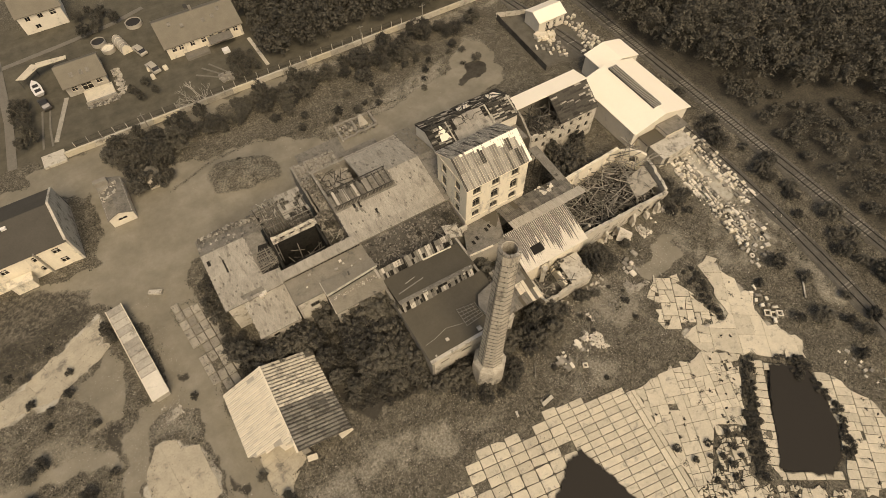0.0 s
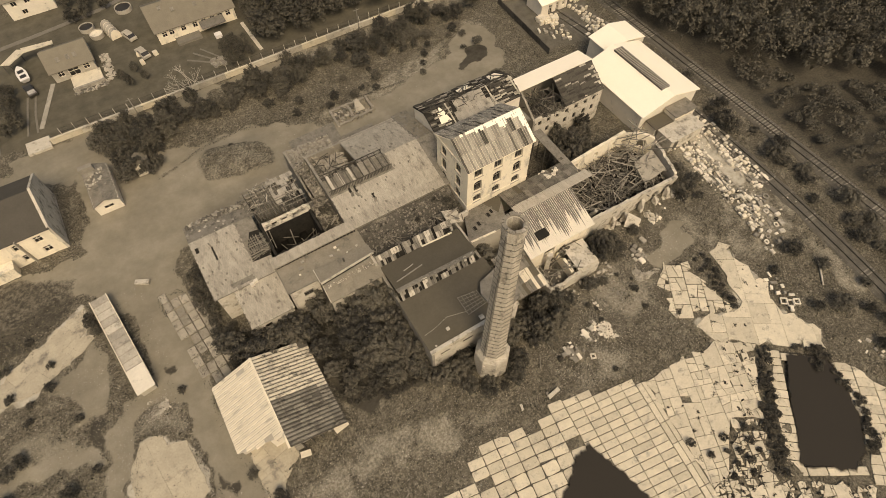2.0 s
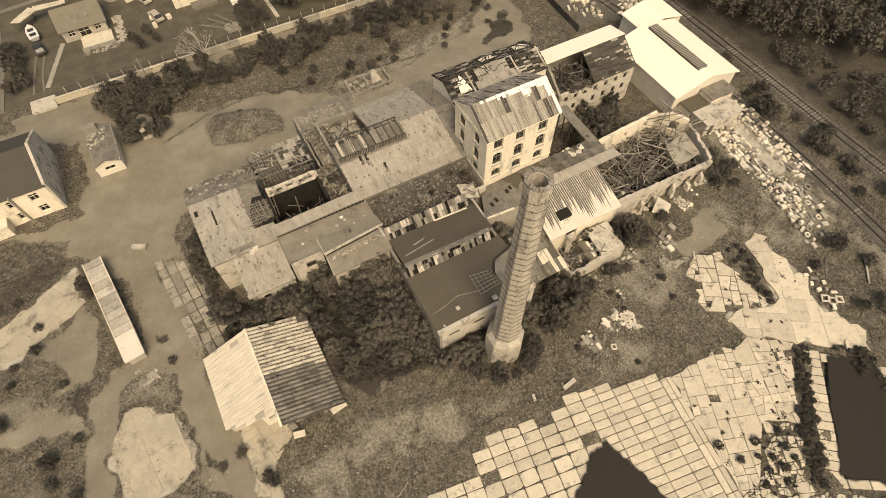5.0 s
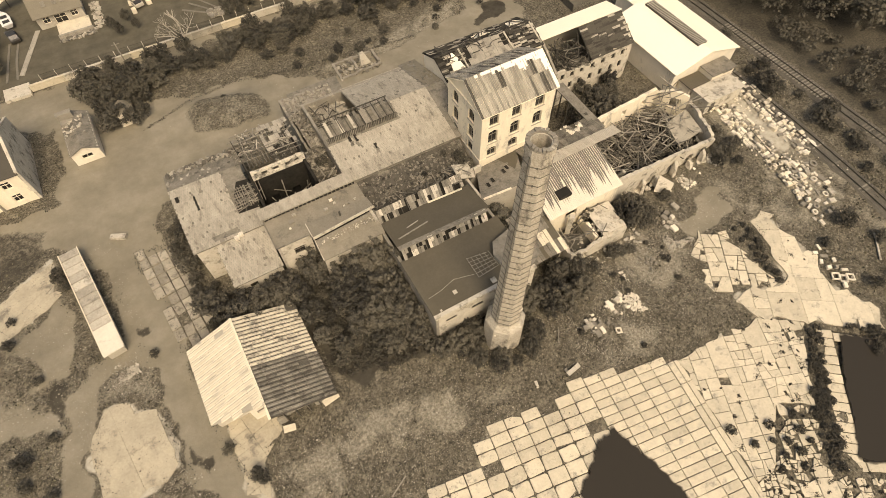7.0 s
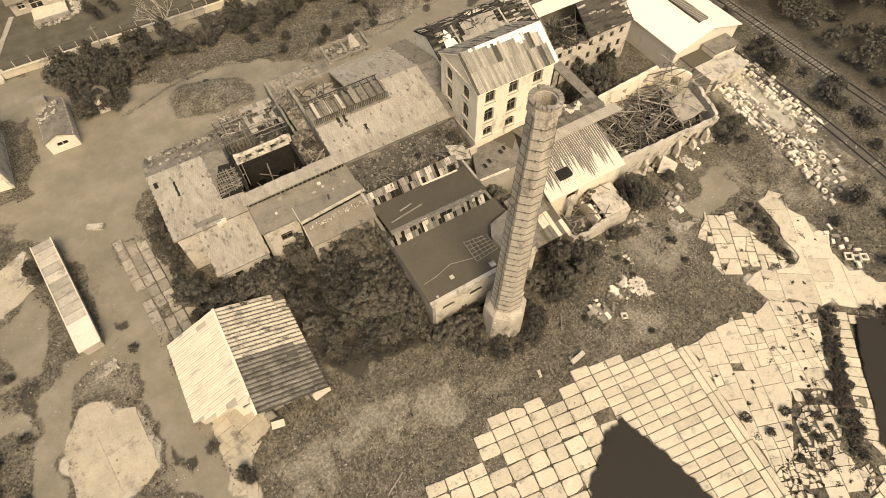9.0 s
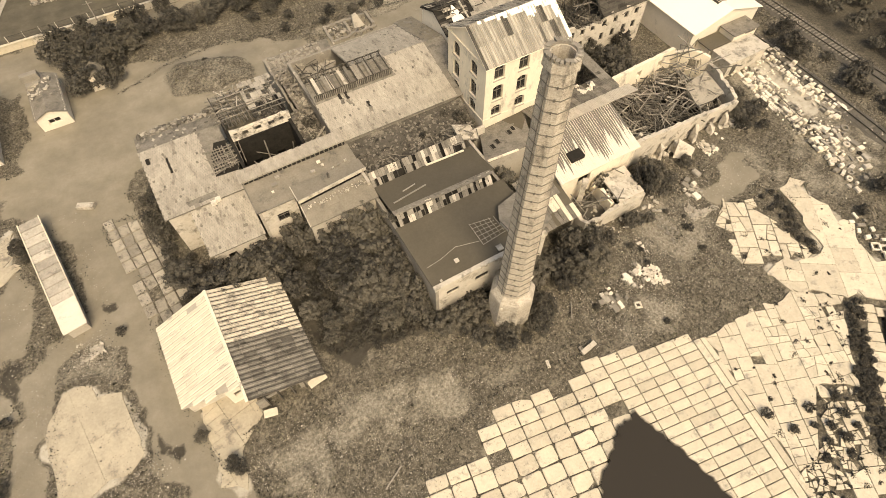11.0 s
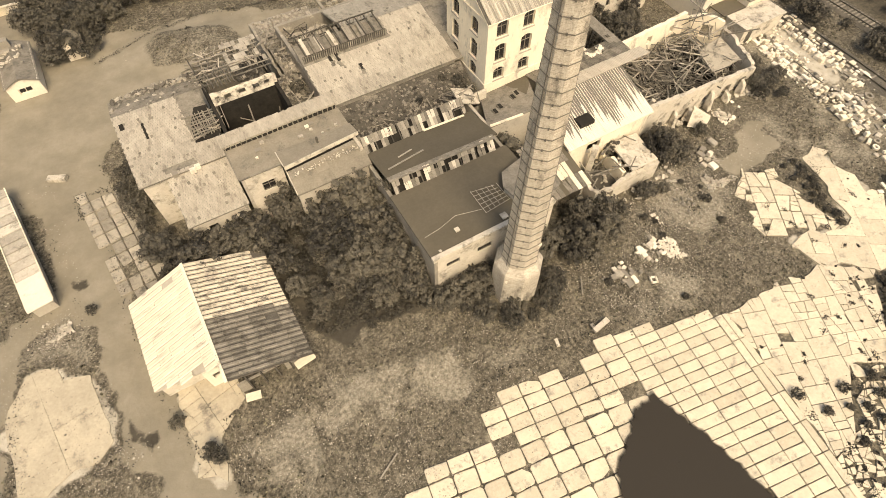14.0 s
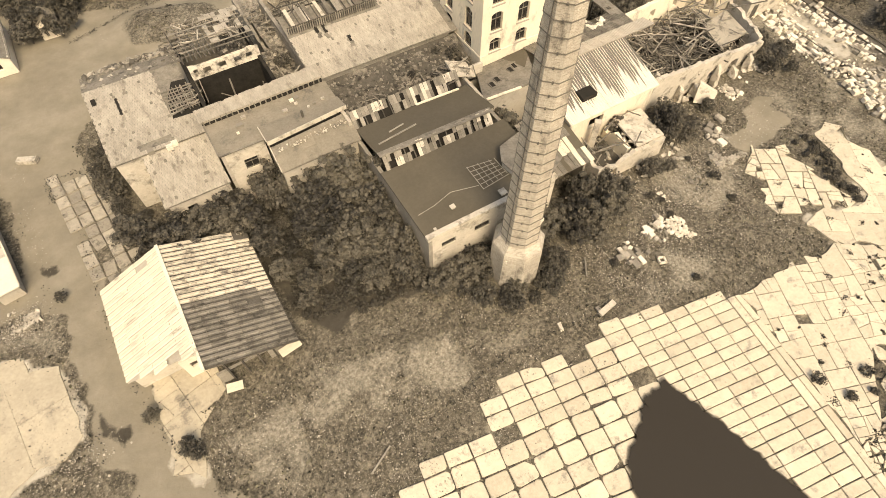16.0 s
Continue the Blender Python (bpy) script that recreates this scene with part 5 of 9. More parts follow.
wall_mesh(bm, (-15.0, 27.7), (-11.2, 27.7), 0, 2.5, 0.25)
wall_mesh(bm, (-1.3, 24.2), (-1.3, 37.6), 0, 2.05, 0.25)
wall_mesh(bm, (-1.3, 37.6), (-15.0, 37.6), 0, 2.5, 0.25)
part("wall", bm, "plaster_old", shed)
bm = bmesh.new()
wall_mesh(bm, (-11.2, 26.4), (-8.9, 26.4), 0, 3.4, 0.25, [(1.3, 0.8, 1.6, 2.5)])
part("wall", bm, "white_wall", shed, "white gable wall with a small window")
bm = bmesh.new()
wall_mesh(bm, (-8.9, 24.4), (-1.3, 24.4), 0, 2.0, 0.2, [(3.0, 3.6, 0.0, 1.8)])
part("wall", bm, "timber", shed, "open timber front")
bm = bmesh.new()
roof_slab(bm, (SXL, 27.4, SEL), (SXM, 25.6, SR - 0.25), (SXM, SYF, SR), (SXL, SYF, SEL), 0.1)
sl_ = part("roof", bm, "plaster_dim", shed)
sheet_roof(sl_, (SXL, SYF, SEL + 0.02), (0, -12.3, 0), (SXM - SXL, 0, SR - SEL), 0.62, 1.38, "sheet_white", lambda i, j, r: 0 if (0.55 < j < 0.78 and 0.04 < i < 0.1) or 37.8 - 12.3 * i < 27.3 - 1.8 * j or r.random() < 0.01 else 1, ribs=1, seed=61, gap=0.07)
bm = bmesh.new()
roof_slab(bm, (SXM + 0.01, SYN, SR - 0.12), (SXR - 0.3, SYN, SER + 0.03), (SXR - 0.3, SYF, SER + 0.03), (SXM + 0.01, SYF, SR - 0.12), 0.1)
sr_ = part("roof", bm, "timber_dark", shed)
U, V = Vector((0, SYF - SYN, 0)), Vector((SXM - SXR + 0.35, 0, SR - SER - 0.1))
sheet_roof(sr_, (SXR - 0.35, SYF, SER + 0.2), -U, V, 0.56, 1.38, "sheet_moss", lambda i, j, r: 0 if (j < 0.25 and i < 0.1) or r.random() < 0.015 else (1 if (i > 0.52 and j < 0.97 and i + 0.3 * j > 0.6) else 2), ribs=1, seed=63, alt="sheet_dirty", gap=0.1)
bm = bmesh.new()
beam(bm, (SXM, SYN - 0.1, SR + 0.05), (SXM, SYF, SR + 0.12), 0.3, 0.12)
part("ridge_cap", bm, "plaster", shed, "pale ridge capping")
for p, q in (((-8.6, 23.5, 0.55), (-7.2, 23.2, 0.5)), ((-3.2, 23.6, 1.6), (-1.2, 23.9, 1.5))):
    bm = bmesh.new()
    beam(bm, p, q, 0.85, 0.06)
    part("loose_sheet", bm, "sheet_white", shed, "fallen pale sheet")
for k in range(5):
    bm = bmesh.new()
    x = -7.6 + 1.35 * k
    beam(bm, (x, 24.2, 0), (x, 24.2, 3.9 - 0.42 * k), 0.14, 0.14)
    part("post", bm, "timber_dark", shed)

# ---- ribbed white-roofed engine house and its neighbours ----
eng = thing("engine_house", (40, 35, 0), "engine house with streaked white ribbed roof", "building")
bm = bmesh.new()
wall_mesh(bm, (34.0, 30.2), (46.3, 30.2), 0, 5.3, 0.4, [(4.0, 2.0, 3.2, 4.6)])
part("wall", bm, "plaster", eng, "pale plaster front wall")
bm = bmesh.new()
wall_mesh(bm, (46.3, 30.2), (46.3, 37.2), 0, 5.4, 0.4, (), 0, lambda s: 5.4 + s * 0.28)
wall_mesh(bm, (34.0, 42.3), (34.0, 30.2), 0, 5.4, 0.4)
part("wall", bm, "plaster_dim", eng)
bm = bmesh.new()
roof_slab(bm, (33.8, 29.8, 5.6), (46.5, 29.8, 5.6), (46.5, 36.8, 7.6), (33.8, 36.8, 7.6), 0.12)
er = part("roof", bm, "sheet_white", eng, "white ribbed roof stained in streaks")


def streak_material():
    """White ribbed sheets with dark moss that runs down each trough to a length of its own."""
    m = mat("streaked_sheet", grey(0.64), grey(0.54), 2, 0.3, rough=0.6, stain=grey(0.4), amount=0.2)
    n, ln = m.node_tree.nodes, m.node_tree.links
    bsdf = n["Principled BSDF"]
    geo = n.new("ShaderNodeNewGeometry")
    sep = n.new("ShaderNodeSeparateXYZ")
    ln.new(geo.outputs["Position"], sep.inputs[0])

    def op(kind, a, b=None):
        k = n.new("ShaderNodeMath")
        k.operation = kind
        for q, socket in zip((a, b), k.inputs):
            if isinstance(q, (int, float)):
                socket.default_value = q
            elif q is not None:
                ln.new(q, socket)
        return k.outputs[0]

    rough_ = n.new("ShaderNodeTexNoise")
    rough_.inputs["Scale"].default_value, rough_.inputs["Detail"].default_value = 2.2, 5
    ln.new(geo.outputs["Position"], rough_.inputs["Vector"])
    cell = op("ADD", op("MULTIPLY", sep.outputs[0], 1 / 0.34), op("MULTIPLY", rough_.outputs[0], 0.35))
    white = n.new("ShaderNodeTexWhiteNoise")
    white.noise_dimensions = "1D"
    ln.new(op("FLOOR", cell), white.inputs["W"])
    slow = n.new("ShaderNodeTexNoise")
    slow.noise_dimensions = "1D"
    slow.inputs["Scale"].default_value = 0.4
    ln.new(sep.outputs[0], slow.inputs["W"])
    foot = op("ADD", op("ADD", op("MULTIPLY", white.outputs[0], 0.75), op("MULTIPLY", slow.outputs[0], 0.9)), 5.5)
    high = op("SUBTRACT", op("ADD", sep.outputs[2], op("MULTIPLY", rough_.outputs[0], 0.3)), foot)
    share = op("MINIMUM", op("MAXIMUM", op("MULTIPLY", high, 1.5), 0.0), 0.8)
    hit = op("LESS_THAN", op("FRACT", cell), share)
    mx = n.new("ShaderNodeMix")
    mx.data_type = "RGBA"
    ln.new(op("MULTIPLY", hit, 0.9), mx.inputs[0])
    ln.new(bsdf.inputs["Base Color"].links[0].from_socket, mx.inputs[6])
    mx.inputs[7].default_value = (*grey(0.085), 1)
    ln.new(mx.outputs[2], bsdf.inputs["Base Color"])
    return m


M["streaked"] = streak_material()
sheet_roof(er, (33.8, 29.8, 5.62), (12.7, 0, 0), (0, 7.0, 2.0), 0.9, 7.2, "streaked", lambda i, j, r: 1, ribs=3, seed=71, jitter=0.003)
bm = bmesh.new()
roof_slab(bm, (36.0, 36.6, 7.85), (51.2, 36.7, 7.7), (50.6, 38.4, 7.45), (36.0, 38.4, 7.5), 0.1)
cr = part("ridge_roof", bm, "sheet", eng, "pale sheet strip along the ridge")
sheet_roof(cr, (36.0, 36.6, 7.88), (15.1, 0, -0.1), (0, 1.8, -0.3), 0.75, 1.8, "sheet_pale", None, ribs=3, seed=72, jitter=0.01)
bm = bmesh.new()
roof_slab(bm, (36.0, 38.3, 7.35), (50.0, 38.3, 7.3), (49.6, 42.4, 6.4), (36.5, 42.4, 6.5), 0.1)
nr = part("roof", bm, "felt", eng, "dark rear roof slope")
sheet_roof(nr, (36.2, 38.3, 7.38), (13.6, 0, 0), (0, 4.0, -0.9), 0.9, 2.0, "sheet_moss", lambda i, j, r: r.random() > 0.1, ribs=3, seed=73)
rubble_heap("debris", 43.5, 47.5, 39.5, 42.4, 6.75, 26, 0.6, "block", eng, "white scraps on the roof", 74)
# dark box through the roof, painted as the shade of an opening
bm = bmesh.new()
bx(bm, 36.6, 38.6, 31.6, 33.0, 6.0, 6.75)
part("roof_gap", bm, "dark", eng, "dark box painted as the shade of a square roof opening")
link = thing("link_roof", (50, 45, 0), "narrow covered gangway with pale sheet roof", "gangway")
bm = bmesh.new()
roof_slab(bm, (49.0, 39.4, 6.75), (50.6, 39.4, 6.75), (50.9, 50.4, 6.75), (49.1, 50.4, 6.75), 0.15)
part("roof", bm, "felt_light", link)
for y in (40, 43.2, 46.4, 49.6):
    for x in (49.2, 50.5):
        bm = bmesh.new()
        beam(bm, (x, y, 0), (x, y, 6.6), 0.16, 0.16)
        part("post", bm, "timber_dark", link)
bm = bmesh.new()
bx(bm, 49.5, 49.9, 42.6, 43.1, 6.76, 6.85)
part("hatch", bm, "timber_dark", link)

# dark lean-to and ruined front rooms beside the chimney
lean = thing("lean_to", (32, 29, 0), "broken lean-to with dark streaked sheet roof", "shed")
bm = bmesh.new()
roof_slab(bm, (28.6, 25.6, 4.2), (34.0, 25.8, 4.2), (34.0, 33.0, 5.6), (28.6, 33.0, 5.6), 0.12)
lr = part("roof", bm, "felt", lean)
sheet_roof(lr, (28.6, 25.6, 4.24), (5.4, 0, 0), (0, 7.4, 1.4), 0.6, 1.85, "sheet_moss", lambda i, j, r: 0 if r.random() < 0.22 else (2 if r.random() < 0.2 else 1), ribs=2, seed=81, jitter=0.03, alt="sheet_white")
for x in (28.8, 33.7):
    bm = bmesh.new()
    wall_mesh(bm, (x, 26), (x, 32.8), 0, 4.2, 0.3)
    part("wall", bm, "brick", lean)
fr = thing("ruined_rooms", (39, 28, 0), "roofless ruined rooms with crumbling pale walls", "ruin")
for a, b, z, sd, mt in (((34.4, 24.9), (44.2, 24.9), 2.9, 91, "plaster_old"), ((44.2, 24.9), (44.6, 29.8), 3.2, 92, "plaster_old"), ((34.4, 29.9), (34.4, 24.9), 3.4, 93, "plaster_old"), ((39.6, 25.2), (40.0, 29.9), 3.0, 94, "plaster")):
    bm = bmesh.new()
    wall_mesh(bm, a, b, 0, z, 0.5, [(2.4, 1.3, 0.4, 1.6)] if sd == 91 else (), 0, ragged(lambda s, z=z: z - 0.5, 0.8, sd, 1.0))
    part("wall", bm, mt, fr)
bm = bmesh.new()
prism(bm, [(40.2, 25.3, 3.1), (44.2, 25.3, 2.9), (44.5, 29.7, 3.2), (40.4, 29.8, 3.5)], (0, 0, -0.2))
part("ceiling_slab", bm, "plaster_old", fr, "pale sagging slab")
bm = bmesh.new()
bx(bm, 34.8, 39.6, 25.3, 29.8, 0.6, 0.9)
part("floor", bm, "floor_dark", fr)
rubble_heap("debris", 34.8, 44, 25.2, 29.8, lambda x, y: 0.95 if x < 39.6 else 2.95, 70, 0.4, "rubble", fr, "", 95)
rubble_heap("debris", 34.2, 46.5, 22.8, 30, lambda x, y: 0.15, 260, 0.5, "rubble", fr, "broken masonry fallen round the rooms", 97, lambda x, y: y > 24.8 and x < 44.6)
beam_pile(fr, 30, 35, 43.5, 25.5, 29.6, 1.2, 3.7, "timber", 96, (1.2, 3.2), steep=0.25)
bm = bmesh.new()
tube(bm, 37.2, 29.2, 0, 4.9, 0.52, 0.42, 4)
tube(bm, 37.2, 29.2, 4.9, 5.15, 0.56, 0.5, 4)
part("pillar", bm, "plaster_old", fr, "square-capped free pillar")

# ---- roofless ruin full of fallen timbers ----
ruin = thing("roofless_hall", (57, 37, 0), "roofless hall with crumbling walls filled with fallen roof timbers", "ruin")
RW = [(3.2, 0.9, 3.0, 4.1), (7.5, 0.9, 3.0, 4.1), (12.2, 0.9, 3.0, 4.1)]
for a, b, op, f, amp, sd, mt, words in (
    ((65.2, 43.2), (50.2, 42.4), RW, lambda s: 5.1, 0.12, 101, "plaster", "tall pale rear wall"),
    ((46.3, 30.6), (67.6, 31.2), [(12.2, 1.6, 0.2, 1.9), (16.2, 1.6, 0.2, 1.8), (19.2, 1.4, 0.2, 1.8)], lambda s: 5.3 - 0.13 * s, 0.25, 102, "plaster_old", "peeling front wall with low arched openings"),
    ((67.6, 31.2), (69.4, 39.0), (), lambda s: 2.8 + 0.1 * s, 0.35, 103, "plaster_old", "low broken end wall"),
    ((69.4, 39.0), (65.2, 43.2), [(2.6, 1.5, 1.6, 3.6)], lambda s: 4.2 + 0.9 * (1 - abs(s - 3) / 3), 0.15, 104, "plaster", "leaning gable end with an empty window"),
):
    bm = bmesh.new()
    wall_mesh(bm, a, b, 0, 5, 0.55, op, 0.3 if sd == 102 else 0, ragged(f, amp * 1.2, sd, 0.7))
    part("wall", bm, mt, ruin, words)
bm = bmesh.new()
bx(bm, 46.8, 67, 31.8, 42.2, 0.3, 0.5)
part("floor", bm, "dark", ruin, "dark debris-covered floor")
bm = bmesh.new()
prism(bm, [(61.4, 33.0, 2.6), (66.8, 33.6, 2.7), (67.6, 38.2, 3.0), (62.6, 37.4, 3.0)], (0, 0, -0.3))
part("slab", bm, "slab_grey", ruin, "grey concrete deck left standing")
bm = bmesh.new()
bx(bm, 61.6, 62.0, 33.2, 37.2, 0.4, 2.3)
bx(bm, 66.0, 66.4, 33.6, 37.6, 0.4, 2.4)
part("pier", bm, "dark", ruin)
bm = bmesh.new()
beam(bm, (48.4, 33.6, 0.4), (49.3, 32.3, 4.2), 0.5, 0.5)
part("pillar", bm, "plaster_old", ruin, "leaning concrete pillar")
beam_pile(ruin, 150, 47.5, 66, 32.4, 41.8, 0.9, 3.3, "plank", 105, (1.4, 5.0), steep=0.24)
beam_pile(ruin, 190, 47.5, 64, 32.4, 41.8, 0.7, 2.9, "timber_dark", 106, (1.5, 4.5), steep=0.3)
beam_pile(ruin, 26, 62, 69, 37.5, 43, 3.0, 5.2, "timber", 107, (1.5, 5.0), steep=0.4)
r_ = random.Random(207)
bm = bmesh.new()
for _ in range(420):
    p0 = Vector((r_.uniform(47.5, 65.5), r_.uniform(32.4, 41.8), r_.uniform(0.8, 2.6)))
    yaw, l = r_.uniform(0, 3.14), r_.uniform(0.8, 3.6)
    beam(bm, p0, p0 + Vector((math.cos(yaw), math.sin(yaw), r_.gauss(0, 0.25))) * l, 0.07, 0.07)
tagged(part("lath_tangle", bm, "timber", ruin, "tangle of thin broken laths"), kind="stuff")
rubble_heap("debris", 47, 67, 31.8, 42, 0.5, 420, 0.6, "rubble_dark", ruin, "", 108)
rubble_heap("debris", 47, 68, 31.0, 31.9, 0.5, 120, 0.5, "rubble", ruin, "", 109)
rubble_heap("debris", 51, 67, 27.4, 30.6, 0.1, 300, 0.55, "plaster_old", ruin, "pale masonry fallen outside the wall", 110, lambda x, y: value_noise(np.array(x), np.array(y), 2.2, 7) < 0.5)
for x, s, d in ((51.8, 2.6, 0.8), (54.6, 1.7, 1.4), (58.2, 2.9, 0.9), (61.6, 1.4, 1.2), (64.2, 2.3, 1.0)):
    bm = bmesh.new()
    prism(bm, [(x, 30.7, 0), (x, 30.6 - d, 0), (x + 0.1, 30.6 - 0.6 * d, s * 0.7), (x + 0.1, 30.6, s)], (0.8, 0.1, -0.2))
    bmesh.ops.subdivide_edges(bm, edges=bm.edges[:], cuts=2, use_grid_fill=True)
    for v in bm.verts:
        v.co += Vector((random.gauss(0, 0.05), random.gauss(0, 0.05), random.gauss(0, 0.06)))
    part("buttress", bm, "plaster_old", ruin)
bm = bmesh.new()
prism(bm, [(53.6, 28.9, 0.3), (55.6, 27.6, 0.2), (56.2, 27.9, 1.4), (54.4, 29.6, 2.6)], (0.25, 0.3, 0.1))
part("fallen_arch", bm, "plaster_old", ruin, "fallen curved wall slab")
for k, (p, q) in enumerate((((66.8, 38.6, 3), (69.8, 34.6, 5.6)), ((64.9, 41.4, 3), (66.5, 42.4, 6.6)), ((63.4, 42.0, 4), (64.0, 39.8, 6.8)), ((62.2, 42.6, 4.6), (67.6, 40.4, 5.4)))):
    bm = bmesh.new()
    beam(bm, p, q, 0.12, 0.12)
    part("pole", bm, "rust", ruin)

# ---- collapsed houses behind the tower ----
r2 = thing("collapsed_house", (59, 56, 0), "long house with collapsed dark roof and pale window wall", "building")
op2 = [(s, 0.8, lo, hi) for s in (1.6, 3.6, 5.6, 7.8, 10.0, 12.2, 14.2) for lo, hi in ((3.0, 4.3), (5.4, 6.5))]
for a, b, op, f, mt in (((50.6, 52.0), (66.6, 52.0), op2, lambda s: 7.2 - (0.9 if 2 < s < 8 else 0), "plaster_old"), ((66.6, 52.0), (66.6, 61.0), [(2.0, 0.8, 3.0, 4.3), (4.4, 0.8, 5.2, 6.4)], lambda s: 7.4 + 3.0 * (1 - abs(s - 4.5) / 4.5), "plaster_old"), ((66.6, 61.0), (50.6, 61.0), (), lambda s: 8.2, "plaster_dim"), ((50.6, 61.0), (50.6, 52.0), (), lambda s: 7.2 + 3.2 * (1 - abs(s - 4.5) / 4.5), "brick")):
    bm = bmesh.new()
    wall_mesh(bm, a, b, 0, 7, 0.4, op, 0, ragged(f, 0.5 if a[1] == 52.0 and b[1] == 52.0 else 0.2, int(a[0] + a[1]), 0.7))
    w = part("wall", bm, mt, r2)
    window_set(w, a, b, op, 0.4, 0, "timber_dark")
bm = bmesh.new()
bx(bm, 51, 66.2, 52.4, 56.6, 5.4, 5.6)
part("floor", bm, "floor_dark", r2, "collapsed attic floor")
bm = bmesh.new()
roof_slab(bm, (57.8, 51.9, 7.3), (66.8, 51.9, 7.3), (66.8, 56.6, 10.4), (57.8, 56.6, 10.4), 0.12)
rr = part("roof", bm, "asphalt_roof", r2, "sagging dark roof with slipped sheets")
sheet_roof(rr, (57.8, 51.9, 7.34), (9.0, 0, 0), (0, 4.7, 3.1), 1.5, 0.3, "board_dark", lambda i, j, r: 0 if r.random() < 0.3 else (2 if r.random() < 0.1 else 1), name="roof_board", seed=111, jitter=0.04, alt="sheet")
beam_pile(rr, 14, 58.4, 66, 53.6, 56, 8.9, 9.3, "timber_dark", 115, (0.8, 2.0), steep=0.1, main=0.2)
beam_pile(r2, 70, 51, 58.6, 52.6, 57, 6.0, 8.8, "board_dark", 112, (1.6, 4.6), steep=0.45)
beam_pile(r2, 16, 51, 58.6, 52.6, 57, 6.2, 9.4, "timber", 113, (1.2, 3.6), steep=0.45)
rubble_heap("debris", 51, 66, 52.2, 54, 6.2, 160, 0.6, "rubble_dark", r2, "", 114)
rubble_heap("debris", 51, 58, 53, 56.4, 5.7, 160, 0.7, "rubble_dark", r2, "", 116)
bm = bmesh.new()
roof_slab(bm, (50.3, 60.5, 10.0), (50.2, 56.6, 10.7), (66.9, 56.6, 10.7), (66.9, 60.5, 10.0), 0.12)
part("roof", bm, "white", r2, "intact smooth white sheet roof slope")

r1 = thing("rear_house", (41, 59, 0), "rear house with patched boarded mansard roof", "building")
for a, b, f in (((32.4, 55.4), (49.6, 55.4), lambda s: 11.0), ((49.6, 55.4), (49.6, 62.6), lambda s: 11.2), ((49.6, 62.6), (32.4, 62.6), lambda s: 11.0), ((32.4, 62.6), (32.4, 55.4), lambda s: 11.4 + 1.0 * (1 - abs(s - 3.6) / 3.6))):
    bm = bmesh.new()
    wall_mesh(bm, a, b, 0, 11, 0.4, (), 0, ragged(f, 0.15, int(a[0] * 2 + a[1])))
    part("wall", bm, "white_wall", r1)
bm = bmesh.new()
roof_slab(bm, (32.2, 55.2, 11.3), (49.8, 55.2, 11.3), (49.8, 59.0, 12.9), (32.2, 59.0, 12.9), 0.12)
roof_slab(bm, (32.2, 62.8, 11.4), (32.2, 59.02, 12.9), (49.8, 59.02, 12.9), (49.8, 62.8, 11.4), 0.12)
r1r = part("roof", bm, "dark", r1, "dark boarding under torn roofing")
patch = lambda i, j, r: 0 if (0.1 < i < 0.22 and 0.3 < j < 0.9) or r.random() < 0.2 else (2 if r.random() < 0.2 else 1)
torn = lambda i, j, r: 0 if r.random() < 0.3 else (2 if r.random() < 0.3 else 1)
sheet_roof(r1r, (32.2, 55.2, 11.34), (4.8, 0, 0), (0, 3.8, 1.6), 1.2, 0.26, "board_dark", torn, name="roof_board", seed=121, jitter=0.05, alt="plank")
sheet_roof(r1r, (37.0, 55.2, 11.34), (8.0, 0, 0), (0, 3.8, 1.6), 0.7, 2.1, "sheet", lambda i, j, r: 0 if i > 0.85 and j > 0.5 or r.random() < 0.04 else 1, name="roof_sheet", seed=124, jitter=0.015)
sheet_roof(r1r, (45.0, 55.2, 11.34), (4.8, 0, 0), (0, 3.8, 1.6), 1.2, 0.26, "board_dark", torn, name="roof_board", seed=125, jitter=0.05, alt="plank")
sheet_roof(r1r, (49.8, 62.8, 11.44), (-17.6, 0, 0), (0, -3.8, 1.5), 1.3, 0.3, "board_dark", torn, name="roof_board", seed=122, jitter=0.06, alt="plank")
for x, y, w_, l, z in ((34.0, 56.2, 2.0, 1.8, 11.9), (40.0, 60.6, 3.2, 1.2, 12.45), (46.4, 60.0, 2.6, 1.8, 12.7), (34.6, 57.8, 1.0, 1.0, 12.6)):
    bm = bmesh.new()
    k = 0.42 if y < 59 else -0.39
    prism(bm, [(x, y, z), (x + w_, y, z), (x + w_ - 0.5, y + l, z + k * l), (x + 0.3, y + l, z + k * l)], (0, 0, -0.08))
    part("bare_patch", bm, "white", r1, "pale bare patch of roofing")
for y0, x in ((55.4, 44.6), (55.4, 36.4), (55.4, 49.4)):
    bm = bmesh.new()
    beam(bm, (x, y0, 11.6), (x - 0.1, 59.0, 13.1), 0.22, 0.16)
    part("ridge_rail", bm, "plaster_old", r1)
beam_pile(r1r, 60, 33, 49, 57.4, 61, 12.6, 13.1, "timber_dark", 123, (0.8, 2.2), steep=0.12)

# ---- white hall ----
hall = thing("white_hall", (77, 53, 0), "large white metal hall with low gabled roof and ridge skylight", "hall")
HX0, HX1, HY0, HY1, HE, HR, HXM = 70.4, 84.6, 44.4, 61.0, 4.6, 6.6, 77.2
gab = lambda s: HE + (HR - HE) * (1 - abs(s - 7.1) / 7.1)
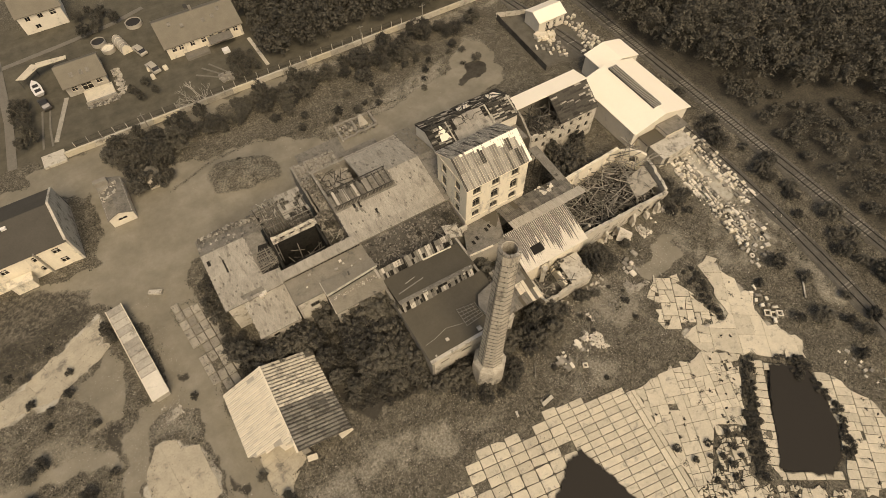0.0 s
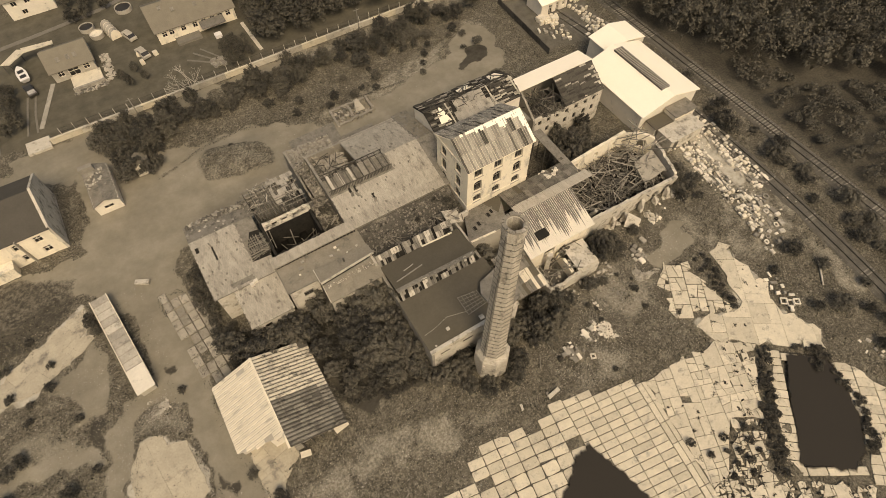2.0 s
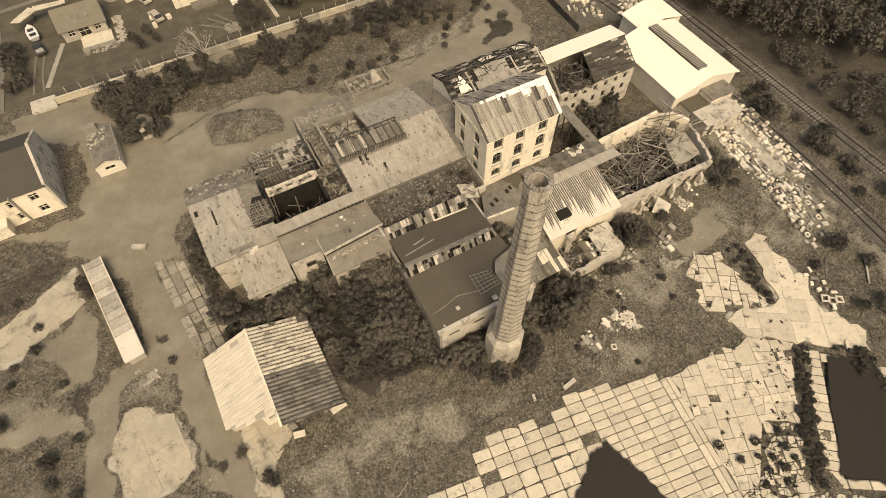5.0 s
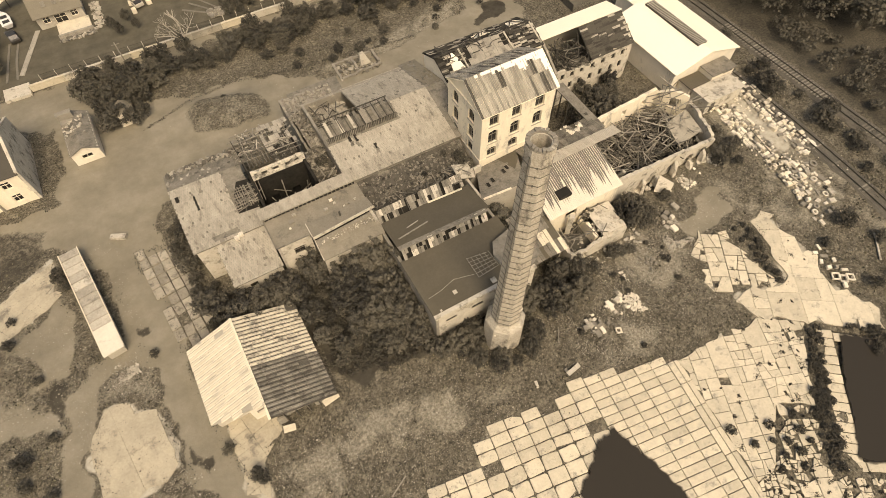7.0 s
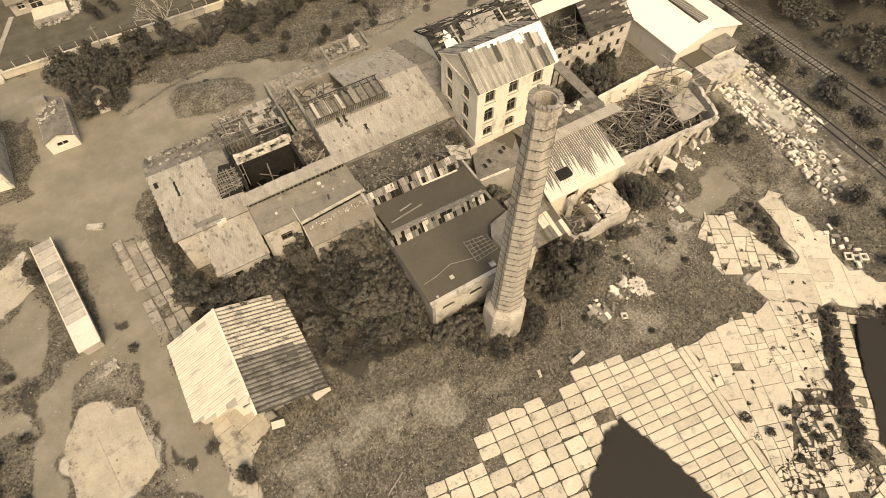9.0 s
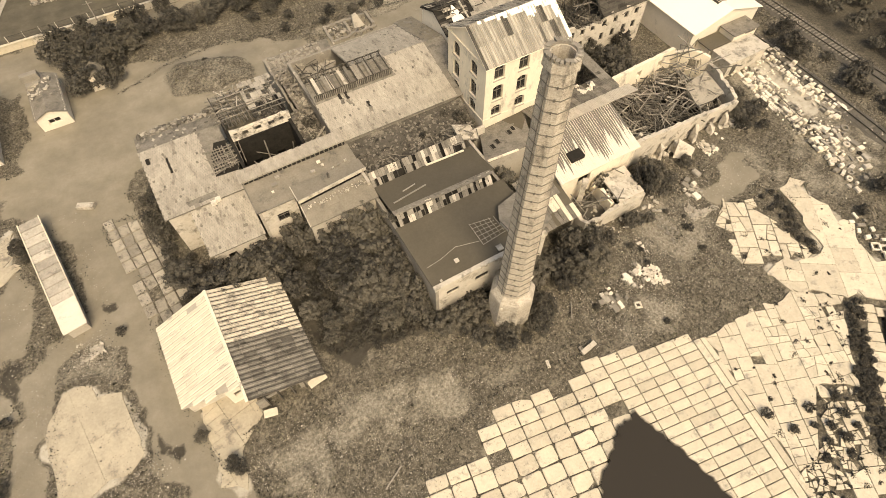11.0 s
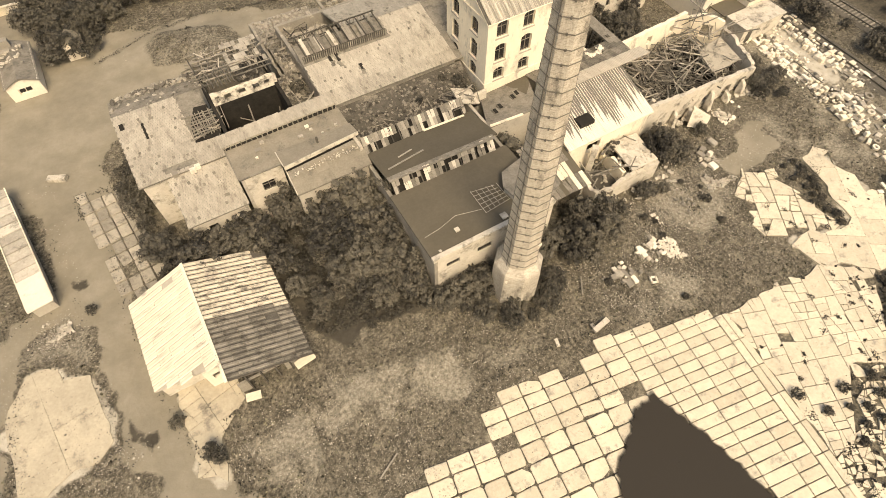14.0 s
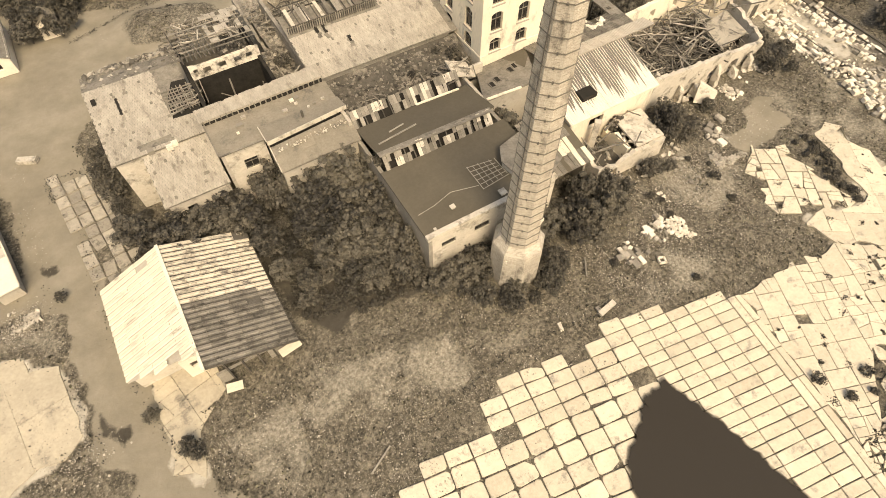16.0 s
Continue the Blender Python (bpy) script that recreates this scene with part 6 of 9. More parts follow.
for a, b, f in (((HX0, HY0), (HX1, HY0), gab), ((HX1, HY0), (HX1, HY1), lambda s: HE), ((HX1, HY1), (HX0, HY1), gab), ((HX0, HY1), (HX0, HY0), lambda s: HE)):
    bm = bmesh.new()
    wall_mesh(bm, a, b, 0, HE, 0.25, (), 0, f)
    part("wall", bm, "white_wall", hall)
for sgn in (0, 1):
    bm = bmesh.new()
    xe = HX0 - 0.3 if sgn == 0 else HX1 + 0.3
    pts = [(xe, HY0 - 0.5, HE - 0.05), (HXM, HY0 - 0.5, HR + 0.1), (HXM, HY1 + 0.2, HR + 0.1), (xe, HY1 + 0.2, HE - 0.05)]
    roof_slab(bm, *(pts if sgn == 0 else pts[::-1]), 0.12)
    part("roof", bm, "white", hall, "smooth white sheet roof slope")
bm = bmesh.new()
bx(bm, HXM - 0.95, HXM + 0.95, 46.3, 59.7, HR - 0.2, HR + 0.23)
sky_l = part("skylight", bm, "paint_dark", hall, "long dark ridge skylight")
bm0 = bmesh.new()
prism(bm0, [(-1.02, 0, 0), (1.02, 0, 0), (1.02, 0, 0.04), (0, 0, 0.1), (-1.02, 0, 0.04)], (0, 0.13, 0))
fin = mesh_of("skylight_bar", bm0, "plaster_dim")
for k in range(38):
    piece("skylight_bar", fin, sky_l, Matrix.Translation((HXM, 46.32 + 0.355 * k, HR + 0.22)))
bm = bmesh.new()
bx(bm, 77.0, 86.4, 61.25, 67.2, 0, 4.4)
ext = part("extension", bm, "white_wall", hall, "lower rear extension")
bm = bmesh.new()
roof_slab(bm, (76.7, 61.22, 4.7), (81.6, 61.22, 5.9), (81.6, 67.5, 5.9), (76.7, 67.5, 4.7), 0.15)
roof_slab(bm, (81.62, 61.22, 5.9), (86.7, 61.22, 4.7), (86.7, 67.5, 4.7), (81.62, 67.5, 5.9), 0.15)
part("roof", bm, "white", ext)
for x0, x1, y0, y1, z, rm, wm, words in ((71.9, 76.0, 41.6, 44.2, 2.9, "felt", "white_wall", "lean-to with dark felt roof"), (76.3, 81.4, 41.3, 44.2, 3.9, "felt_light", "white_wall", "raised lean-to with grey roof"), (72.2, 80.2, 37.6, 41.2, 2.9, "plaster_old", "plaster_old", "low store with cracked pale roof")):
    bm = bmesh.new()
    for a, b in (((x0, y0), (x1, y0)), ((x1, y0), (x1, y1)), ((x1, y1), (x0, y1)), ((x0, y1), (x0, y0))):
        wall_mesh(bm, a, b, 0, z - 0.15, 0.25)
    lt = thing("store_shed", ((x0 + x1) / 2, (y0 + y1) / 2, 0), words + " beside the white hall", "shed")
    part("wall", bm, wm, lt)
    bm = bmesh.new()
    bx(bm, x0 - 0.2, x1 + 0.2, y0 - 0.25, y1, z - 0.14, z)
    part("roof", bm, rm, lt)
    if z < 3.5:
        bm = bmesh.new()
        bx(bm, x0 + 1.0, x0 + 2.0, y0 - 0.03, y0 + 0.02, 0, 2.0)
        part("door", bm, "timber_dark", lt)
    else:
        for k in range(5):
            bm = bmesh.new()
            bx(bm, x0 + 2.6 + 0.45 * k, x0 + 2.9 + 0.45 * k, y0 - 0.04, y0 + 0.02, z - 0.7, z - 0.3)
            part("pane", bm, "pane", lt)

# ---- two-storey yard house, gate hut, small pump hut ----
def simple_house(name, x0, x1, y0, y1, eave, ridge, along, roof_mat, wall_mat, label, windows, category="house", over=0.4, ridge_at=None, front="y0"):
    """A gabled house; along: the ridge's axis. windows: openings of the front wall."""
    h = thing(name, ((x0 + x1) / 2, (y0 + y1) / 2, 0), label, category)
    mid = ridge_at if ridge_at is not None else ((y0 + y1) / 2 if along == "x" else (x0 + x1) / 2)
    fx = lambda y: eave + (ridge - eave) * (1 - abs(y - mid) / max(mid - y0, y1 - mid))
    fy = lambda x: eave + (ridge - eave) * (1 - abs(x - mid) / max(mid - x0, x1 - mid))
    walls = (((x0, y0), (x1, y0), lambda s: fy(x0 + s)), ((x1, y0), (x1, y1), lambda s: fx(y0 + s)), ((x1, y1), (x0, y1), lambda s: fy(x1 - s)), ((x0, y1), (x0, y0), lambda s: fx(y1 - s)))
    for k, (a, b, f) in enumerate(walls):
        gabled = (along == "x") == (k % 2 == 1)
        op = windows if k == 0 else ()
        bm = bmesh.new()
        wall_mesh(bm, a, b, 0, eave, 0.35, op, 0, f if gabled else None)
        w = part("wall", bm, wall_mat, h)
        window_set(w, a, b, op, 0.35, 0, "white_wall")
    for s in (0, 1):
        bm = bmesh.new()
        if along == "x":
            y = y0 - over if s == 0 else y1 + over
            q = [(x0 - over, y, eave - 0.1), (x1 + over, y, eave - 0.1), (x1 + over, mid, ridge + 0.15), (x0 - over, mid, ridge + 0.15)]
        else:
            x = x0 - over if s == 0 else x1 + over
            q = [(x, y1 + over, eave - 0.1), (x, y0 - over, eave - 0.1), (mid, y0 - over, ridge + 0.15), (mid, y1 + over, ridge + 0.15)]
        roof_slab(bm, *(q if s == 0 else q[::-1]), 0.14)
        part("roof", bm, roof_mat, h)
    return h


wy_ = [(s, 1.3, lo, lo + 1.4) for s in (3.5, 7.0, 12.0, 15.2) for lo in (0.9, 3.6)]
yard_house = simple_house("yard_house", -46, -28.6, 75.6, 88.5, 5.9, 8.6, "x", "asphalt_roof", "plaster", "two-storey pale plastered yard house with dark felt roof", wy_, over=0.25)
bm = bmesh.new()
beam(bm, (-33.4, 75.3, 0), (-33.6, 75.35, 5.9), 0.5, 0.12)
part("downpipe", bm, "plaster_dim", yard_house)
bm = bmesh.new()
bx(bm, -28.6, -28.2, 75.6, 88.5, 0, 6.2)
prism(bm, [(-28.58, 75.6, 6.2), (-28.58, 88.5, 6.2), (-28.58, 82.0, 9.1)], (0.42, 0, 0))
part("gable_wall", bm, "plaster_old", yard_house, "crumbling patched gable wall")
bm = bmesh.new()
bx(bm, -39.6, -36.2, 73.8, 75.3, 0, 2.4)
bx(bm, -39.9, -35.9, 73.5, 75.35, 2.4, 2.6)
part("porch", bm, "plaster", yard_house)
for x, y in ((-37.5, 80), (-36.2, 80.6)):
    bm = bmesh.new()
    z = 5.9 + 2.7 * (y - 75.6) / 6.45
    bx(bm, x, x + 0.8, y, y + 0.6, z - 0.05, z + 0.5)
    part("vent", bm, "paint_white", yard_house)
hut = simple_house("gate_hut", -22.2, -18.0, 79.4, 88.6, 2.4, 3.2, "y", "felt_light", "white_wall", "small white gate hut with patched grey roof", [(2.1, 1.7, 0.9, 1.7)], "hut", 0.2)
bm = bmesh.new()
bx(bm, -22.0, -20.0, 86.0, 88.9, 2.5, 3.3)
bx(bm, -22.2, -19.8, 87.0, 88.0, 3.3, 4.3)
part("roof_chimney", bm, "brick", hut, "broken brick stack")
rubble_heap("debris", -21.9, -18.6, 83, 88, 3.05, 40, 0.5, "rubble", hut, "", 131)
pump = simple_house("pump_hut", -14.0, -11.4, 84.6, 87.2, 2.3, 3.1, "y", "tile_roof", "white_wall", "tiny white pump hut with dark openings among bushes", [(0.8, 0.5, 0.2, 1.7), (1.8, 0.5, 0.6, 1.5)], "hut", 0.25)

# ---- long low roofed ramp by the road ----
ramp = thing("weighbridge_roof", pose(-24.8, 52.4, 0, 0, 0, 7.6), "long narrow concrete shed with pale panel roof beside the road", "shed")
rm_ = ramp.matrix_world
bm = bmesh.new()
bx(bm, -1.05, 1.05, -9.2, 9.2, 0, 1.55, rm_)
part("body", bm, "plaster_dim", ramp)
pan = plate_mesh("panel", 2.5, 1.3, 0.1, "slab_old")
for k in range(13):
    piece("panel", pan, ramp, rm_ @ Matrix.Translation((-1.25, -9.4 + 1.45 * k + (0.02 if k else 0), 1.57 + random.uniform(0, 0.03))))
bm = bmesh.new()
bx(bm, -1.3, 1.3, -9.6, -5.2, 1.72, 1.84, rm_)
part("end_cover", bm, "white_wall", ramp, "plain pale end cover")
for x in (-1.36, 1.24):
    bm = bmesh.new()
    bx(bm, x, x + 0.12, -9.3, 9.4, 1.7, 1.8, rm_)
    part("edge_rail", bm, "plaster", ramp)

# ---- boundary wall, fence posts, gate slab ----
bwall = thing("boundary_wall", (20, 102, 0), "low pale concrete boundary wall with worn sections", "wall", kind="structure")
x = -26.0
k = 0
while x < 70:
    l = 5.8
    bm = bmesh.new()
    bx(bm, x, x + l - 0.03, 101.6, 101.9, 0, 1.15)
    bx(bm, x - 0.02, x + l - 0.02, 101.5, 102.0, 1.15, 1.3)
    part("wall_section", bm, "slab_old" if k % 3 else "slab", bwall)
    x += l
    k += 1
bm = bmesh.new()
bx(bm, -30.4, -26.1, 100.6, 104.0, 0, 0.5)
part("gate_block", bm, "slab_old", bwall, "broad grey gate block")
bm0 = bmesh.new()
bx(bm0, -0.06, 0.06, -0.06, 0.06, 0, 1.5)
fpost = mesh_of("fence_post", bm0, "plaster_old")
fence = thing("garden_fence", (0, 104, 0), "row of pale fence posts with dark wire along gardens", "fence")
for k in range(30):
    piece("post", fpost, fence, Matrix.Translation((-24 + 2.6 * k, 103.6 + 0.2 * math.sin(k), 0)))
for z in (0.5, 1.0, 1.4):
    bm = bmesh.new()
    beam(bm, (-24, 103.65, z), (52, 103.65, z), 0.05, 0.05)
    part("wire", bm, "timber_dark", fence)

# ---- concrete slab fields ----
def slab_pieces(parent, cols, v0, v1, dv, turn, origin, material, inside_of, seed, gap=0.09, worn=0.05, thick=0.24, lift=0.05, round_=0.12, split=0):
    """Concrete panels in columns (edges in cols) and courses of dv, laid at a turn about origin, where inside_of(x, y) holds."""
    r = random.Random(seed)
    base = pose(origin[0], origin[1], 0, 0, 0, turn)
    lay = lay_panels(parent, base, turn, material, inside_of, r, gap, worn, thick, lift, round_, {})
    n = int((v1 - v0) / dv)
    for a, b in zip(cols, cols[1:]):
        for j in range(n):
            v = v0 + j * dv
            todo = [((a + b) / 2, v + dv / 2, b - a, dv, split)]
            while todo:
                cu, cv, wu, wv, deep = todo.pop()
                corners = [base @ Vector((cu + p * wu, cv + q * wv, 0)) for p in (-0.45, 0.45) for q in (-0.45, 0.45)]
                hits = sum(inside_of(p.x, p.y) for p in corners)
                if deep and 0 < hits < 4 or deep == 3 and hits and r.random() < 0.22:
                    f = r.uniform(0.35, 0.65)
                    todo += [(cu - wu * (1 - f) / 2, cv, wu * f, wv, deep - 1), (cu + wu * f / 2, cv, wu * (1 - f), wv, deep - 1)] if wu > wv * 0.8 else [(cu, cv - wv * (1 - f) / 2, wu, wv * f, deep - 1), (cu, cv + wv * f / 2, wu, wv * (1 - f), deep - 1)]
                    continue
                lay(cu, cv, wu, wv)


def lay_panels(parent, base, turn, material, inside_of, r, gap, worn, thick, lift, round_, cache):
    skip = 0.02 if worn > 0.05 else 0.0
    def lay(cu, cv, wu, wv):
        c = base @ Vector((cu, cv, 0))
        if not inside_of(c.x, c.y) or r.random() < skip:
            return
        loose = r.random() < worn
        kind_ = r.randrange(4, 7) if loose else r.randrange(4)
        key = (round(wu, 1), round(wv, 1), kind_)
        soft_ = round_ * (1.0 if loose else 0.4)
        if key not in cache:
            w, h = wu - gap, wv - gap
            pts = []
            for k, (sx, sy) in enumerate(((-1, -1), (1, -1), (1, 1), (-1, 1))):
                q = min(soft_ * r.uniform(0.4, 2.2), 0.45 * min(w, h))
                for e in (0.0, 0.35, 1.0) if round_ > 0.08 else (0.0, 1.0):
                    t = (e if k % 2 else 1 - e) * math.pi / 2
                    pts.append((sx * (w / 2 - q + q * math.cos(math.pi / 2 - t)), sy * (h / 2 - q + q * math.sin(math.pi / 2 - t))))
            j = 0.02 + 0.3 * soft_
            pts = [(px + r.uniform(-j, j) * 0.6, py + r.uniform(-j, j) * 0.6) for px, py in pts]
            pts.sort(key=lambda p: math.atan2(p[1] / h, p[0] / w))
            bm = bmesh.new()
            low = [bm.verts.new((px, py, 0)) for px, py in pts]
            mid = [bm.verts.new((px, py, thick - 0.05)) for px, py in pts]
            top = [bm.verts.new((px * (1 - 0.09 / w), py * (1 - 0.09 / h), thick)) for px, py in pts]
            for a, b in ((low, mid), (mid, top)):
                for k in range(len(pts)):
                    bm.faces.new((a[k - 1], a[k], b[k], b[k - 1]))
            bm.faces.new(top)
            cache[key] = mesh_of("panel", bm, material)
        m = Matrix.Translation((c.x, c.y, -thick + lift + r.uniform(0, 0.04) - (0.07 if loose else 0))) @ Euler((r.gauss(0, 0.012 + 0.05 * loose), r.gauss(0, 0.01 + 0.04 * loose), radians(turn) + r.gauss(0, 0.008 + 0.04 * loose))).to_matrix().to_4x4()
        piece("panel", cache[key], parent, m)
        for k in range(r.randrange(6, 16)):
            e = r.uniform(-0.5, 0.5)
            q = base @ Vector((cu + (e * wu if k % 2 else wu / 2), cv + (wv / 2 if k % 2 else e * wv), 0))
            JOINTS.append((q.x + r.gauss(0, 0.015), q.y + r.gauss(0, 0.015), lift + 0.02))

    return lay


JOINTS = []


def clip_cell(poly, cell):
    """The part of a plan polygon that lies in a convex cell given counter-clockwise."""
    out = poly
    for (ax, ay), (bx_, by) in zip(cell, cell[1:] + cell[:1]):
        side = lambda p: (bx_ - ax) * (p[1] - ay) - (by - ay) * (p[0] - ax)
        src, out = out, []
        for p, q in zip(src, src[1:] + src[:1]):
            sp, sq = side(p), side(q)
            if sp >= 0:
                out.append(p)
            if sp * sq < 0:
                t = sp / (sp - sq)
                out.append((p[0] + (q[0] - p[0]) * t, p[1] + (q[1] - p[1]) * t))
        if len(out) < 3:
            return []
    return out


def area_of(p):
    return 0.5 * sum(a[0] * b[1] - b[0] * a[1] for a, b in zip(p, p[1:] + p[:1]))


def cast_field(parent, outline, turn, su, sv, smallest, crack, miss, material, seed, gap=0.05, lift=0.05, skew=0.0, rough_edge=0.35, wild=0.07):
    """Slabs cast in a grid of su by sv inside an outline, broken by cracks down to about the smallest area."""
    r = random.Random(seed)
    edge = []
    for (x0, y0), (x1, y1) in zip(outline, outline[1:] + outline[:1]):
        n = max(1, int(math.dist((x0, y0), (x1, y1)) / 0.9))
        edge += [(x0 + (x1 - x0) * k / n + r.gauss(0, rough_edge * 0.5), y0 + (y1 - y0) * k / n + r.gauss(0, rough_edge * 0.5)) for k in range(n)]
    if area_of(edge) < 0:
        edge.reverse()
    cx, cy = np.mean(outline, axis=0)
    c, s = math.cos(radians(turn)), math.sin(radians(turn))
    c2, s2 = math.cos(radians(turn + skew)), math.sin(radians(turn + skew))
    at = lambda u, v: (cx + u * c - v * s2, cy + u * s + v * c2)
    for i in range(-14, 14):
        shift = sv * r.choice((0, 0.5, 0.3))
        for j in range(-14, 14):
            todo = [clip_cell(edge, [at(i * su, j * sv + shift), at((i + 1) * su, j * sv + shift), at((i + 1) * su, (j + 1) * sv + shift), at(i * su, (j + 1) * sv + shift)])]
            while todo:
                p = todo.pop()
                if len(p) < 3 or area_of(p) < 0.12:
                    continue
                if area_of(p) > smallest and r.random() < crack:
                    mx, my = np.mean(p, axis=0)
                    us, vs = [x * c + y * s for x, y in p], [y * c2 - x * s2 for x, y in p]
                    a = radians(turn + 90 if max(us) - min(us) > max(vs) - min(vs) else turn) + r.gauss(0, wild)
                    dx, dy = math.cos(a) * 90, math.sin(a) * 90
                    mx, my = mx + r.gauss(0, 0.3), my + r.gauss(0, 0.3)
                    half = [(mx - dx, my - dy), (mx + dx, my + dy), (mx + dx - dy, my + dy + dx), (mx - dx - dy, my - dy + dx)]
                    other = [(mx + dx, my + dy), (mx - dx, my - dy), (mx - dx + dy, my - dy - dx), (mx + dx + dy, my + dy - dx)]
                    todo += [clip_cell(p, half), clip_cell(p, other)]
                    continue
                if r.random() < (miss if area_of(p) < 2.0 else 0):
                    continue
                mx, my = np.mean(p, axis=0)
                g = gap * r.uniform(0.5, 1.4)
                size = max(0.3, math.sqrt(area_of(p)))
                f = 1 - g / size
                bm = bmesh.new()
                z = lift + r.uniform(0, 0.03)
                low = [bm.verts.new(((x - mx) * f, (y - my) * f, -0.2)) for x, y in p]
                top = [bm.verts.new(((x - mx) * f, (y - my) * f, z + r.uniform(0, 0.01))) for x, y in p]
                for k in range(len(p)):
                    bm.faces.new((low[k - 1], low[k], top[k], top[k - 1]))
                bm.faces.new(top)
                piece("panel", mesh_of("panel", bm, material), parent, Matrix.Translation((mx, my, 0)))
                for k in range(len(p)):
                    q, w = p[k - 1], p[k]
                    for _ in range(int(math.dist(q, w) * 3.2 + r.random())):
                        e = r.random()
                        if r.random() < 0.6:
                            JOINTS.append((q[0] + (w[0] - q[0]) * e + r.gauss(0, 0.04), q[1] + (w[1] - q[1]) * e + r.gauss(0, 0.04), z + 0.01))


in_pond = []
for p in PONDS:
    mx, my = np.mean(p, axis=0)
    core = [(mx + (x - mx) * 0.78, my + (y - my) * 0.78) for x, y in p]
    in_pond.append(lambda x, y, core=core: bool(inside(np.array(x), np.array(y), core)))
apron = thing("slab_apron", (25, 0, 0), "apron of pale square concrete panels with weedy joints", "paving", kind="structure")
apron_ok = lambda x, y: bool(inside(np.array(x), np.array(y), APRON)) and not in_pond[0](x, y)
left_cols = [-31.85 + 2.27 * k for k in range(15)]
hole1 = [(22.6, 4.4), (25.2, 4.8), (25.4, 6.4), (23.6, 6.6)]
def left_ok(x, y):
    """Whole panels, but for the broken pit and those lost along the outer edge."""
    if not apron_ok(x, y) or bool(inside(np.array(x), np.array(y), hole1)):
        return False
    outer = not bool(inside(np.array(x - 1.5), np.array(y + 1.9), APRON))
    return not (outer and float(value_noise(np.array(x), np.array(y), 1.7, 77)) < 0.34)



slab_pieces(apron, left_cols, -5.4, 6, 1.36, -9, (26, 9.8), "slab", left_ok, 141, worn=0.25, round_=0.17, gap=0.1)
slab_pieces(apron, left_cols, -33.4, -5.4, 1.75, -9, (26, 9.8), "slab", left_ok, 139, worn=0.5, round_=0.15, gap=0.1)
slab_pieces(apron, [-0.05, 2.15, 4.35, 6.55, 8.75, 10.9], -8.32, 6, 1.04, -9, (26, 9.8), "slab", apron_ok, 142, gap=0.07, worn=0.05, round_=0.05)
slab_pieces(apron, [-0.05, 2.15, 5.4, 8.6, 10.9], -34.32, -8.31, 1.04, -9, (26, 9.8), "slab", apron_ok, 140, gap=0.07, worn=0.04, round_=0.05)
slab_pieces(apron, [10.95, 11.85, 12.6], -34, 3, 3.0, -9, (26, 9.8), "slab", lambda x, y: -24 < y < 7.4, 143, gap=0.06, worn=0.02, round_=0.04)
apron2 = thing("slab_yard", (45, 1, 0), "cracked yard of large pale concrete slabs", "paving", kind="structure")
cast_field(apron2, YARD2, -20, 2.7, 4.2, 1.6, 0.62, 0.03, "slab", 144, gap=0.06, skew=-4, wild=0.16)
far_pad = thing("slab_yard", (60, 4, 0), "smooth pale concrete pad with few cracks", "paving", kind="structure")
cast_field(far_pad, FAR_PAD, -33, 4.4, 5.2, 4.0, 0.35, 0.0, "slab", 145, gap=0.03, rough_edge=0.8)
crazed = thing("broken_slabs", (42, -12, 0), "crazed pale slabs broken up by weeds", "paving", kind="structure")
cast_field(crazed, CRAZED, -25, 2.2, 2.6, 0.4, 0.9, 0.24, "slab", 146, gap=0.1, rough_edge=0.8, wild=0.4)
east_pad = thing("slab_yard", (62, -14, 0), "rows of pale concrete panels beside the basin", "paving", kind="structure")
cast_field(east_pad, EAST_PAD, -36, 2.4, 1.3, 1.2, 0.25, 0.12, "slab", 147, gap=0.08, rough_edge=0.7)
side = thing("basin_edge", (54, -5, 0), "row of pale panels edging the overgrown basin", "paving", kind="structure")
slab_pieces(side, [0.1, 2.3], -18.3, 0.1, 1.22, -38.4, (56.6, 1.2), "slab", lambda x, y: y > -13.2, 148, gap=0.1, worn=0.1)
slab_pieces(side, [2.3, 4.9, 7.5], -1.5, 0.1, 1.22, -38.4, (56.6, 1.2), "slab", lambda x, y: True, 151, gap=0.1, worn=0.1)
slab_pieces(side, [0.2 + 2.7 * k for k in range(5)], -1.2, 0.05, 1.2, -31, (45.8, -11.8), "slab", lambda x, y: True, 152, gap=0.12, worn=0.1)
patch2 = thing("old_slabs", (54, 14, 0), "broken pale slabs half sunk in weeds", "paving", kind="structure")
cast_field(patch2, OLD, -32, 2.6, 2.4, 1.3, 0.55, 0.26, "slab", 153, gap=0.12, rough_edge=1.1, wild=0.4)
walk_ = thing("panel_strip", (-14, 48, 0), "strip of mossy concrete panels beside the road", "paving", kind="structure")
slab_pieces(walk_, [-2.6, -1.25, 0.1, 1.45, 2.8], -8, 11, 1.9, 6, (-14.7, 47.5), "slab_grey", lambda x, y: bool(inside(np.array(x), np.array(y), STRIP)), 154, gap=0.14, worn=0.3, round_=0.14)
pads_t = thing("old_pad", (-24, 31, 0), "worn pale concrete pad with stains and broken edges", "paving", kind="structure")
cast_field(pads_t, PADS[0], 8, 5.5, 6.0, 14.0, 0.3, 0.0, "pad", 149, gap=0.01, lift=0.0, rough_edge=0.25)
shed_pad = thing("old_pad", (-12, 24, 0), "cracked dusty concrete apron before the shed", "paving", kind="structure")
cast_field(shed_pad, PADS[2], 12, 2.6, 2.2, 2.4, 0.4, 0.0, "pad", 155, gap=0.03, lift=0.02, rough_edge=0.5, wild=0.2)
long_pad = thing("old_pad", (-36, 56, 0), "long dusty concrete pad in two steps beside the weighbridge", "paving", kind="structure")
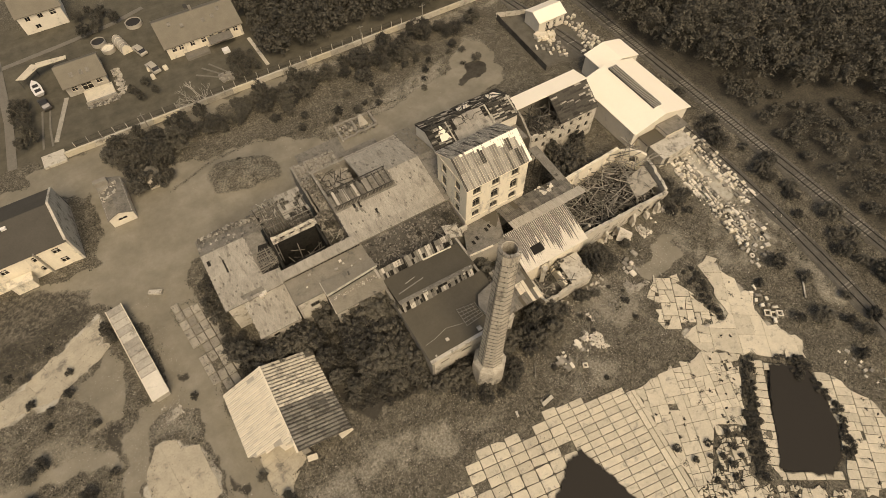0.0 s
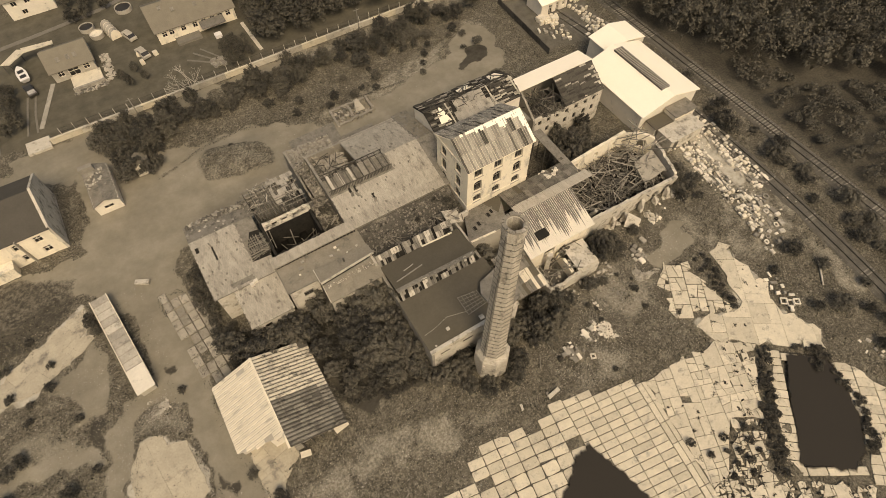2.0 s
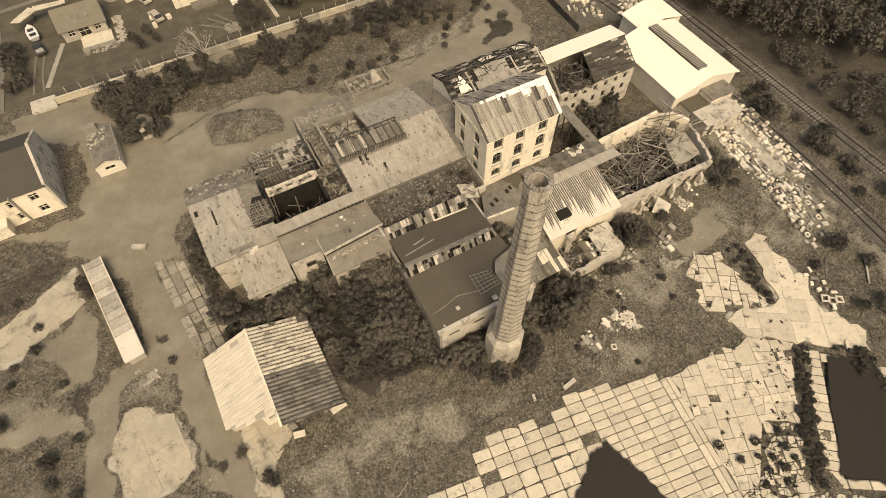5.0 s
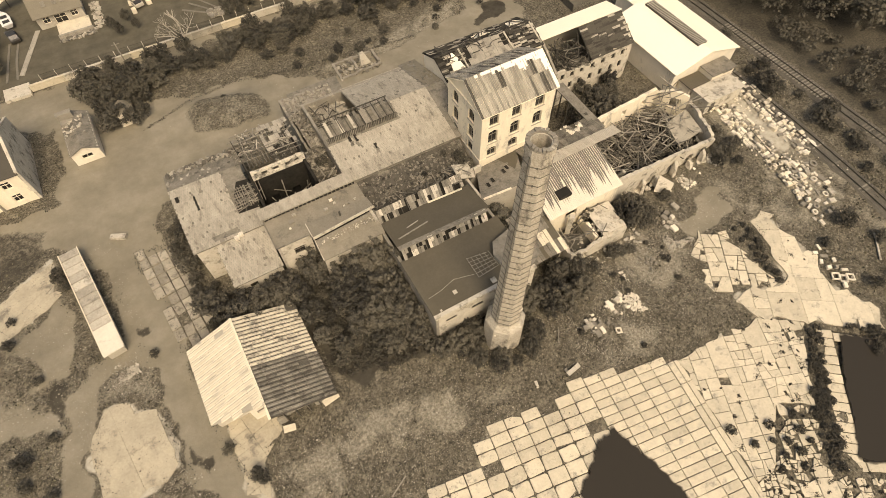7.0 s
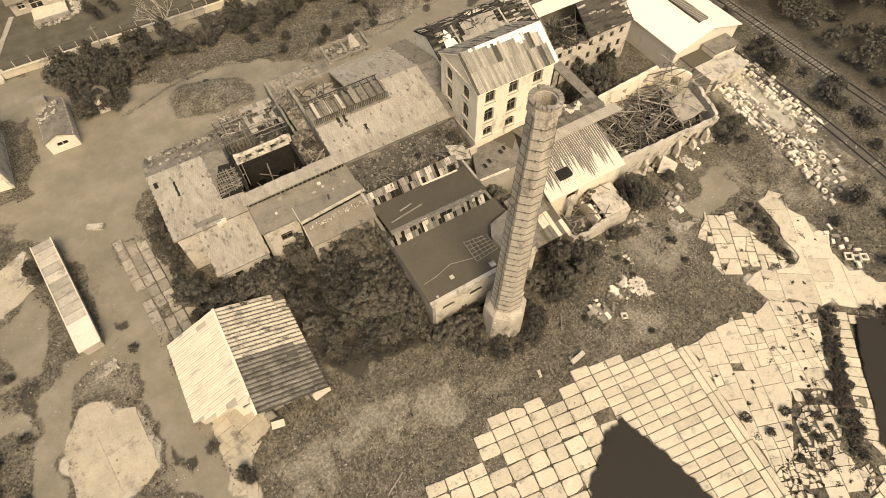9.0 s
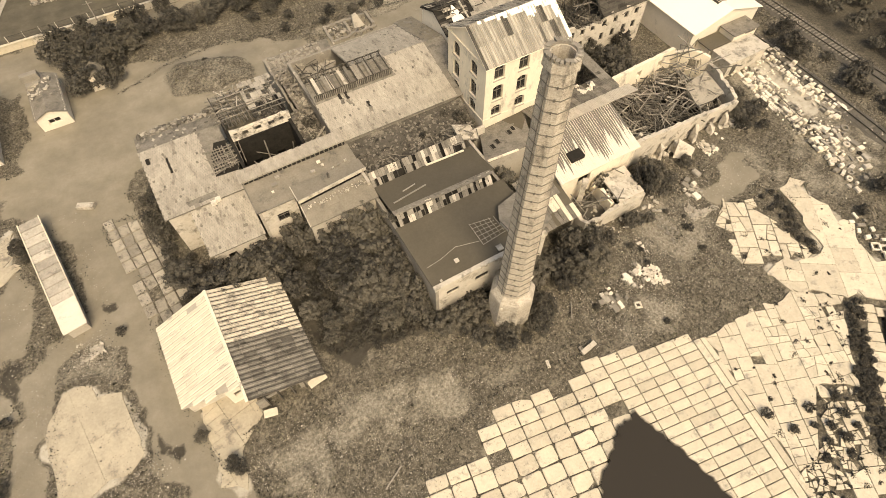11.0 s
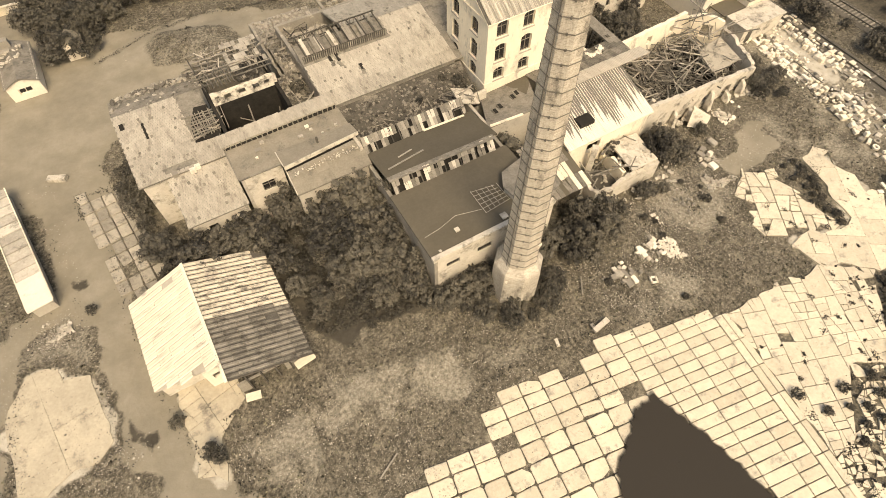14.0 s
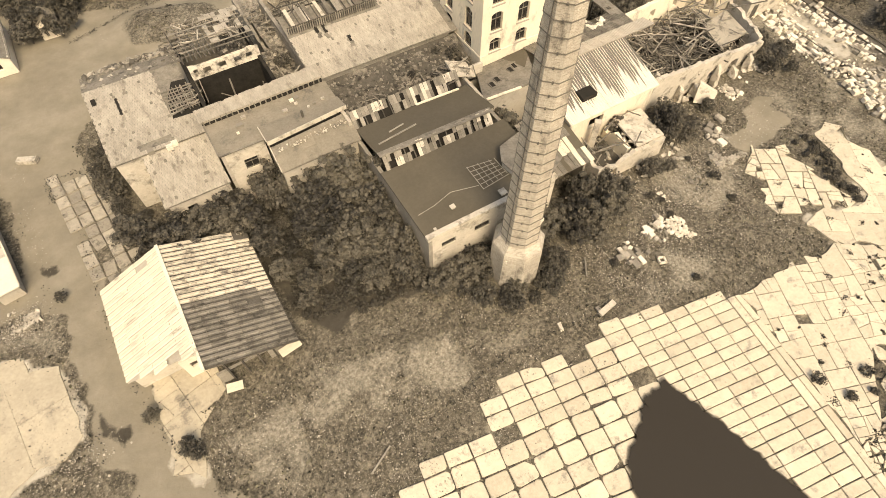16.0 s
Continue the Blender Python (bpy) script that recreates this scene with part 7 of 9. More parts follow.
cast_field(long_pad, PADS[1], 31, 7.0, 3.2, 12.0, 0.3, 0.0, "pad", 150, gap=0.02, lift=0.02, rough_edge=0.5)

# ---- railway ----
def track(x, y0, y1, bend, label, hide, seed):
    """A track along y: ballast bed, sleepers, two rails; hide: share of sleepers under weeds."""
    tr = thing("railway_track", (x, (y0 + y1) / 2, 0), label, "railway", kind="structure")
    r = random.Random(seed)
    f = lambda y: x + bend * ((y - 40) / 60) ** 2
    bm = bmesh.new()
    n = 24
    for k in range(n):
        a, b = y0 + (y1 - y0) * k / n, y0 + (y1 - y0) * (k + 1) / n
        prism(bm, [(f(a) - 2.0, a, -0.1), (f(a) + 2.0, a, -0.1), (f(a) + 1.4, a, 0.18), (f(a) - 1.4, a, 0.18)], (f(b) - f(a), b - a, 0))
    part("ballast", bm, "ballast", tr)
    bm0 = bmesh.new()
    bx(bm0, -1.25, 1.25, -0.13, 0.13, 0, 0.1)
    sl0 = mesh_of("sleeper", bm0, "sleeper")
    y = y0
    while y < y1:
        if hide(y, r):
            piece("sleeper", sl0, tr, Matrix.Translation((f(y), y, 0.17)))
        y += 0.66
    for o in (-0.75, 0.75):
        bm = bmesh.new()
        for k in range(n):
            a, b = y0 + (y1 - y0) * k / n, y0 + (y1 - y0) * (k + 1) / n
            prism(bm, [(f(a) + o - 0.05, a, 0.27), (f(a) + o + 0.05, a, 0.27), (f(a) + o + 0.04, a, 0.42), (f(a) + o - 0.04, a, 0.42)], (f(b) - f(a), b - a, 0))
        part("rail", bm, "steel", tr)


track(93.4, -30, 120, 0.0, "single railway track with concrete sleepers, partly overgrown", lambda y, r: not (23 < y < 28 or 54 < y < 64 or y > 84 or y < 6) and r.random() > 0.08, 3)
track(83.6, -30, 118, -6.0, "disused siding sunk in dirt and weeds", lambda y, r: r.random() < 0.12, 4)

# ---- scrap yard ----
def ring_mesh(name, r0, r1, h, material, n=12):
    bm = bmesh.new()
    for i in range(n):
        a, b = 2 * math.pi * i / n, 2 * math.pi * (i + 1) / n
        ca, sa, cb, sb = math.cos(a), math.sin(a), math.cos(b), math.sin(b)
        prism(bm, [(r0 * ca, r0 * sa, 0), (r1 * ca, r1 * sa, 0), (r1 * cb, r1 * sb, 0), (r0 * cb, r0 * sb, 0)], (0, 0, h))
    bmesh.ops.remove_doubles(bm, verts=bm.verts, dist=0.0004)
    return mesh_of(name, bm, material)


def worn_block(name, w, l, h, material, seed):
    r = random.Random(seed)
    bm = bmesh.new()
    vs = bx(bm, -w / 2, w / 2, -l / 2, l / 2, 0, h)
    for v in vs[4:]:
        v.co.x *= r.uniform(0.86, 1.0)
        v.co.y *= r.uniform(0.86, 1.0)
        v.co.z *= r.uniform(0.85, 1.1)
    bmesh.ops.bevel(bm, geom=bm.edges[:], offset=min(w, l, h) * 0.07, segments=1, affect="EDGES")
    return mesh_of(name, bm, material)


BLOCKS = [worn_block(("stone_block", "concrete_block", "stone_block", "masonry_block", "concrete_block")[k], w, l, h, "block", k) for k, (w, l, h) in enumerate(((0.9, 0.7, 0.6), (1.3, 0.9, 0.5), (0.6, 0.6, 0.7), (1.6, 0.6, 0.35), (0.8, 1.2, 0.4)))]
SACKS = [worn_block("filled_sack", w, l, h, "sheet_white", 20 + k) for k, (w, l, h) in enumerate(((1.0, 0.9, 0.8), (0.9, 0.8, 0.9)))]
TYRES = [ring_mesh("concrete_ring", 0.28, 0.55, 0.3, "block"), ring_mesh("tyre", 0.25, 0.5, 0.28, "tyre"), ring_mesh("concrete_ring", 0.4, 0.75, 0.4, "block")]
FRAMES = []
for k in range(2):
    bm = bmesh.new()
    a = 1.2 + 0.4 * k
    for x0, x1, y0, y1 in ((-a / 2, a / 2, -a / 2, -a / 2 + 0.25), (-a / 2, a / 2, a / 2 - 0.25, a / 2), (-a / 2, -a / 2 + 0.25, -a / 2, a / 2), (a / 2 - 0.25, a / 2, -a / 2, a / 2)):
        bx(bm, x0, x1, y0, y1, 0, 0.35)
    FRAMES.append(mesh_of("well_curb", bm, "block"))
NAMES = dict(stone_block=("worn pale stone block standing in the scrap yard", "block"), filled_sack=("bulging pale sack stacked in the yard", "sack"), concrete_ring=("pale concrete ring lying on the ground", "ring"), tyre=("old black tyre lying in the scrap yard", "tyre"), well_curb=("square pale concrete well curb lying flat", "curb"), concrete_block=("worn grey concrete block standing in the yard", "block"), masonry_block=("long pale masonry block in the scrap yard", "block"))


def strew(n, poly, kinds, seed, group, tight=0.0, z=0.0, turn=0.0, scale=(0.8, 1.3)):
    """Loose things lying inside a plan polygon, each an object of its own."""
    r = random.Random(seed)
    xs, ys = [p[0] for p in poly], [p[1] for p in poly]
    made = tries = 0
    taken = []
    while made < n and tries < n * 40:
        tries += 1
        x, y = r.uniform(min(xs), max(xs)), r.uniform(min(ys), max(ys))
        if not bool(inside(np.array(x), np.array(y), poly)) or any((x - a) ** 2 + (y - b) ** 2 < tight**2 for a, b in taken):
            continue
        taken.append((x, y))
        m = r.choice(kinds)
        ob = new(m.name.split(".")[0], m)
        s = r.uniform(*scale)
        ob.matrix_world = Matrix.Translation((x, y, z - 0.04)) @ Euler((r.gauss(0, 0.05), r.gauss(0, 0.05), turn + r.gauss(0, 0.18) + r.choice((0, 1.571)))).to_matrix().to_4x4() @ Matrix.Scale(s, 4)
        words, cat = NAMES[m.name.split(".")[0]]
        tagged(ob, words, cat, group)
        made += 1


def rows_of(poly, kinds, seed, group, step=0.95, turn=0.0, skip=0.2, scale=(0.5, 0.9)):
    """Stock set down in rows along the yard, with gaps of bare ground."""
    r = random.Random(seed)
    xs, ys = [p[0] for p in poly], [p[1] for p in poly]
    cx, cy = sum(xs) / len(xs), sum(ys) / len(ys)
    c, s = math.cos(turn), math.sin(turn)
    for i in range(-16, 17):
        wide = step * r.uniform(0.9, 1.1)
        for j in range(-30, 31):
            u, v = i * step * 1.12 + r.gauss(0, 0.08), j * wide + r.gauss(0, 0.1)
            x, y = cx + u * c - v * s, cy + u * s + v * c
            if not bool(inside(np.array(x), np.array(y), poly)) or r.random() < skip:
                continue
            m = r.choice(kinds)
            ob = new(m.name.split(".")[0], m)
            k = r.uniform(*scale)
            ob.matrix_world = Matrix.Translation((x, y, -0.03)) @ Euler((r.gauss(0, 0.03), r.gauss(0, 0.03), turn + r.gauss(0, 0.12) + r.choice((0, 1.571)))).to_matrix().to_4x4() @ Matrix.Diagonal((k, k * r.uniform(0.8, 1.2), k * r.uniform(0.7, 1.2), 1))
            tagged(ob, *NAMES[m.name.split(".")[0]], group)


stock = "scrap yard stock"
rows_of([(79.4, 23), (83.0, 22.4), (84.9, 41), (81.4, 41.5), (80.0, 31)], BLOCKS * 2 + SACKS, 151, stock, 0.72, -0.06, 0.05, (0.5, 0.85))
rows_of([(74.4, 38), (78.8, 36.8), (78.4, 33), (77.4, 29.5), (77.0, 25), (73.4, 25), (73.4, 30)], BLOCKS * 2 + SACKS, 152, stock, 0.7, -0.1, 0.1, (0.4, 0.85))
rows_of([(73.0, 25), (77.0, 24.6), (76.4, 20), (74.8, 16.6), (71.6, 17)], BLOCKS * 2 + SACKS + TYRES[:2], 168, stock, 0.7, -0.2, 0.16, (0.4, 0.85))
strew(58, [(76.6, 22), (79.6, 21), (77.6, 15), (74, 12.6), (70.6, 12), (72, 17)], BLOCKS * 2 + TYRES + FRAMES, 170, stock, 0.95, turn=-0.2, scale=(0.5, 1.0))
strew(14, [(66, 10), (65.2, 3), (67.4, 3.6), (68.2, 9.8)], FRAMES + BLOCKS, 171, "rubble along the siding", 0.9, turn=-0.5, scale=(0.5, 0.8))
strew(14, [(69, -6), (71, -16), (73, -16), (71, -5)], BLOCKS, 156, "rubble along the siding", 0.8, scale=(0.3, 0.7))
strew(24, [(34.6, 17.4), (37.5, 18.4), (38.4, 15.6), (35.4, 15)], BLOCKS[:3], 157, "tipped stone blocks", 0.3, scale=(0.25, 0.7))
strew(14, [(30.4, 16.6), (33.4, 17.4), (33.8, 15), (30.8, 14.4)], BLOCKS, 158, "tipped stone blocks", 0.4, scale=(0.4, 0.9))
strew(7, [(50, 23), (54, 26.6), (55, 25.6), (51.6, 22)], BLOCKS, 159, "fallen masonry", 0.7, scale=(0.5, 1.1))
strew(1, [(34.2, 13.6), (34.5, 13.6), (34.3, 13.9)], FRAMES[:1], 160, "", scale=(0.7, 0.7))
strew(4, [(14.5, 14), (15.2, 14), (24.4, 12.5), (27.4, 12.2)], BLOCKS[3:4], 161, "", 2.0, scale=(0.4, 0.8))
for x0, x1, y0, y1, nn, seed in ((48.4, 53.0, 19.4, 23.8, 620, 181), (37.4, 40.4, 14.2, 20.6, 420, 182), (58.4, 62.6, 26.8, 29.6, 240, 183), (-25.6, -21.8, 39.4, 41.8, 220, 184), (72.6, 83.6, 17, 39.5, 900, 185), (44, 48, 16.6, 21, 220, 186)):
    rubble_heap("crushed_rubble", x0, x1, y0, y1, 0.03, nn, 0.3, "block", None, "pale crushed rubble spread on the ground", seed, lambda x, y, q=seed: value_noise(np.array(x), np.array(y), 1.5, q) < 0.62)
yard_stock = "store yard stock"
rows_of([(73.2, 79), (75.8, 84), (79, 78), (78.6, 72.6), (76.2, 73.4)], BLOCKS + SACKS * 2, 162, yard_stock, 1.0, -0.3, 0.25, (0.6, 0.95))
rows_of([(84.4, 86.5), (88.6, 84), (88.4, 72.4), (81.6, 72.2), (84.2, 77)], BLOCKS + SACKS * 2, 163, yard_stock, 1.05, 0.2, 0.3, (0.6, 1.0))
strew(20, [(75.6, 83.0), (80, 81.4), (79, 80), (75, 81)], SACKS, 164, "store yard stock", 0.6)

# ---- store hut and fence at the far end ----
store = simple_house("store_hut", 76.8, 84.2, 83.0, 88.4, 3.1, 4.1, "x", "white", "white_wall", "small store hut with smooth white roof", [(2.6, 1.0, 0.1, 2.2), (4.6, 0.8, 0.1, 2.2), (6.4, 0.8, 0.9, 2.0)], "hut", 0.3)
yf = thing("yard_fence", (71, 82, 0), "dark plank fence round the store yard", "fence")
bm0 = bmesh.new()
bx(bm0, -0.05, 0.05, -0.85, 0.85, 0, 1.5)
fp = mesh_of("fence_panel", bm0, "timber_dark")
for k in range(12):
    piece("fence_panel", fp, yf, Matrix.Translation((70.6 + 0.09 * k, 72.6 + 1.75 * k, -0.03)) @ Matrix.Rotation(-0.05, 4, "Z"))
bm0 = bmesh.new()
bx(bm0, -1.2, 1.2, -0.05, 0.05, 0, 1.3)
fp2 = mesh_of("fence_panel", bm0, "plaster_old")
for k in range(4):
    piece("fence_panel", fp2, yf, Matrix.Translation((73 + 2.3 * k, 93.0 - 0.9 * k, -0.03)) @ Matrix.Rotation(-0.38, 4, "Z"))

# ---- houses beyond the wall ----
h1 = simple_house("family_house", -21.8, -13.4, 119.3, 127.7, 2.6, 4.8, "x", "tile_roof", "plaster_dim", "single-storey family house with grey roof and terrace", [(1.7, 1.3, 0.9, 2.1), (4.2, 2.2, 0.3, 2.1), (6.8, 1.3, 0.9, 2.1)])
for x in (-19.8, -17.8, -16.4):
    bm = bmesh.new()
    prism(bm, [(x, 120.6, 3.4), (x + 0.8, 120.6, 3.4), (x + 0.8, 121.6, 3.94), (x, 121.6, 3.94)], (0, -0.03, 0.08))
    part("roof_window", bm, "felt_light", h1)
bm = bmesh.new()
bx(bm, -19.0, -13.0, 114.9, 119.0, 0, 0.5)
part("terrace", bm, "slab", h1, "pale paved terrace")
bm = bmesh.new()
bx(bm, -19.2, -12.8, 114.4, 114.89, 0, 0.7)
part("terrace_wall", bm, "rubble", h1)
lt = thing("carport", (-25, 128, 0), "pale flat-roofed carport in an angle", "carport")
for q in ([(-30.2, 127.4, 2.6), (-28.6, 126.6, 2.6), (-24.6, 129.6, 2.7), (-26.4, 130.9, 2.7)], [(-25.4, 129.0, 2.75), (-19.4, 128.8, 2.75), (-19.3, 130.0, 2.75), (-25.6, 130.8, 2.75)]):
    bm = bmesh.new()
    prism(bm, q, (0, 0, -0.15))
    part("roof", bm, "slab", lt)
for x, y in ((-29.9, 127.5), (-28.7, 126.9), (-26.3, 130.5), (-19.8, 129.0), (-19.6, 129.8)):
    bm = bmesh.new()
    beam(bm, (x, y, 0), (x, y, 2.55), 0.15, 0.15)
    part("post", bm, "timber_dark", lt)
h2 = simple_house("row_house", 0.4, 17.9, 119.8, 131.0, 3.2, 6.0, "x", "tile_roof", "plaster", "long pale row house with grey tiled roof and garden terraces", [(s, 1.1, 1.4, 2.6) for s in (1.6, 3.2, 5.8, 10.4, 12.4, 16.0)] + [(8.4, 1.1, 1.3, 2.6), (14.2, 1.1, 0.3, 2.6)])
for x, y in ((3.0, 121), (5.4, 120), (8.0, 123.5), (10.2, 119.6), (12.4, 119.8), (14.2, 121.0), (16.4, 124)):
    bm = bmesh.new()
    y += 2.6
    z = 3.12 + 3.05 * (y - 119.4) / 6.0
    prism(bm, [(x, y, z + 0.04), (x + 0.8, y, z + 0.04), (x + 0.8, y + 0.9, z + 0.5), (x, y + 0.9, z + 0.5)], (0, -0.03, 0.08))
    part("roof_window", bm, "felt_light" if y < 124.6 else "paint_dark", h2)
bm = bmesh.new()
roof_slab(bm, (3.6, 117.4, 0.5), (9.0, 117.4, 0.5), (9.0, 119.7, 0.55), (3.6, 119.7, 0.55), 0.6)
part("patio", bm, "path", h2, "paved patio before the house")
bm = bmesh.new()
roof_slab(bm, (9.6, 117.2, 2.1), (15.0, 117.2, 2.1), (15.0, 119.7, 2.4), (9.6, 119.7, 2.4), 0.12)
part("veranda_roof", bm, "rust", h2, "dark veranda roof with a pale table below")
bm = bmesh.new()
bx(bm, 11.4, 12.9, 115.2, 116.6, 0.0, 0.75)
part("garden_table", bm, "paint_white", h2)
bm = bmesh.new()
beam(bm, (9.2, 126.2, 4.6), (9.2, 126.2, 6.9), 0.6, 0.6)
part("roof_chimney", bm, "brick", h2)
h0 = simple_house("corner_house", -26.0, -16.4, 146.6, 155.0, 4.6, 6.6, "x", "tile_roof", "white_wall", "two-storey plastered house with grey roof and square windows", [(2.0, 1.2, 2.9, 4.0), (4.8, 1.2, 2.9, 4.0), (7.6, 1.4, 2.8, 4.0), (3.2, 1.2, 0.7, 1.8)])

# gardens: pools, greenhouse, paths, boat, cars
def pool(x, y, r, material, label):
    p = thing("round_pool", (x, y, 0), label, "pool")
    rim = ring_mesh("rim", r * 0.9, r, 0.9, "plaster_dim", 20)
    ob = new("rim", rim)
    ob.parent = p
    bm = bmesh.new()
    tube(bm, x, y, 0, 0.72, r * 0.9, r * 0.9, 20)
    part("water_surface", bm, material, p)


pool(-3.4, 137.2, 1.9, "water", "round above-ground pool with pale rim")
pool(-10.9, 130.6, 1.5, "plaster", "covered oval pool with pale cover")
pool(-12.3, 134.2, 1.6, "paint_dark", "round dark covered pool")
gh = thing("greenhouse", pose(-7.8, 130.0, 0, 0, 0, 12), "half-round greenhouse with clouded film", "greenhouse")
bm = bmesh.new()
prism(bm, [(1.2 * math.cos(a), 0, 2.0 * math.sin(a)) for a in np.linspace(0, math.pi, 9)], (0, 5.2, 0))
bm.transform(gh.matrix_world @ Matrix.Translation((0, -2.6, 0)))
part("shell", bm, "plaster_dim", gh)
for k in range(5):
    bm = bmesh.new()
    prism(bm, [(1.24 * math.cos(a), 0, 2.05 * math.sin(a)) for a in np.linspace(0, math.pi, 9)], (0, 0.08, 0))
    bm.transform(gh.matrix_world @ Matrix.Translation((0, -2.6 + 1.3 * k - 0.04, 0)))
    part("rib", bm, "plaster", gh)


def vehicle(x, y, turn, body, label, name="parked_car"):
    c = thing(name, pose(x, y, 0, 0, 0, turn), label, "car")
    m = c.matrix_world
    bm = bmesh.new()
    prism(bm, [(-0.85, -2.1, 0.35), (-0.85, 2.1, 0.35), (-0.85, 2.1, 0.8), (-0.85, 1.1, 0.95), (-0.85, -1.9, 0.95), (-0.85, -2.1, 0.8)], (1.7, 0, 0))
    bm.transform(m)
    part("body", bm, body, c)
    bm = bmesh.new()
    prism(bm, [(-0.72, 0.9, 0.94), (-0.72, 0.4, 1.45), (-0.72, -1.3, 1.45), (-0.72, -1.8, 0.94)], (1.44, 0, 0))
    bm.transform(m)
    cab = part("cabin", bm, "pane", c)
    bm = bmesh.new()
    bx(bm, -0.68, 0.68, -1.25, 0.35, 1.452, 1.49)
    bm.transform(m)
    part("roof", bm, body, cab)
    for px, py in ((-0.85, 1.35), (0.85, 1.35), (-0.85, -1.35), (0.85, -1.35)):
        w = ring_mesh("wheel", 0.12, 0.33, 0.2, "tyre", 10)
        ob = new("wheel", w)
        ob.parent = c
        ob.matrix_basis = Matrix.Translation((px - 0.1 * (1 if px > 0 else -1), py, 0.33)) @ Matrix.Rotation(math.pi / 2, 4, "Y")


vehicle(-26.9, 119.2, 12, "paint_dark", "small dark car parked on the garden drive")
vehicle(-3.9, 118.6, 15, "plaster_dim", "grey car parked on the lawn beside the house")
vehicle(-4.9, 126.2, 18, "plaster_dim", "grey car parked beside the greenhouse")
boat = thing("motor_boat", pose(-27.3, 124.6, 0, 0, 0, 8), "small white motor boat on a trailer", "boat")
bm = bmesh.new()
hull = [(-0.95, -2.6), (0.95, -2.6), (1.05, 0), (0.75, 1.7), (0, 3.0), (-0.75, 1.7), (-1.05, 0)]
a = [bm.verts.new((x * 0.55, y * 0.85, 0.45)) for x, y in hull]
b = [bm.verts.new((x, y, 1.35)) for x, y in hull]
bm.faces.new(a[::-1])
bm.faces.new(b)
for i in range(7):
    bm.faces.new((a[i], a[(i + 1) % 7], b[(i + 1) % 7], b[i]))
bm.transform(boat.matrix_world)
part("hull", bm, "paint_white", boat)
for y in (-1.3, 0.5):
    bm = bmesh.new()
    bx(bm, -0.6, 0.6, y - 0.5, y + 0.5, 1.352, 1.42)
    bm.transform(boat.matrix_world)
    part("cockpit", bm, "paint_dark", boat)
bm = bmesh.new()
bx(bm, -0.9, 0.9, -1.6, -1.3, 0, 0.46)
bx(bm, -0.08, 0.08, -2.0, 3.2, 0.3, 0.45)
bm.transform(boat.matrix_world)
part("trailer", bm, "iron", boat)
strew(3, [(-6, 114), (-2, 112), (-1, 120), (-5, 120)], SACKS, 165, "", 3.0)
for p, w_, label in (([(-27.1, 107.2), (-25.0, 113), (-22.6, 119.6)], 0.9, "pale gravel garden path"), ([(-29.7, 106.4), (-28.9, 112), (-27.9, 118)], 0.4, "worn wheel track on the garden drive"), ([(-27.9, 106.4), (-27.4, 112), (-26.4, 117.6)], 0.4, "worn wheel track on the garden drive"), ([(-36, 104), (-34.6, 118), (-34.0, 140)], 1.8, "pale field lane behind the gardens"), ([(3.6, 111.8), (9, 107.4)], 0.4, "narrow pale garden path"), ([(5.4, 113.4), (9.4, 108)], 0.4, "narrow pale garden path"), ([(7.2, 114), (10.4, 108.4)], 0.35, "narrow pale garden path"), ([(18.2, 118), (18.6, 106.6)], 0.8, "pale concrete garden path"), ([(-34, 137), (-20, 138.6), (-8, 140.4), (0, 143)], 1.3, "pale dirt lane")):
    bm = bmesh.new()
    for u, v in zip(p, p[1:]):
        beam(bm, (*u, 0.02), (*v, 0.02), w_, 0.08)
    bmesh.ops.transform(bm, matrix=Matrix.Identity(4), verts=bm.verts)
    single("garden_path", bm, "slab_old" if "gravel" in label or "concrete" in label else "path", label, "path", kind="structure")
rubble_heap("rockery", 7.8, 11, 106.2, 109, 0.0, 60, 0.7, "block", None, "pale stone rockery in a garden", 177)
for x0, x1, y0, y1, nn in ((-19.4, -12.6, 113.2, 114.3, 90), (-12.2, -10.6, 114.4, 123.6, 110)):
    rubble_heap("planting_bed", x0, x1, y0, y1, 0.0, nn, 0.55, "rubble", None, "stone-edged planting bed beside the terrace", nn)

# ---- poles, planks, small clutter ----
for x, y, h in ((38.6, 98.2, 7.5), (54.8, 99, 6.5), (-9.6, 98.6, 6.0)):
    p = thing("power_pole", (x, y, 0), "slim grey wooden power pole with crossarm", "pole")
    bm = bmesh.new()
    tube(bm, x, y, 0, h, 0.14, 0.1, 8)
    part("mast", bm, "timber", p)
    bm = bmesh.new()
    beam(bm, (x - 0.7, y, h - 0.4), (x + 0.7, y, h - 0.4), 0.1, 0.1)
    part("crossarm", bm, "timber", p)
for p, q, w_, words in (((76.6, 31, 0.1), (72.6, 24.4, 2.6), 0.12, "leaning rusty pole in the scrap yard"), ((73.2, 3.6, 0.1), (76.4, 7.2, 0.3), 0.25, "pale pole lying in weeds"), ((24.8, 12.2, 0.1), (26.8, 12.5, 0.2), 0.55, "broken concrete trough lying by the slabs"), ((26.4, 16.2, 0.12), (27.6, 18.0, 0.2), 0.14, "grey plank lying in the grass"), ((-0.8, 10.6, 0.1), (1.6, 11.8, 0.15), 0.14, "grey plank lying in the grass"), ((-20.6, 62.6, 0.1), (-18.6, 61.4, 0.3), 0.8, "pale broken concrete kerb by the road")):
    bm = bmesh.new()
    beam(bm, p, q, w_, w_ * 0.7)
    single("loose_beam" if w_ < 0.5 else "concrete_trough", bm, "plaster_old" if w_ > 0.2 else "timber", words, "debris")

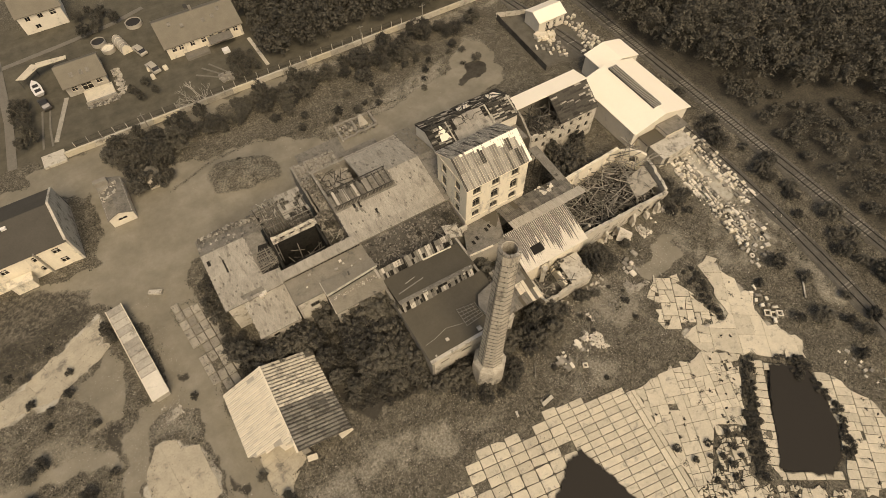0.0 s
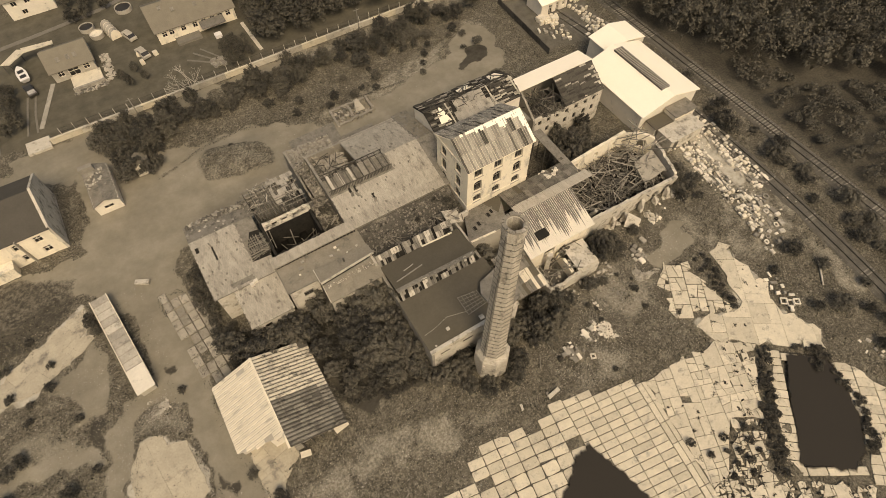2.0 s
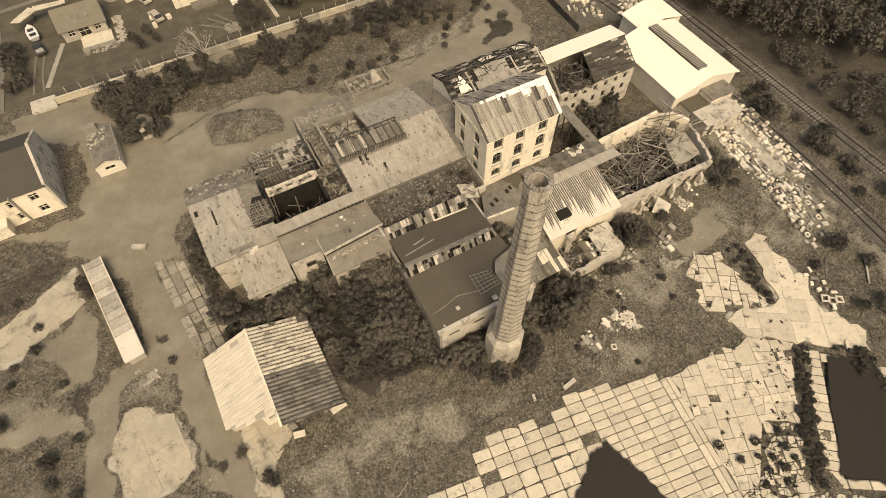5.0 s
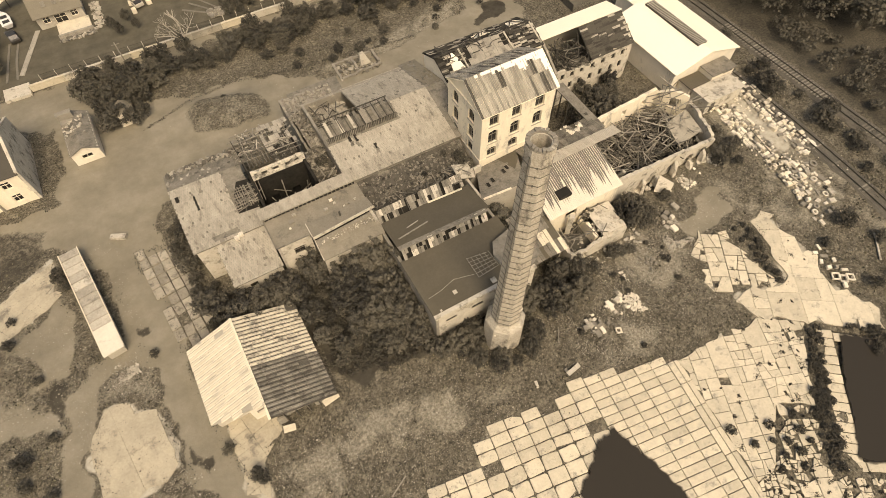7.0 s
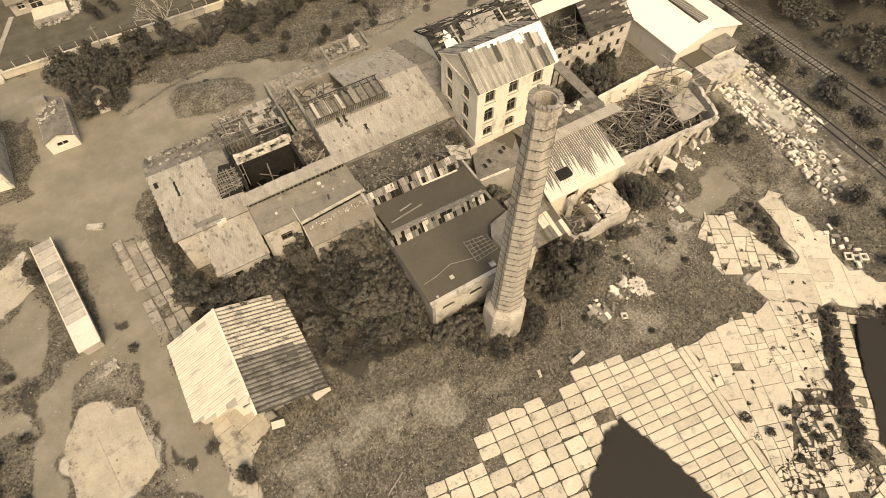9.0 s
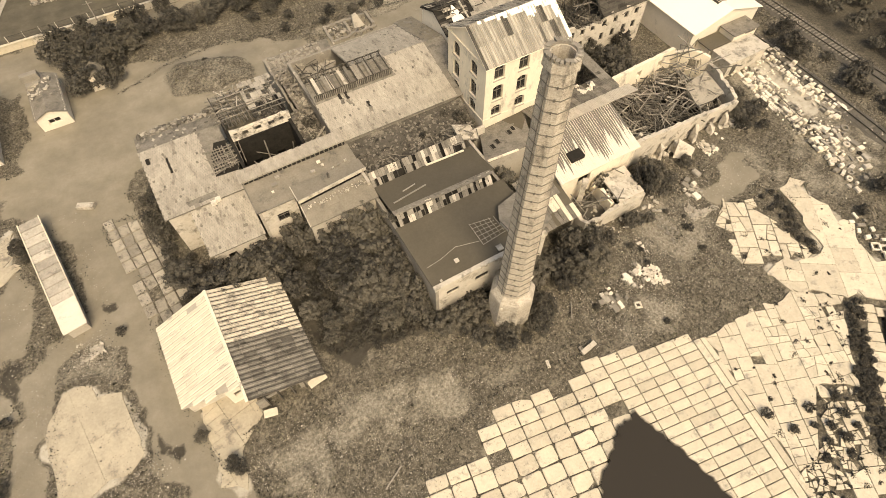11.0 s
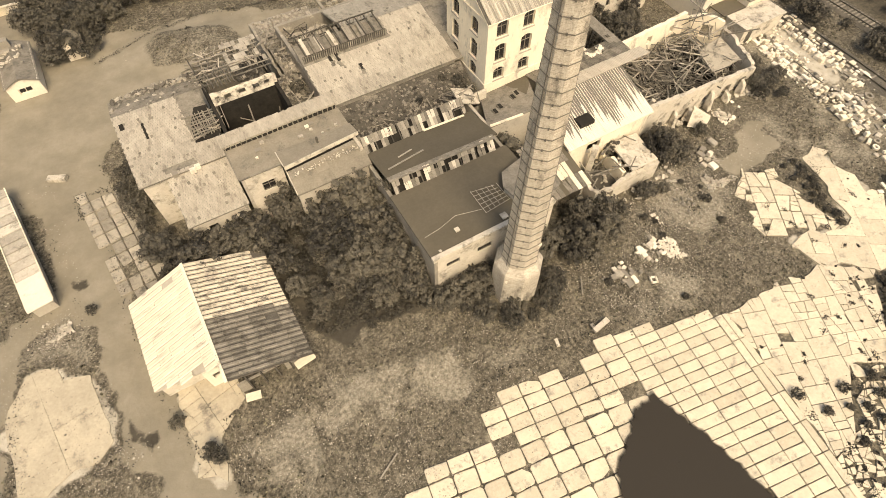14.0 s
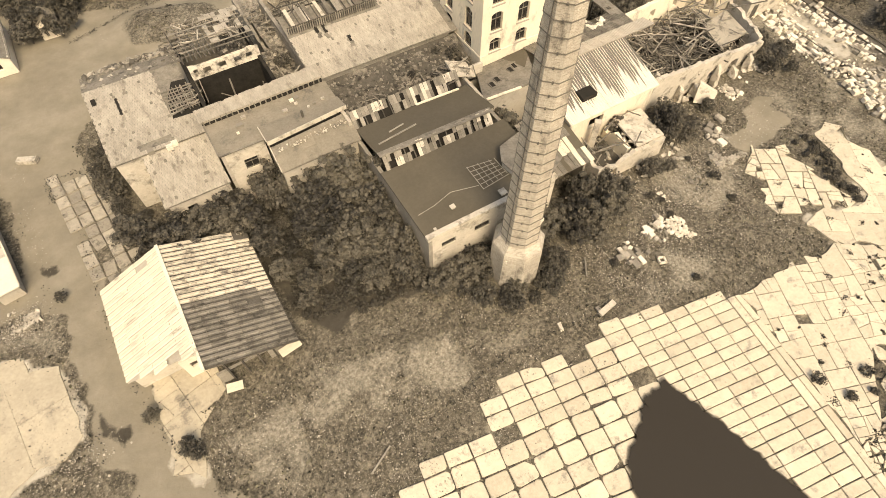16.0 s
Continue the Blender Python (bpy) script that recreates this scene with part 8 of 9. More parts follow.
# ---- low ruins and foundations behind the long hall ----
back = thing("foundation_ruin", (26, 78, 0), "low crumbled foundation walls with rubble in the yard", "ruin")
for a, b, z, sd in (((22.6, 76.4), (30.8, 76.8), 0.4, 171), ((30.8, 76.8), (31.0, 81.0), 0.6, 172), ((31.0, 81.0), (22.8, 81.4), 0.3, 173), ((22.8, 81.4), (22.6, 76.4), 0.35, 174), ((26.6, 76.8), (26.8, 81.0), 0.5, 175)):
    bm = bmesh.new()
    wall_mesh(bm, a, b, -0.1, z, 0.45, (), 0, ragged(lambda q, z=z: z, 0.35, sd))
    part("wall", bm, "brick", back)
rubble_heap("debris", 22.8, 31, 76.4, 81, 0.05, 150, 0.5, "rubble", back, "", 176)
bm = bmesh.new()
prism(bm, [(27.4, 78.2, 0.1), (29.4, 78.2, 0.1), (28.6, 79.4, 1.8), (27.8, 79.4, 1.6)], (0, 0.5, 0))
part("fallen_slab", bm, "plaster_dim", back)
for x0, x1, y0, y1 in ((12.4, 21.8, 72.6, 78.2), (20.6, 28.2, 66.6, 74.0)):
    bm = bmesh.new()
    prism(bm, [(x0, y0, 0.14), (x1, y0 + 0.3, 0.14), (x1 + 0.4, y1, 0.16), (x0 + 0.3, y1 - 0.2, 0.16)], (0, 0, -0.3))
    single("foundation_slab", bm, "felt_light", "bare dusty foundation slab in the yard", "slab", kind="structure")

# ---- vegetation ----
def crown_points(n, r, h, base, seed):
    """Leaf places in an uneven crown: clumps on a rough dome, thinner inside."""
    g = np.random.default_rng(seed)
    k = max(14, int(18 + r * 14))
    a, rad, up = g.uniform(0, 2 * np.pi, k), r * np.sqrt(g.uniform(0.02, 1, k)) * 0.82, g.uniform(0, 1, k) ** 0.7
    cen = np.stack([rad * np.cos(a), rad * np.sin(a), base + (h - base) * (0.12 + 0.85 * up * (1 - 0.75 * (rad / r) ** 2))], 1)
    cr = r * g.uniform(0.06, 0.2, k) + 0.12
    i = g.integers(0, k, n)
    d = g.normal(size=(n, 3))
    d /= np.linalg.norm(d, axis=1)[:, None]
    d[:, 2] = np.where(g.random(n) < 0.8, np.abs(d[:, 2]), d[:, 2])
    p = cen[i] + d * (cr[i] * np.clip(g.normal(0.85, 0.3, n), 0.1, 1.8))[:, None] * (1, 1, 1.1)
    p[:, 2] = np.maximum(p[:, 2], 0.15)
    return p, cen, d


def woody(name, cen, h, thick, material="bark", seed=1):
    """A tapered trunk with limbs that run to the clumps."""
    r = random.Random(seed)
    bm = bmesh.new()
    fork = h * 0.35
    tube(bm, 0, 0, -0.3, fork, thick, thick * 0.65, 7)
    for c in cen:
        q0, q1 = Vector((0, 0, fork * r.uniform(0.5, 1))), Vector(c)
        d = q1 - q0
        m = Matrix.Translation(q0) @ d.to_track_quat("Z", "Y").to_matrix().to_4x4()
        ring0 = [bm.verts.new(m @ Vector((thick * 0.4 * math.cos(t), thick * 0.4 * math.sin(t), 0))) for t in (0, 2.1, 4.2)]
        tip = bm.verts.new(m @ Vector((0, 0, d.length)))
        for i in range(3):
            bm.faces.new((ring0[i], ring0[(i + 1) % 3], tip))
    return mesh_of(name, bm, material)


def plant_kind(r, h, base, leaves, size, material, seed, name="bush", label="", category="bush"):
    """A first plant, out of which copies are made: trunk and crown under an Empty."""
    p, cen, d = crown_points(leaves, r, h, base, seed)
    t = thing(name, (0, 0, -900), label, category)
    tk = new("trunk", woody("trunk", cen, h, 0.05 + 0.02 * h, "bark", seed))
    tk.parent = t
    cr = new("crown", scatter_mesh("crown", p, rng.uniform(0.6, 1.2, leaves) * size, material, flat=0.2, face=d))
    cr.parent = t
    return t


BUSH = [plant_kind(1.8, 2.6, 0.3, 1400, 0.145, "leaf", 200 + k, "bush", "dense dark leafy bush in rough grass", "bush") for k in range(3)]
TREE = [plant_kind(2.5, 6.2, 0.8, 3400, 0.18, "leaf", 210 + k, "young_tree", "young leafy tree with dense dark crown", "tree") for k in range(3)]
SHADE = [plant_kind(2.6, 6.4, 0.9, 2800, 0.2, "leaf_dark", 220 + k, "young_tree", "dark leafy tree in the hedge row", "tree") for k in range(3)]


LOW = []


def plant(kinds, spots, seed, group, scale=(0.8, 1.2)):
    r = random.Random(seed)
    for x, y, s in spots:
        if s < 0.46 and kinds is BUSH:
            LOW.append((x, y, s, r.uniform(0, 6.28)))
            continue
        k = r.choice(kinds)
        copy_thing(k, Matrix.Translation((x, y, -0.05)) @ Matrix.Rotation(r.uniform(0, 6.28), 4, "Z") @ Matrix.Diagonal((s * r.uniform(*scale), s * r.uniform(*scale), s * r.uniform(*scale), 1)))["group"] = group


def spread(n, poly, seed, s=(0.7, 1.2), apart=1.2):
    r = random.Random(seed)
    xs, ys = [p[0] for p in poly], [p[1] for p in poly]
    out, tries = [], 0
    while len(out) < n and tries < 60 * n:
        tries += 1
        x, y = r.uniform(min(xs), max(xs)), r.uniform(min(ys), max(ys))
        if bool(inside(np.array(x), np.array(y), poly)) and all((x - a) ** 2 + (y - b) ** 2 > apart**2 for a, b, _ in out):
            out.append((x, y, r.uniform(*s)))
    return out


thicket = "thicket among the buildings"
field = "scattered bushes on the waste ground"
plant(TREE, spread(6, [(6.6, 29.6), (9.4, 28.2), (9.6, 37.0), (6.6, 37.2)], 1, (0.85, 1.25), 3.0), 1, thicket)
plant(TREE, [(11.0, 25.8, 0.7), (11.0, 29.0, 0.9), (11.4, 33, 1.0), (11.2, 36.6, 0.95)], 46, thicket, (0.9, 1.1))
plant(BUSH, [(13.6, 23.0, 0.9), (15.4, 22.8, 1.1), (17.2, 23.2, 1.0), (12.4, 23.6, 0.9), (24.6, 22.4, 1.1), (26.6, 23.2, 1.0), (22.8, 18.6, 0.7), (18.4, 18.4, 0.6)], 47, thicket)
plant(TREE, [(-0.2, 39.2, 0.8), (0.2, 35.4, 0.68), (0.3, 31.8, 0.5), (5.2, 40.8, 0.62), (3.2, 40.4, 0.8), (-3.2, 40.4, 0.75), (-6.4, 40.6, 0.7), (6.4, 39.6, 0.7), (5.0, 34.2, 0.85), (5.4, 30.4, 0.8), (4.8, 37.6, 0.7), (2.2, 29.2, 0.5), (8.2, 26.4, 0.6)], 41, thicket, (0.9, 1.1))
plant(TREE, spread(9, [(-9.5, 38.8), (-1, 38.6), (-1, 41.0), (-7, 41.2), (-11.5, 43)], 2, (0.65, 0.95), 1.9), 2, thicket)
plant(BUSH, spread(7, [(-10.5, 38.6), (-1, 38.4), (-1, 41), (-8, 41.5)], 3, (0.5, 0.9), 1.8), 3, thicket)
plant(BUSH, spread(12, [(-13.4, 58.5), (-10.2, 61.5), (-10.2, 44), (-12, 44), (-12.4, 50)], 4, (0.6, 1.0), 1.4), 4, thicket)
plant(BUSH, spread(9, [(14.5, 21.5), (18, 24), (17, 18.6), (24, 16.8), (26, 21), (23.4, 18), (16, 19)], 5, (0.5, 0.9), 1.3), 5, thicket)
plant(BUSH, [(16.6, 22.8, 0.8), (15.2, 21.6, 0.6), (18.2, 17.4, 0.7), (22.4, 17.0, 0.8), (24.6, 19.0, 0.8), (20.4, 16.8, 0.5), (25.4, 23.2, 1.0)], 6, thicket)
plant(TREE, spread(6, [(27.5, 20), (33.8, 20.5), (34.2, 24.2), (28, 24.6)], 7, (0.6, 0.85), 1.6), 7, thicket)
plant(BUSH, spread(8, [(27, 18.5), (35, 19.5), (35, 24.4), (27, 25)], 8, (0.6, 1.0), 1.4), 8, thicket)
plant(TREE, spread(3, [(45.2, 25.6), (49.5, 25.4), (49.4, 29.4), (45.4, 29)], 9, (0.6, 0.8), 1.6), 9, thicket)
plant(BUSH, spread(6, [(45, 24.6), (50.6, 25), (50.4, 29.4), (45.2, 29)], 10, (0.6, 1.0), 1.4), 10, thicket)
plant(TREE, spread(9, [(52.2, 44.4), (62, 45), (62, 50.6), (52.2, 50.8)], 11, (0.55, 0.85), 2.0), 11, thicket)
plant(BUSH, spread(8, [(52.2, 44.2), (64, 45), (65, 50.8), (52.2, 51)], 12, (0.6, 1.1), 1.5), 12, thicket)
plant(BUSH, spread(5, [(68.2, 25.5), (72, 30), (71.6, 35), (69.8, 35)], 13, (0.5, 0.85), 1.5), 13, thicket)
plant(BUSH, [(47.6, 28.2, 1.1), (46.6, 26.6, 0.8), (49.6, 28.6, 0.8), (54.4, 27.4, 0.6), (41.2, 23.2, 0.9), (43.6, 22.6, 0.6), (34.8, 24.0, 1.1), (32.6, 24.6, 1.0), (36.8, 22.6, 0.8), (30.4, 23.4, 1.0), (66.9, 30.0, 0.9), (66.2, 28.2, 0.8), (47.1, 18.9, 0.4), (28.4, 22.4, 0.9), (40.6, 27.2, 0.5), (38.4, 28.4, 0.6)], 42, thicket)
plant(BUSH, spread(16, [(1, 26), (5.6, 25), (5.4, 38), (1.4, 38)], 48, (0.12, 0.4), 1.3), 48, thicket)
plant(BUSH, spread(12, [(26, 12.5), (36, 9.6), (46, 9), (49, 12.6), (52, 20), (48, 24), (30, 22)], 43, (0.12, 0.34), 1.2), 43, thicket)
plant(BUSH, spread(26, [(-2.5, 82.5), (3, 82.8), (8, 79.5), (7.4, 76), (1, 78)], 44, (0.12, 0.44), 0.8), 44, field)
plant(BUSH, [(38.9, 29.6, 0.5), (10.6, 52.6, 0.8), (10.4, 50.2, 0.7), (11.2, 55.0, 0.6), (32.0, 36.0, 0.6)], 14, thicket)
plant(TREE, [(3.4, 40.9, 1.1), (6.9, 38.1, 1.12), (8.9, 38.2, 1.22), (10.9, 38.1, 1.2), (12.1, 36.8, 1.1), (5.6, 36.6, 0.8), (11.4, 27.4, 0.9), (11.3, 31.2, 1.0), (-0.6, 40.8, 0.75), (9.6, 33.6, 1.05), (8.0, 30.6, 0.95)], 76, thicket, (0.92, 1.08))
THICK = [(0.0, 26.5), (6, 24.2), (12.4, 23.6), (12.4, 38.2), (4.2, 38.4), (4.0, 42.2), (-0.2, 42.0)]
plant(TREE, spread(18, [(5.6, 26.4), (12.2, 25.4), (12.2, 38), (5.0, 38.2)], 71, (0.55, 0.95), 1.7), 71, thicket, (0.85, 1.15))
plant(BUSH, spread(14, [(0.2, 28), (5.4, 26), (5.2, 41.4), (0.2, 41.4)], 72, (0.5, 0.85), 1.6), 72, thicket)
plant(BUSH, spread(150, THICK, 73, (0.18, 0.45), 0.9), 73, thicket)
plant(BUSH, spread(40, [(-12, 38.4), (-1, 38.2), (0, 41.6), (-6.6, 41.8), (-9.4, 47), (-12, 46)], 75, (0.2, 0.45), 0.9), 75, thicket)
plant(TREE, [(13.0, 22.5, 0.62), (15.2, 22.3, 0.7), (17.4, 22.4, 0.62), (25.4, 22.6, 0.7)], 77, thicket, (0.9, 1.1))
hedge = "hedge row along the boundary wall"
plant(SHADE, spread(34, [(-18, 93), (-4, 91), (20, 91.4), (45, 91.6), (66, 93.5), (66, 98), (-18, 98.2)], 15, (0.45, 0.8), 2.2), 15, hedge)
plant(BUSH, spread(44, [(-19, 92.4), (8, 89), (36, 89.6), (66, 92.5), (67, 98.4), (-18, 98.4)], 16, (0.7, 1.3), 1.5), 16, hedge)
plant(SHADE, spread(8, [(-17, 84.6), (-9.4, 84), (-6, 91), (-16, 94)], 17, (0.45, 0.75), 2.4), 17, hedge)
plant(BUSH, spread(10, [(-18, 82), (-9, 82.6), (-7, 92), (-17.4, 94)], 18, (0.7, 1.2), 1.6), 18, hedge)
plant(BUSH, spread(22, [(10, 82), (60, 80.5), (62, 92), (8, 91.5)], 19, (0.4, 0.8), 2.6), 19, field)
plant(BUSH, spread(32, [(86, -20), (90.4, -20), (90.6, 46), (86.6, 60), (85.6, 20)], 21, (0.5, 1.2), 2.2), 21, field)
plant(BUSH, spread(16, [(67, 8), (70, -2), (76, -20), (84, -20), (80, 8), (71, 13)], 22, (0.4, 0.9), 2.2), 22, field)
plant(BUSH, spread(14, [(-60, 44), (-30, 48), (-28, 62), (-60, 64)], 23, (0.3, 0.7), 2.4), 23, field)
plant(BUSH, spread(8, [(-29.8, 61.3), (-27.8, 61.1), (-26.6, 57.0), (-28.1, 55.7)], 36, (0.2, 0.45), 0.8), 36, field)
plant(BUSH, spread(10, [(-46, 30), (-33, 27), (-32, 40), (-28, 44), (-44, 48)], 24, (0.3, 0.7), 2.2), 24, field)
plant(BUSH, spread(44, [(56.2, 2.0), (57.0, 1.0), (45.4, -12.8), (44.2, -11.6), (48.6, -5.6)], 31, (0.15, 0.38), 0.6), 31, field)
plant(BUSH, spread(14, [(59.8, 0.2), (64.4, -3.4), (62.4, -8.6), (61.4, -8)], 32, (0.15, 0.4), 0.7), 32, field)
plant(BUSH, spread(14, [(62.6, -7), (60.6, -12.8), (57, -16.6), (58.4, -17), (62.2, -12)], 33, (0.2, 0.45), 0.8), 33, field)
plant(BUSH, spread(12, [(36.5, -1.2), (39.0, 0.2), (37.6, -4.6), (45.2, -3), (46.6, -9), (39.4, -12)], 34, (0.2, 0.4), 1.4), 34, field)
plant(BUSH, spread(14, [(58.2, 8.2), (60.4, 12.8), (61.4, 17.6), (59, 18.2), (58.2, 13)], 35, (0.2, 0.4), 1.1), 35, field)
plant(BUSH, [(48.6, -7.4, 0.4), (50.0, -5.6, 0.5), (-14.9, 24.6, 0.5), (-13.0, 20.4, 0.5), (-12.5, 19.7, 0.5), (-19.6, 41, 0.4)], 25, field)
gard = "garden trees behind the houses"
plant(SHADE, spread(9, [(11, 104.6), (18, 104.8), (17, 113), (12, 113)], 26, (0.35, 0.6), 2.2), 26, gard)
plant(SHADE, spread(4, [(-11.6, 112), (-6, 107), (-4, 112), (-9, 117)], 27, (0.3, 0.5), 2.6), 27, gard)
plant(SHADE, spread(7, [(-15, 137), (-6, 140), (-9, 148), (-14.4, 147)], 28, (0.5, 0.8), 2.6), 28, gard)
plant(SHADE, spread(8, [(-34, 108), (-29.4, 108), (-29.8, 122), (-33, 122)], 29, (0.4, 0.7), 2.2), 29, gard)
plant(SHADE, spread(10, [(20.4, 107), (24, 107), (25, 128), (20.6, 128)], 30, (0.7, 1.2), 2.4), 30, gard)
r_ = random.Random(91)
for x, y, z, sc, kinds in ((28.3, 45.4, 6.3, 0.55, BUSH), (29.2, 44.0, 5.9, 0.45, BUSH), (26.6, 46.4, 6.9, 0.35, BUSH), (10.8, 54.6, 5.9, 0.62, BUSH), (10.2, 51.6, 5.5, 0.5, BUSH), (28.0, 34.6, 0.0, 1.15, TREE), (40.8, 29.3, 0.6, 0.55, TREE), (13.4, 35.2, 6.2, 0.45, BUSH), (22.6, 45.0, 6.2, 0.3, BUSH), (2.8, 51.6, 1.4, 0.8, BUSH), (5.6, 52.2, 1.4, 0.9, BUSH), (4.2, 50.8, 1.4, 0.7, BUSH)):
    copy_thing(r_.choice(kinds), Matrix.Translation((x, y, z - 0.05)) @ Matrix.Rotation(r_.uniform(0, 6.28), 4, "Z") @ Matrix.Scale(sc, 4))["group"] = thicket
# low undergrowth, too dense to count
p, face = [], []
for k, (x, y, s, a) in enumerate(LOW):
    q, _, d = crown_points(420, 1.8 * s, 2.4 * s, 0.1, 700 + k)
    p.append(q + (x, y, -0.1))
    face.append(d)
p = np.concatenate(p)
tagged(new("undergrowth", scatter_mesh("undergrowth", p, rng.uniform(0.05, 0.11, len(p)), "leaf_low", flat=0.2, face=np.concatenate(face))), "low dark bushy undergrowth on the waste ground", "undergrowth", kind="stuff")
for k in BUSH + TREE + SHADE:
    for o in list(k.children) + [k]:
        bpy.data.objects.remove(o)

# bare pale tree in the hedge row
def bare_tree(x, y, h, seed):
    t = thing("bare_tree", (x, y, 0), "leafless pale grey tree in the hedge row", "tree")
    r = random.Random(seed)
    bm = bmesh.new()
    tube(bm, x, y, -0.2, h * 0.3, 0.22, 0.15, 7)

    def grow(p, d, l, w, depth):
        q = p + d * l
        beam(bm, p, q, w, w)
        if depth:
            for _ in range(3):
                grow(q, (d + Vector((r.gauss(0, 0.45), r.gauss(0, 0.45), r.gauss(0.1, 0.25)))).normalized(), l * 0.68, w * 0.6, depth - 1)

    for k in range(5):
        a = 1.26 * k
        grow(Vector((x, y, h * 0.28)), Vector((math.cos(a) * 0.6, math.sin(a) * 0.6, 0.8)).normalized(), h * 0.28, 0.12, 3)
    part("branch_crown", bm, "plaster_dim", t)


bare_tree(1.2, 98.4, 8.5, 5)


def wood(name, poly, n, r, h, leaves, size, seed, label):
    """Many trees standing close, which nobody could count, in one mesh."""
    pts, facing = [], []
    for k, (x, y, s) in enumerate(spread(n, poly, seed, (0.7, 1.25), 3.2 if r < 4 else 4.4)):
        p, _, d = crown_points(leaves, r * s, h * s, 1.0, seed * 100 + k)
        facing.append(d)
        pts.append(p + (x, y, 0))
    p = np.concatenate(pts)
    me = scatter_mesh(name, p, rng.uniform(0.6, 1.25, len(p)) * size, "leaf_dark", flat=0.2, face=np.concatenate(facing))
    tagged(new(name, me), label, "woodland", kind="stuff")


wood("woodland", [(97, 60), (104, 46), (112, 38), (122, 30), (134, 20), (150, 30), (150, 120), (97, 120), (95.5, 84)], 150, 4.2, 9.5, 1700, 0.25, 31, "dense dark broadleaf wood beyond the railway")
wood("woodland", [(26, 106.5), (58, 105.5), (80, 107), (86, 118), (60, 140), (26, 140)], 130, 3.0, 8.0, 1100, 0.26, 32, "dense dark wood behind the boundary wall")
wood("scrub", [(96, -20), (112, -20), (128, 22), (112, 34), (100, 50), (98, 30)], 150, 2.0, 1.7, 330, 0.22, 33, "low dark scrub beyond the railway")

# weeds, dry stalks and stone chips over the waste ground
n = 260000
wx_, wy_ = rng.uniform(-62, 94, n), rng.uniform(-24, 101, n)
ix, iy = np.clip(np.searchsorted(GX, wx_), 0, nx - 1), np.clip(np.searchsorted(GY, wy_), 0, ny - 1)
cover = rough_zone[iy, ix] - 0.9 * pale[iy, ix] - paved[iy, ix] - 0.75 * shaded_humus[iy, ix]
density = 0.1 + 1.1 * value_noise(wx_, wy_, 5.0, 12) * (0.4 + value_noise(wx_, wy_, 1.6, 13))
free = (cover > 0.55) & (rng.random(n) < density) & ~near_pond[iy, ix]
for x0, x1, y0, y1 in ((-9.7, 13, 41.8, 62.5), (12.6, 29.5, 24.2, 70), (-15.2, -1, 24.5, 37.8), (28, 50.4, 30, 63), (46.4, 68, 30.8, 43.2), (50.4, 66.8, 52, 61.2), (70.2, 86.6, 37.4, 67.3), (0.4, 10, 49, 62), (34.2, 44.4, 24.8, 30), (-46, -28, 75, 89)):
    free &= ~((wx_ > x0) & (wx_ < x1) & (wy_ > y0) & (wy_ < y1))
c = np.stack([wx_, wy_, gz[iy, ix] - 0.06 + 0.08], 1)[free]
half = len(c) * 3 // 5
tagged(new("weeds", scatter_mesh("weeds", c[:half], rng.uniform(0.05, 0.17, half), "weed", flat=0.1)), "low dark weeds and dry stalks on waste ground", "weeds", kind="stuff")
rest = c[half:]
tagged(new("weeds", scatter_mesh("weeds", rest, rng.uniform(0.06, 0.18, len(rest)), "leaf", flat=0.3)), "low dark leafy weeds on waste ground", "weeds", kind="stuff")
chips = []
for x0, x1, y0, y1, m in ((28, 52, 10, 26, 11000), (50, 70, 18, 30, 2200), (-8, 30, 6, 22, 11000), (66, 90, -18, 40, 2600), (-45, -20, 24, 62, 5000)):
    q = np.stack([rng.uniform(x0, x1, m), rng.uniform(y0, y1, m), np.full(m, 0.07)], 1)
    chips.append(q[value_noise(q[:, 0], q[:, 1], 2.4, 41) + 0.3 * rng.random(m) > 0.6])
for cx, cy, sx, sy, m in ((44, 19, 5, 3.5, 2600), (36.5, 16.8, 1.6, 1.6, 700), (55, 24, 3, 3, 700), (74, 20, 4, 8, 900), (60, 10, 5, 6, 300), (-23.6, 39.6, 1.1, 1.0, 1500), (-22.4, 41.4, 0.8, 0.5, 120), (-28.9, 29.5, 0.4, 4, 500), (-21.6, 23.8, 1.6, 1.0, 700), (-10.6, 18.6, 0.8, 1.2, 500), (-20.4, 28, 0.25, 4, 400), (30, 12.5, 3, 1.2, 300), (5, 14, 9, 4, 900), (-38, 38, 6, 6, 700), (75, 0, 5, 14, 900), (46, 14, 8, 6, 1400), (85, 30, 2, 20, 1200), (20, 84, 16, 5, 500)):
    chips.append(np.stack([rng.normal(cx, sx, m), rng.normal(cy, sy, m), np.full(m, 0.06)], 1))
chips = np.concatenate(chips)
tagged(new("stone_chips", scatter_mesh("stone_chips", chips, rng.uniform(0.02, 0.08, len(chips)) * np.where(rng.random(len(chips)) < 0.08, 1.8, 1.0), "rubble", flat=0.8)), "pale stone chips and crumbled rubble on the ground", "rubble", kind="stuff")
joint = np.array(JOINTS)
tagged(new("joint_weeds", scatter_mesh("joint_weeds", joint, rng.uniform(0.02, 0.075, len(joint)), "leaf", flat=0.6)), "small dark weeds and dirt in the joints of the slabs", "weeds", kind="stuff")

